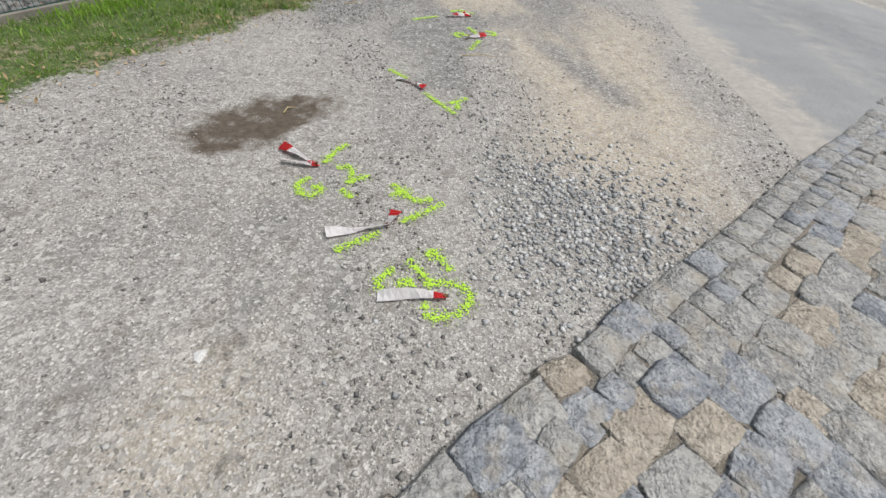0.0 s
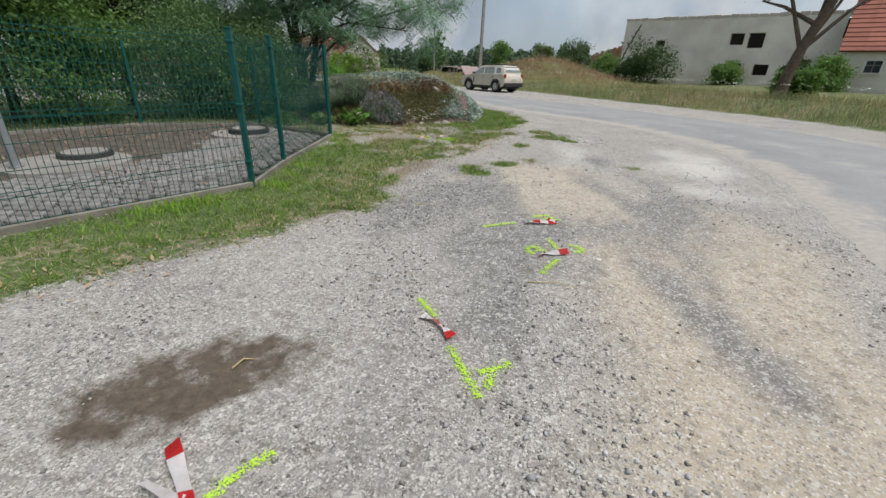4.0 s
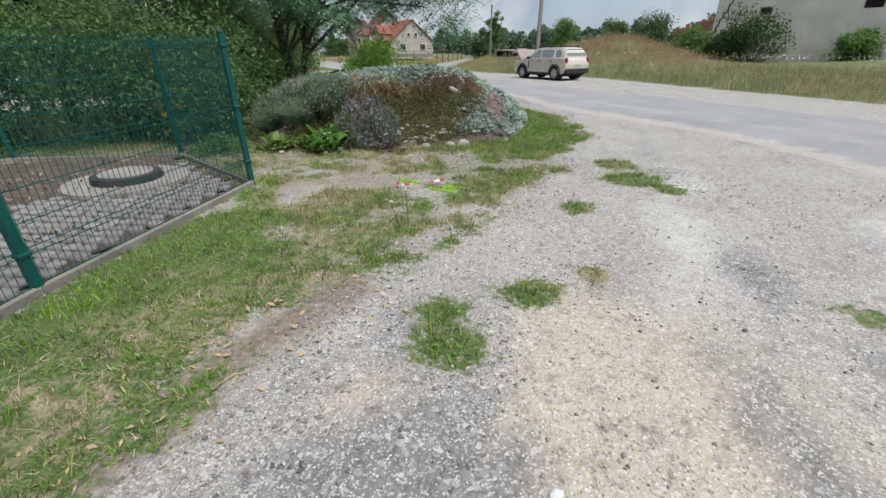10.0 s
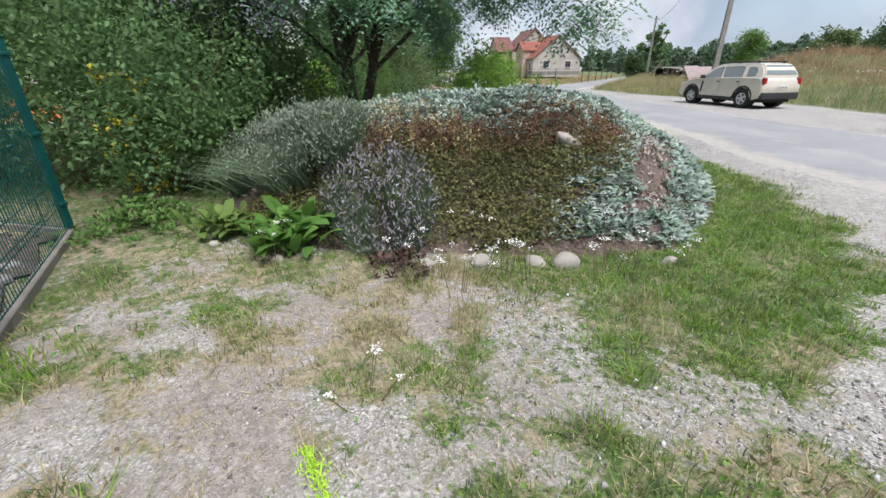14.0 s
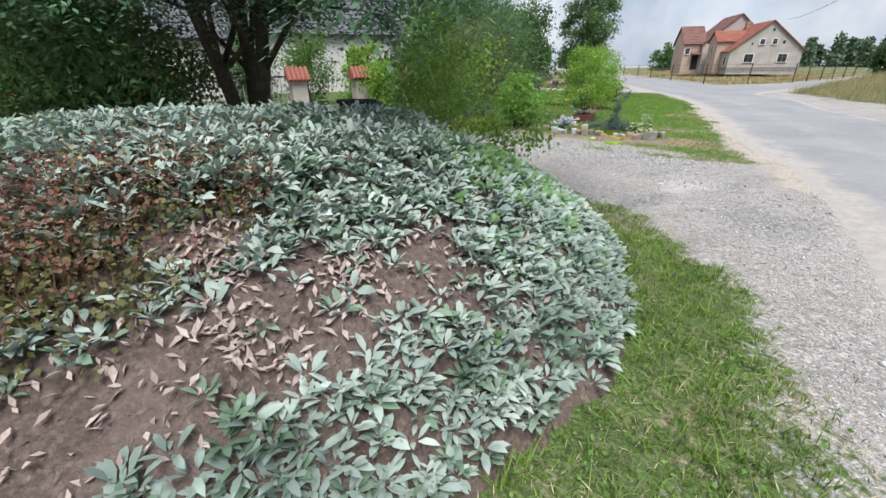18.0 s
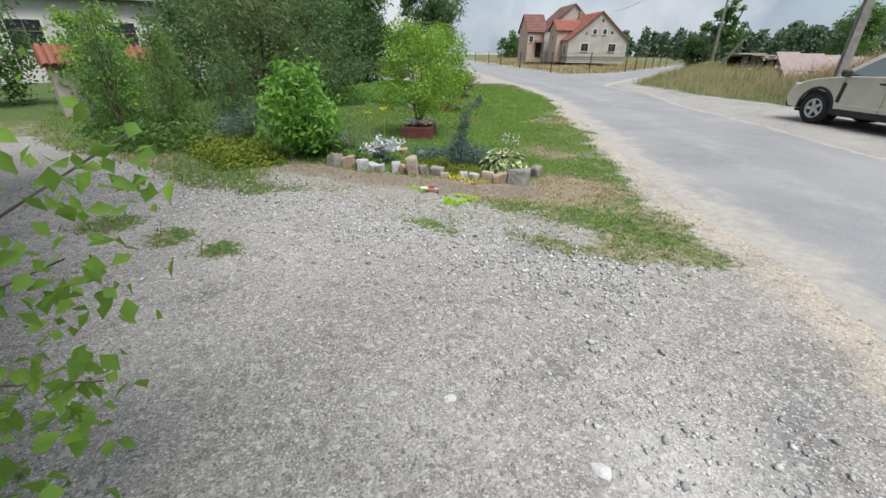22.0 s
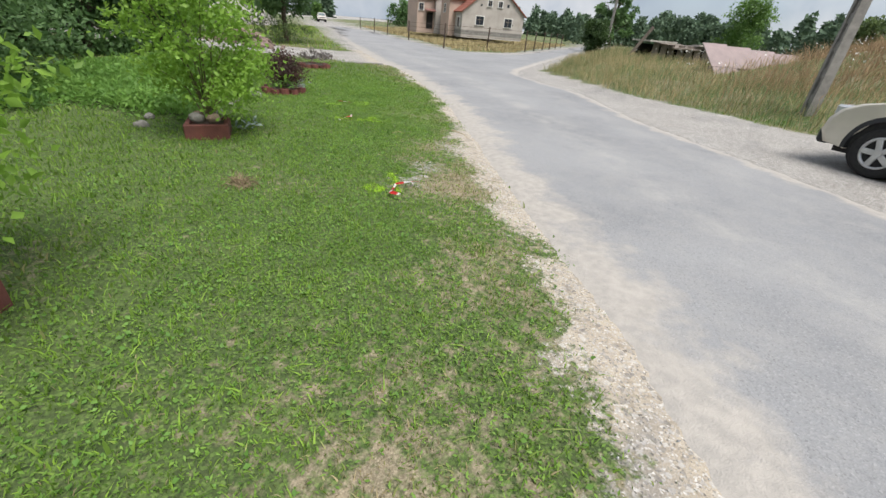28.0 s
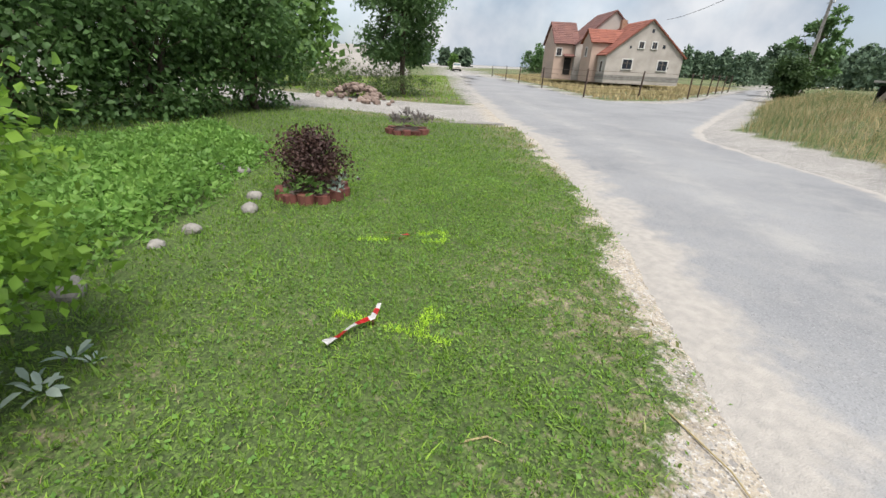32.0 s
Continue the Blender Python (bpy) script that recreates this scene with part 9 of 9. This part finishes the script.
def sod(n, seed, box_, w, power=1.0):
    return scatter(n, seed, *box_, lambda x, y: fast_turf(x, y) ** power * near(x, y, w) * off_beds(x, y))


def turf(name, xy, h, wd, mat, label, seed, lean=0.5):
    x, y = xy
    c = np.c_[x, y, (fast_h if x.min() > -31 else ground_h)(x, y) - 0.004]
    hh = h * (0.7 + 0.5 * smooth(-0.4, 0.5, wave(x, y, 0.4, 71)))
    ob = arrays_part(name, [blade_arrays(c, hh, wd, lean, seed)], mat)
    point_attr(ob.data, "dry", "FLOAT", np.repeat(fast_dry(x, y) + np.random.default_rng(seed + 9).normal(0, 0.16, len(x)), 5))
    return tagged(ob, label, "grass", kind="stuff")


turf("verge_grass", sod(100000, 321, (-6.2, -0.4, 0.2, 18.6), 3.6), 0.040, 0.0052, M_GRASS, "short patchy green turf of the verge", 322, 0.9)
turf("dry_grass", sod(50000, 323, (-6.2, -0.4, 0.2, 18.6), 3.6), 0.042, 0.004, M_DRYGRASS, "dry straw-coloured blades in the verge", 324, 0.9)
turf("lawn_grass", sod(105000, 325, (-22, -7.4, 18.5, 33.5), 3.6), 0.028, 0.0068, M_GRASS, "mown green lawn", 326, 1.0)
turf("lawn_grass", sod(70000, 327, (-22, -9.5, 20, 33.5), 3.2, 2.0), 0.027, 0.0068, M_GRASSFRESH, "fresh bright green blades in the lawn", 328, 1.0)
turf("dry_grass", sod(16000, 329, (-22, -7.4, 19.0, 33.5), 3.4), 0.030, 0.0045, M_DRYGRASS, "dry blades in the lawn", 330, 0.9)
x, y = scatter(300000, 331, -30, -8, 17, 38, lambda x, y: fast_turf(x, y) * off_beds(x, y) * (1 - near(x, y, 3.0)) * np.exp(-(fast_track(x, y) / 11) ** 2))
turf("lawn_grass", (x[:42000], y[:42000]), 0.06, 0.015, M_GRASS, "farther green lawn", 332)
x, y = sod(210000, 333, (-22, -0.4, 3, 33), 3.0)
q = np.random.default_rng(334)
k = fast_dry(x, y) < q.random(len(x)) * 0.6
x, y = x[k], y[k]
tagged(arrays_part("clover", [leaf_arrays(np.c_[x, y, fast_h(x, y) + q.uniform(0.005, 0.034, len(x))], 0.028, 0.7, 1.2, 335)], M_CLOVER), "small clover leaves in the turf", "clover", kind="stuff")

x, y = scatter(560000, 393, -21, -7.4, 19.0, 32.5, lambda x, y: fast_turf(x, y) ** 1.5 * near(x, y, 1.9) * off_beds(x, y))
q = np.random.default_rng(394)
k = fast_dry(x, y) < q.random(len(x)) * 0.75
x, y = x[k][:190000], y[k][:190000]
ob = arrays_part("lawn_leaves", [leaf_arrays(np.c_[x, y, fast_h(x, y) + q.uniform(0.004, 0.026, len(x))], 0.023, 0.42, 0.7, 395)], leafmat("mown_leaf", (0.13, 0.255, 0.04), (0.25, 0.40, 0.075), 0.6, 0.3))
tagged(ob, "short leafy mown growth of the lawn", "grass", kind="stuff")


def tufts(name, xy, blades, h, wd, mat, label, seed, spread=0.03, lean=1.1):
    """Turf as separate tufts whose blades lean out from the middle."""
    x, y = xy
    q = np.random.default_rng(seed)
    n = len(x)
    big = np.repeat(q.uniform(0.55, 1.3, n), blades)
    off = q.normal(0, spread, (n * blades, 2)) * big[:, None]
    bx, by = np.repeat(x, blades) + off[:, 0], np.repeat(y, blades) + off[:, 1]
    fan = np.c_[off / spread + q.normal(0, 0.5, off.shape), np.zeros(n * blades)]
    ob = arrays_part(name, [blade_arrays(np.c_[bx, by, fast_h(bx, by) - 0.004], h * big, wd, lean, seed, fan * 0.7)], mat)
    point_attr(ob.data, "dry", "FLOAT", np.repeat(np.repeat(fast_dry(x, y) - 0.12 + q.normal(0, 0.1, n), blades) + q.normal(0, 0.12, n * blades), 5))
    return tagged(ob, label, "grass", kind="stuff")


crisp = lambda x, y: smooth(0.35, 0.75, fast_turf(x, y)) * off_beds(x, y)
xy = scatter(12000, 371, -6.4, -0.3, 0.2, 18.6, lambda x, y: crisp(x, y) * near(x, y, 3.6))
tufts("verge_grass", xy, 16, 0.058, 0.0062, M_GRASS, "tufts of green grass in the verge", 372)
xy = scatter(3500, 373, -6.4, -0.3, 3, 18.6, lambda x, y: crisp(x, y) * near(x, y, 3.2))
tufts("verge_grass", xy, 14, 0.065, 0.0055, M_GREYGRASS, "grey-green grass tufts in the verge", 374)
xy = scatter(26000, 375, -22, -7.4, 18.5, 33.5, lambda x, y: crisp(x, y) * near(x, y, 3.4))
tufts("lawn_grass", (xy[0][:4200], xy[1][:4200]), 10, 0.028, 0.0085, M_GRASS, "clumps of mown lawn grass", 376, 0.035)
tufts("lawn_grass", (xy[0][4200:7400], xy[1][4200:7400]), 10, 0.029, 0.0085, M_GRASSFRESH, "fresh green clumps in the lawn", 377, 0.035)
# straw and chopped dry stalks that lie on the bare places
straw = lambda x, y: (0.25 + 0.75 * smooth(0.02, 0.3, fast_turf(x, y))) * off_beds(x, y) * smooth(0.0, -0.15, fast_road(x, y)) * np.maximum(smooth(-0.5, 0.1, fast_verge(x, y)), np.exp(-(line_dist(x, y, [(-12.2, 20.2), (-10.6, 21.2), (-9.6, 22.1)]) / 0.6) ** 2))
x, y = scatter(90000, 378, -13, -0.8, 3, 23, straw)
tagged(arrays_part("straw_litter", [leaf_arrays(np.c_[x, y, fast_h(x, y) + 0.006][:40000], 0.055, 0.09, 4.0, 379)], leafmat("bleached_straw", (0.36, 0.29, 0.18), (0.60, 0.52, 0.36), 0.9, 0.1)), "bleached dry stalks littering the bare soil", "straw", kind="stuff")
# fresh weeds along the fence kerb
x, y = scatter(60000, 336, -6.4, -2.5, 0.5, 10.5, lambda x, y: fast_turf(x, y) * np.exp(-((line_dist(x, y, POSTS[1:6]) - 0.25) / 0.22) ** 2) * smooth(-0.1, 0.35, wave(x, y, 0.6, 81)))
turf("kerb_weeds", (x, y), 0.085, 0.011, M_GRASSFRESH, "bright green weeds along the fence kerb", 337, 0.6)
# longer tufts in the trodden ground
x, y = scatter(120000, 338, -6.5, -0.2, 8.2, 18.5, lambda x, y: fast_turf(x, y) * off_beds(x, y) * smooth(0.25, 0.5, wave(x, y, 0.45, 83)))
turf("grass_tufts", (x[:16000], y[:16000]), 0.085, 0.005, M_GREYGRASS, "tufts of longer grey-green grass", 339, 0.6)

# tall grass of the far bank, and the dry plot
band = lambda x, y: smooth(-0.15, 0.3, fast_bank(x, y)) * np.exp(-(np.maximum(fast_bank(x, y), 0) / 5.5) ** 2)
for k, (mat, h, n, lab) in enumerate(((M_STRAW, 0.42, 260000, "tall straw-yellow grass on the far bank"), (M_LEAF_OLIVE, 0.38, 260000, "tall green grass on the far bank"))):
    x, y = scatter(n, 341 + k, -30, 14, 14, 62, lambda x, y: band(x, y) * (0.35 + 0.65 * smooth(-0.3, 0.3, (1 if k == 0 else -1) * wave(x, y, 3.0, 85))))
    turf("tall_grass", (x[:60000], y[:60000]), h, 0.009, mat, lab, 343 + k, 0.7)
x, y = scatter(60000, 391, -18, 6, 36.5, 56, lambda x, y: np.exp(-((x + 6.5) / 6.0) ** 4 - ((y - 45) / 6.5) ** 4) * (0.4 + 0.6 * smooth(-0.3, 0.3, wave(x, y, 1.6, 88))))
turf("tall_grass", (x[:30000], y[:30000]), 0.5, 0.016, leafmat("withered_weed", (0.30, 0.20, 0.12), (0.46, 0.34, 0.20), 0.9, 0.2), "withered brown weeds on the hump beyond the road", 392, 0.8)
x, y = scatter(300000, 345, -75, -28, 47, 90, lambda x, y: smooth(0.0, 0.6, signed(x, y, PLOT)))
turf("dry_field", (x[:17000], y[:17000]), 0.28, 0.075, M_STRAW, "dry yellow grass of the fenced plot", 346, 0.5)
x, y = scatter(80000, 347, -60, -24, 33, 60, lambda x, y: smooth(0.0, 0.4, signed(x, y, BEYOND)))
turf("lawn_grass", (x[:17000], y[:17000]), 0.12, 0.03, M_GRASSFRESH, "rough green verge along the far road", 348, 0.5)
x, y = scatter(60000, 349, -28, 14, 24, 60, lambda x, y: smooth(1.0, 3.0, fast_bank(x, y)) * smooth(0.1, 0.5, wave(x, y, 1.4, 87)))
tagged(arrays_part("wild_carrot", [leaf_arrays(np.c_[x, y, fast_h(x, y) + 0.62][:1200], 0.07, 0.9, 3.0, 350)], M_LEAF_WHITE), "white umbels dotted in the tall grass", "flowers", kind="stuff")

# fallen leaves and twigs at the verge
x, y = scatter(8000, 351, -4.6, -1.4, 0.4, 11.0, lambda x, y: np.exp(-((fast_verge(x, y) - 0.05) / 0.35) ** 2) * 0.5)
tagged(arrays_part("fallen_leaves", [leaf_arrays(np.c_[x, y, fast_h(x, y) + 0.012][:900], 0.05, 0.4, 3.0, 352)], paint("brown_fallen_leaf", (0.36, 0.24, 0.13), (0.46, 0.36, 0.22), 0.9, 30, rand=0.5, island=True)), "brown fallen leaves along the verge", "leaves", kind="stuff")
for i, (x, y, a, ln) in enumerate([(-14.63, 28.71, -20, 0.55), (-0.05, 4.3, 12, 0.35), (-1.55, 5.6, 30, 0.25), (-15.01, 27.76, 60, 0.2), (-2.3, 6.6, 75, 0.2), (-1.25, 2.75, 70, 0.12)]):
    ob = part("twig", cyl(cyl(bmesh.new(), 0.005, (0, 0, 0), (ln * 0.6, 0.02, 0.01), 0.004, 6), 0.004, (ln * 0.6, 0.02, 0.01), (ln, -0.02, 0.0), 0.002, 6), M_STRAW)
    ob.matrix_world = pose(x, y, gh(x, y) + 0.008, 0, 0, a)
    tagged(ob, "dry straw-coloured twig on the ground", "twig", "twigs")
# knot of dry hay on the lawn
ob = arrays_part("hay_clump", [leaf_arrays(np.random.default_rng(361).normal((-14.25, 25.1, gh(-14.25, 25.1) + 0.03), (0.075, 0.06, 0.014), (380, 3)), 0.085, 0.09, 0.3, 362)], leafmat("old_hay", (0.20, 0.145, 0.09), (0.36, 0.28, 0.18), 0.9, 0.1))
tagged(ob, "brown tangle of dry grass on the lawn", "hay", kind="stuff")
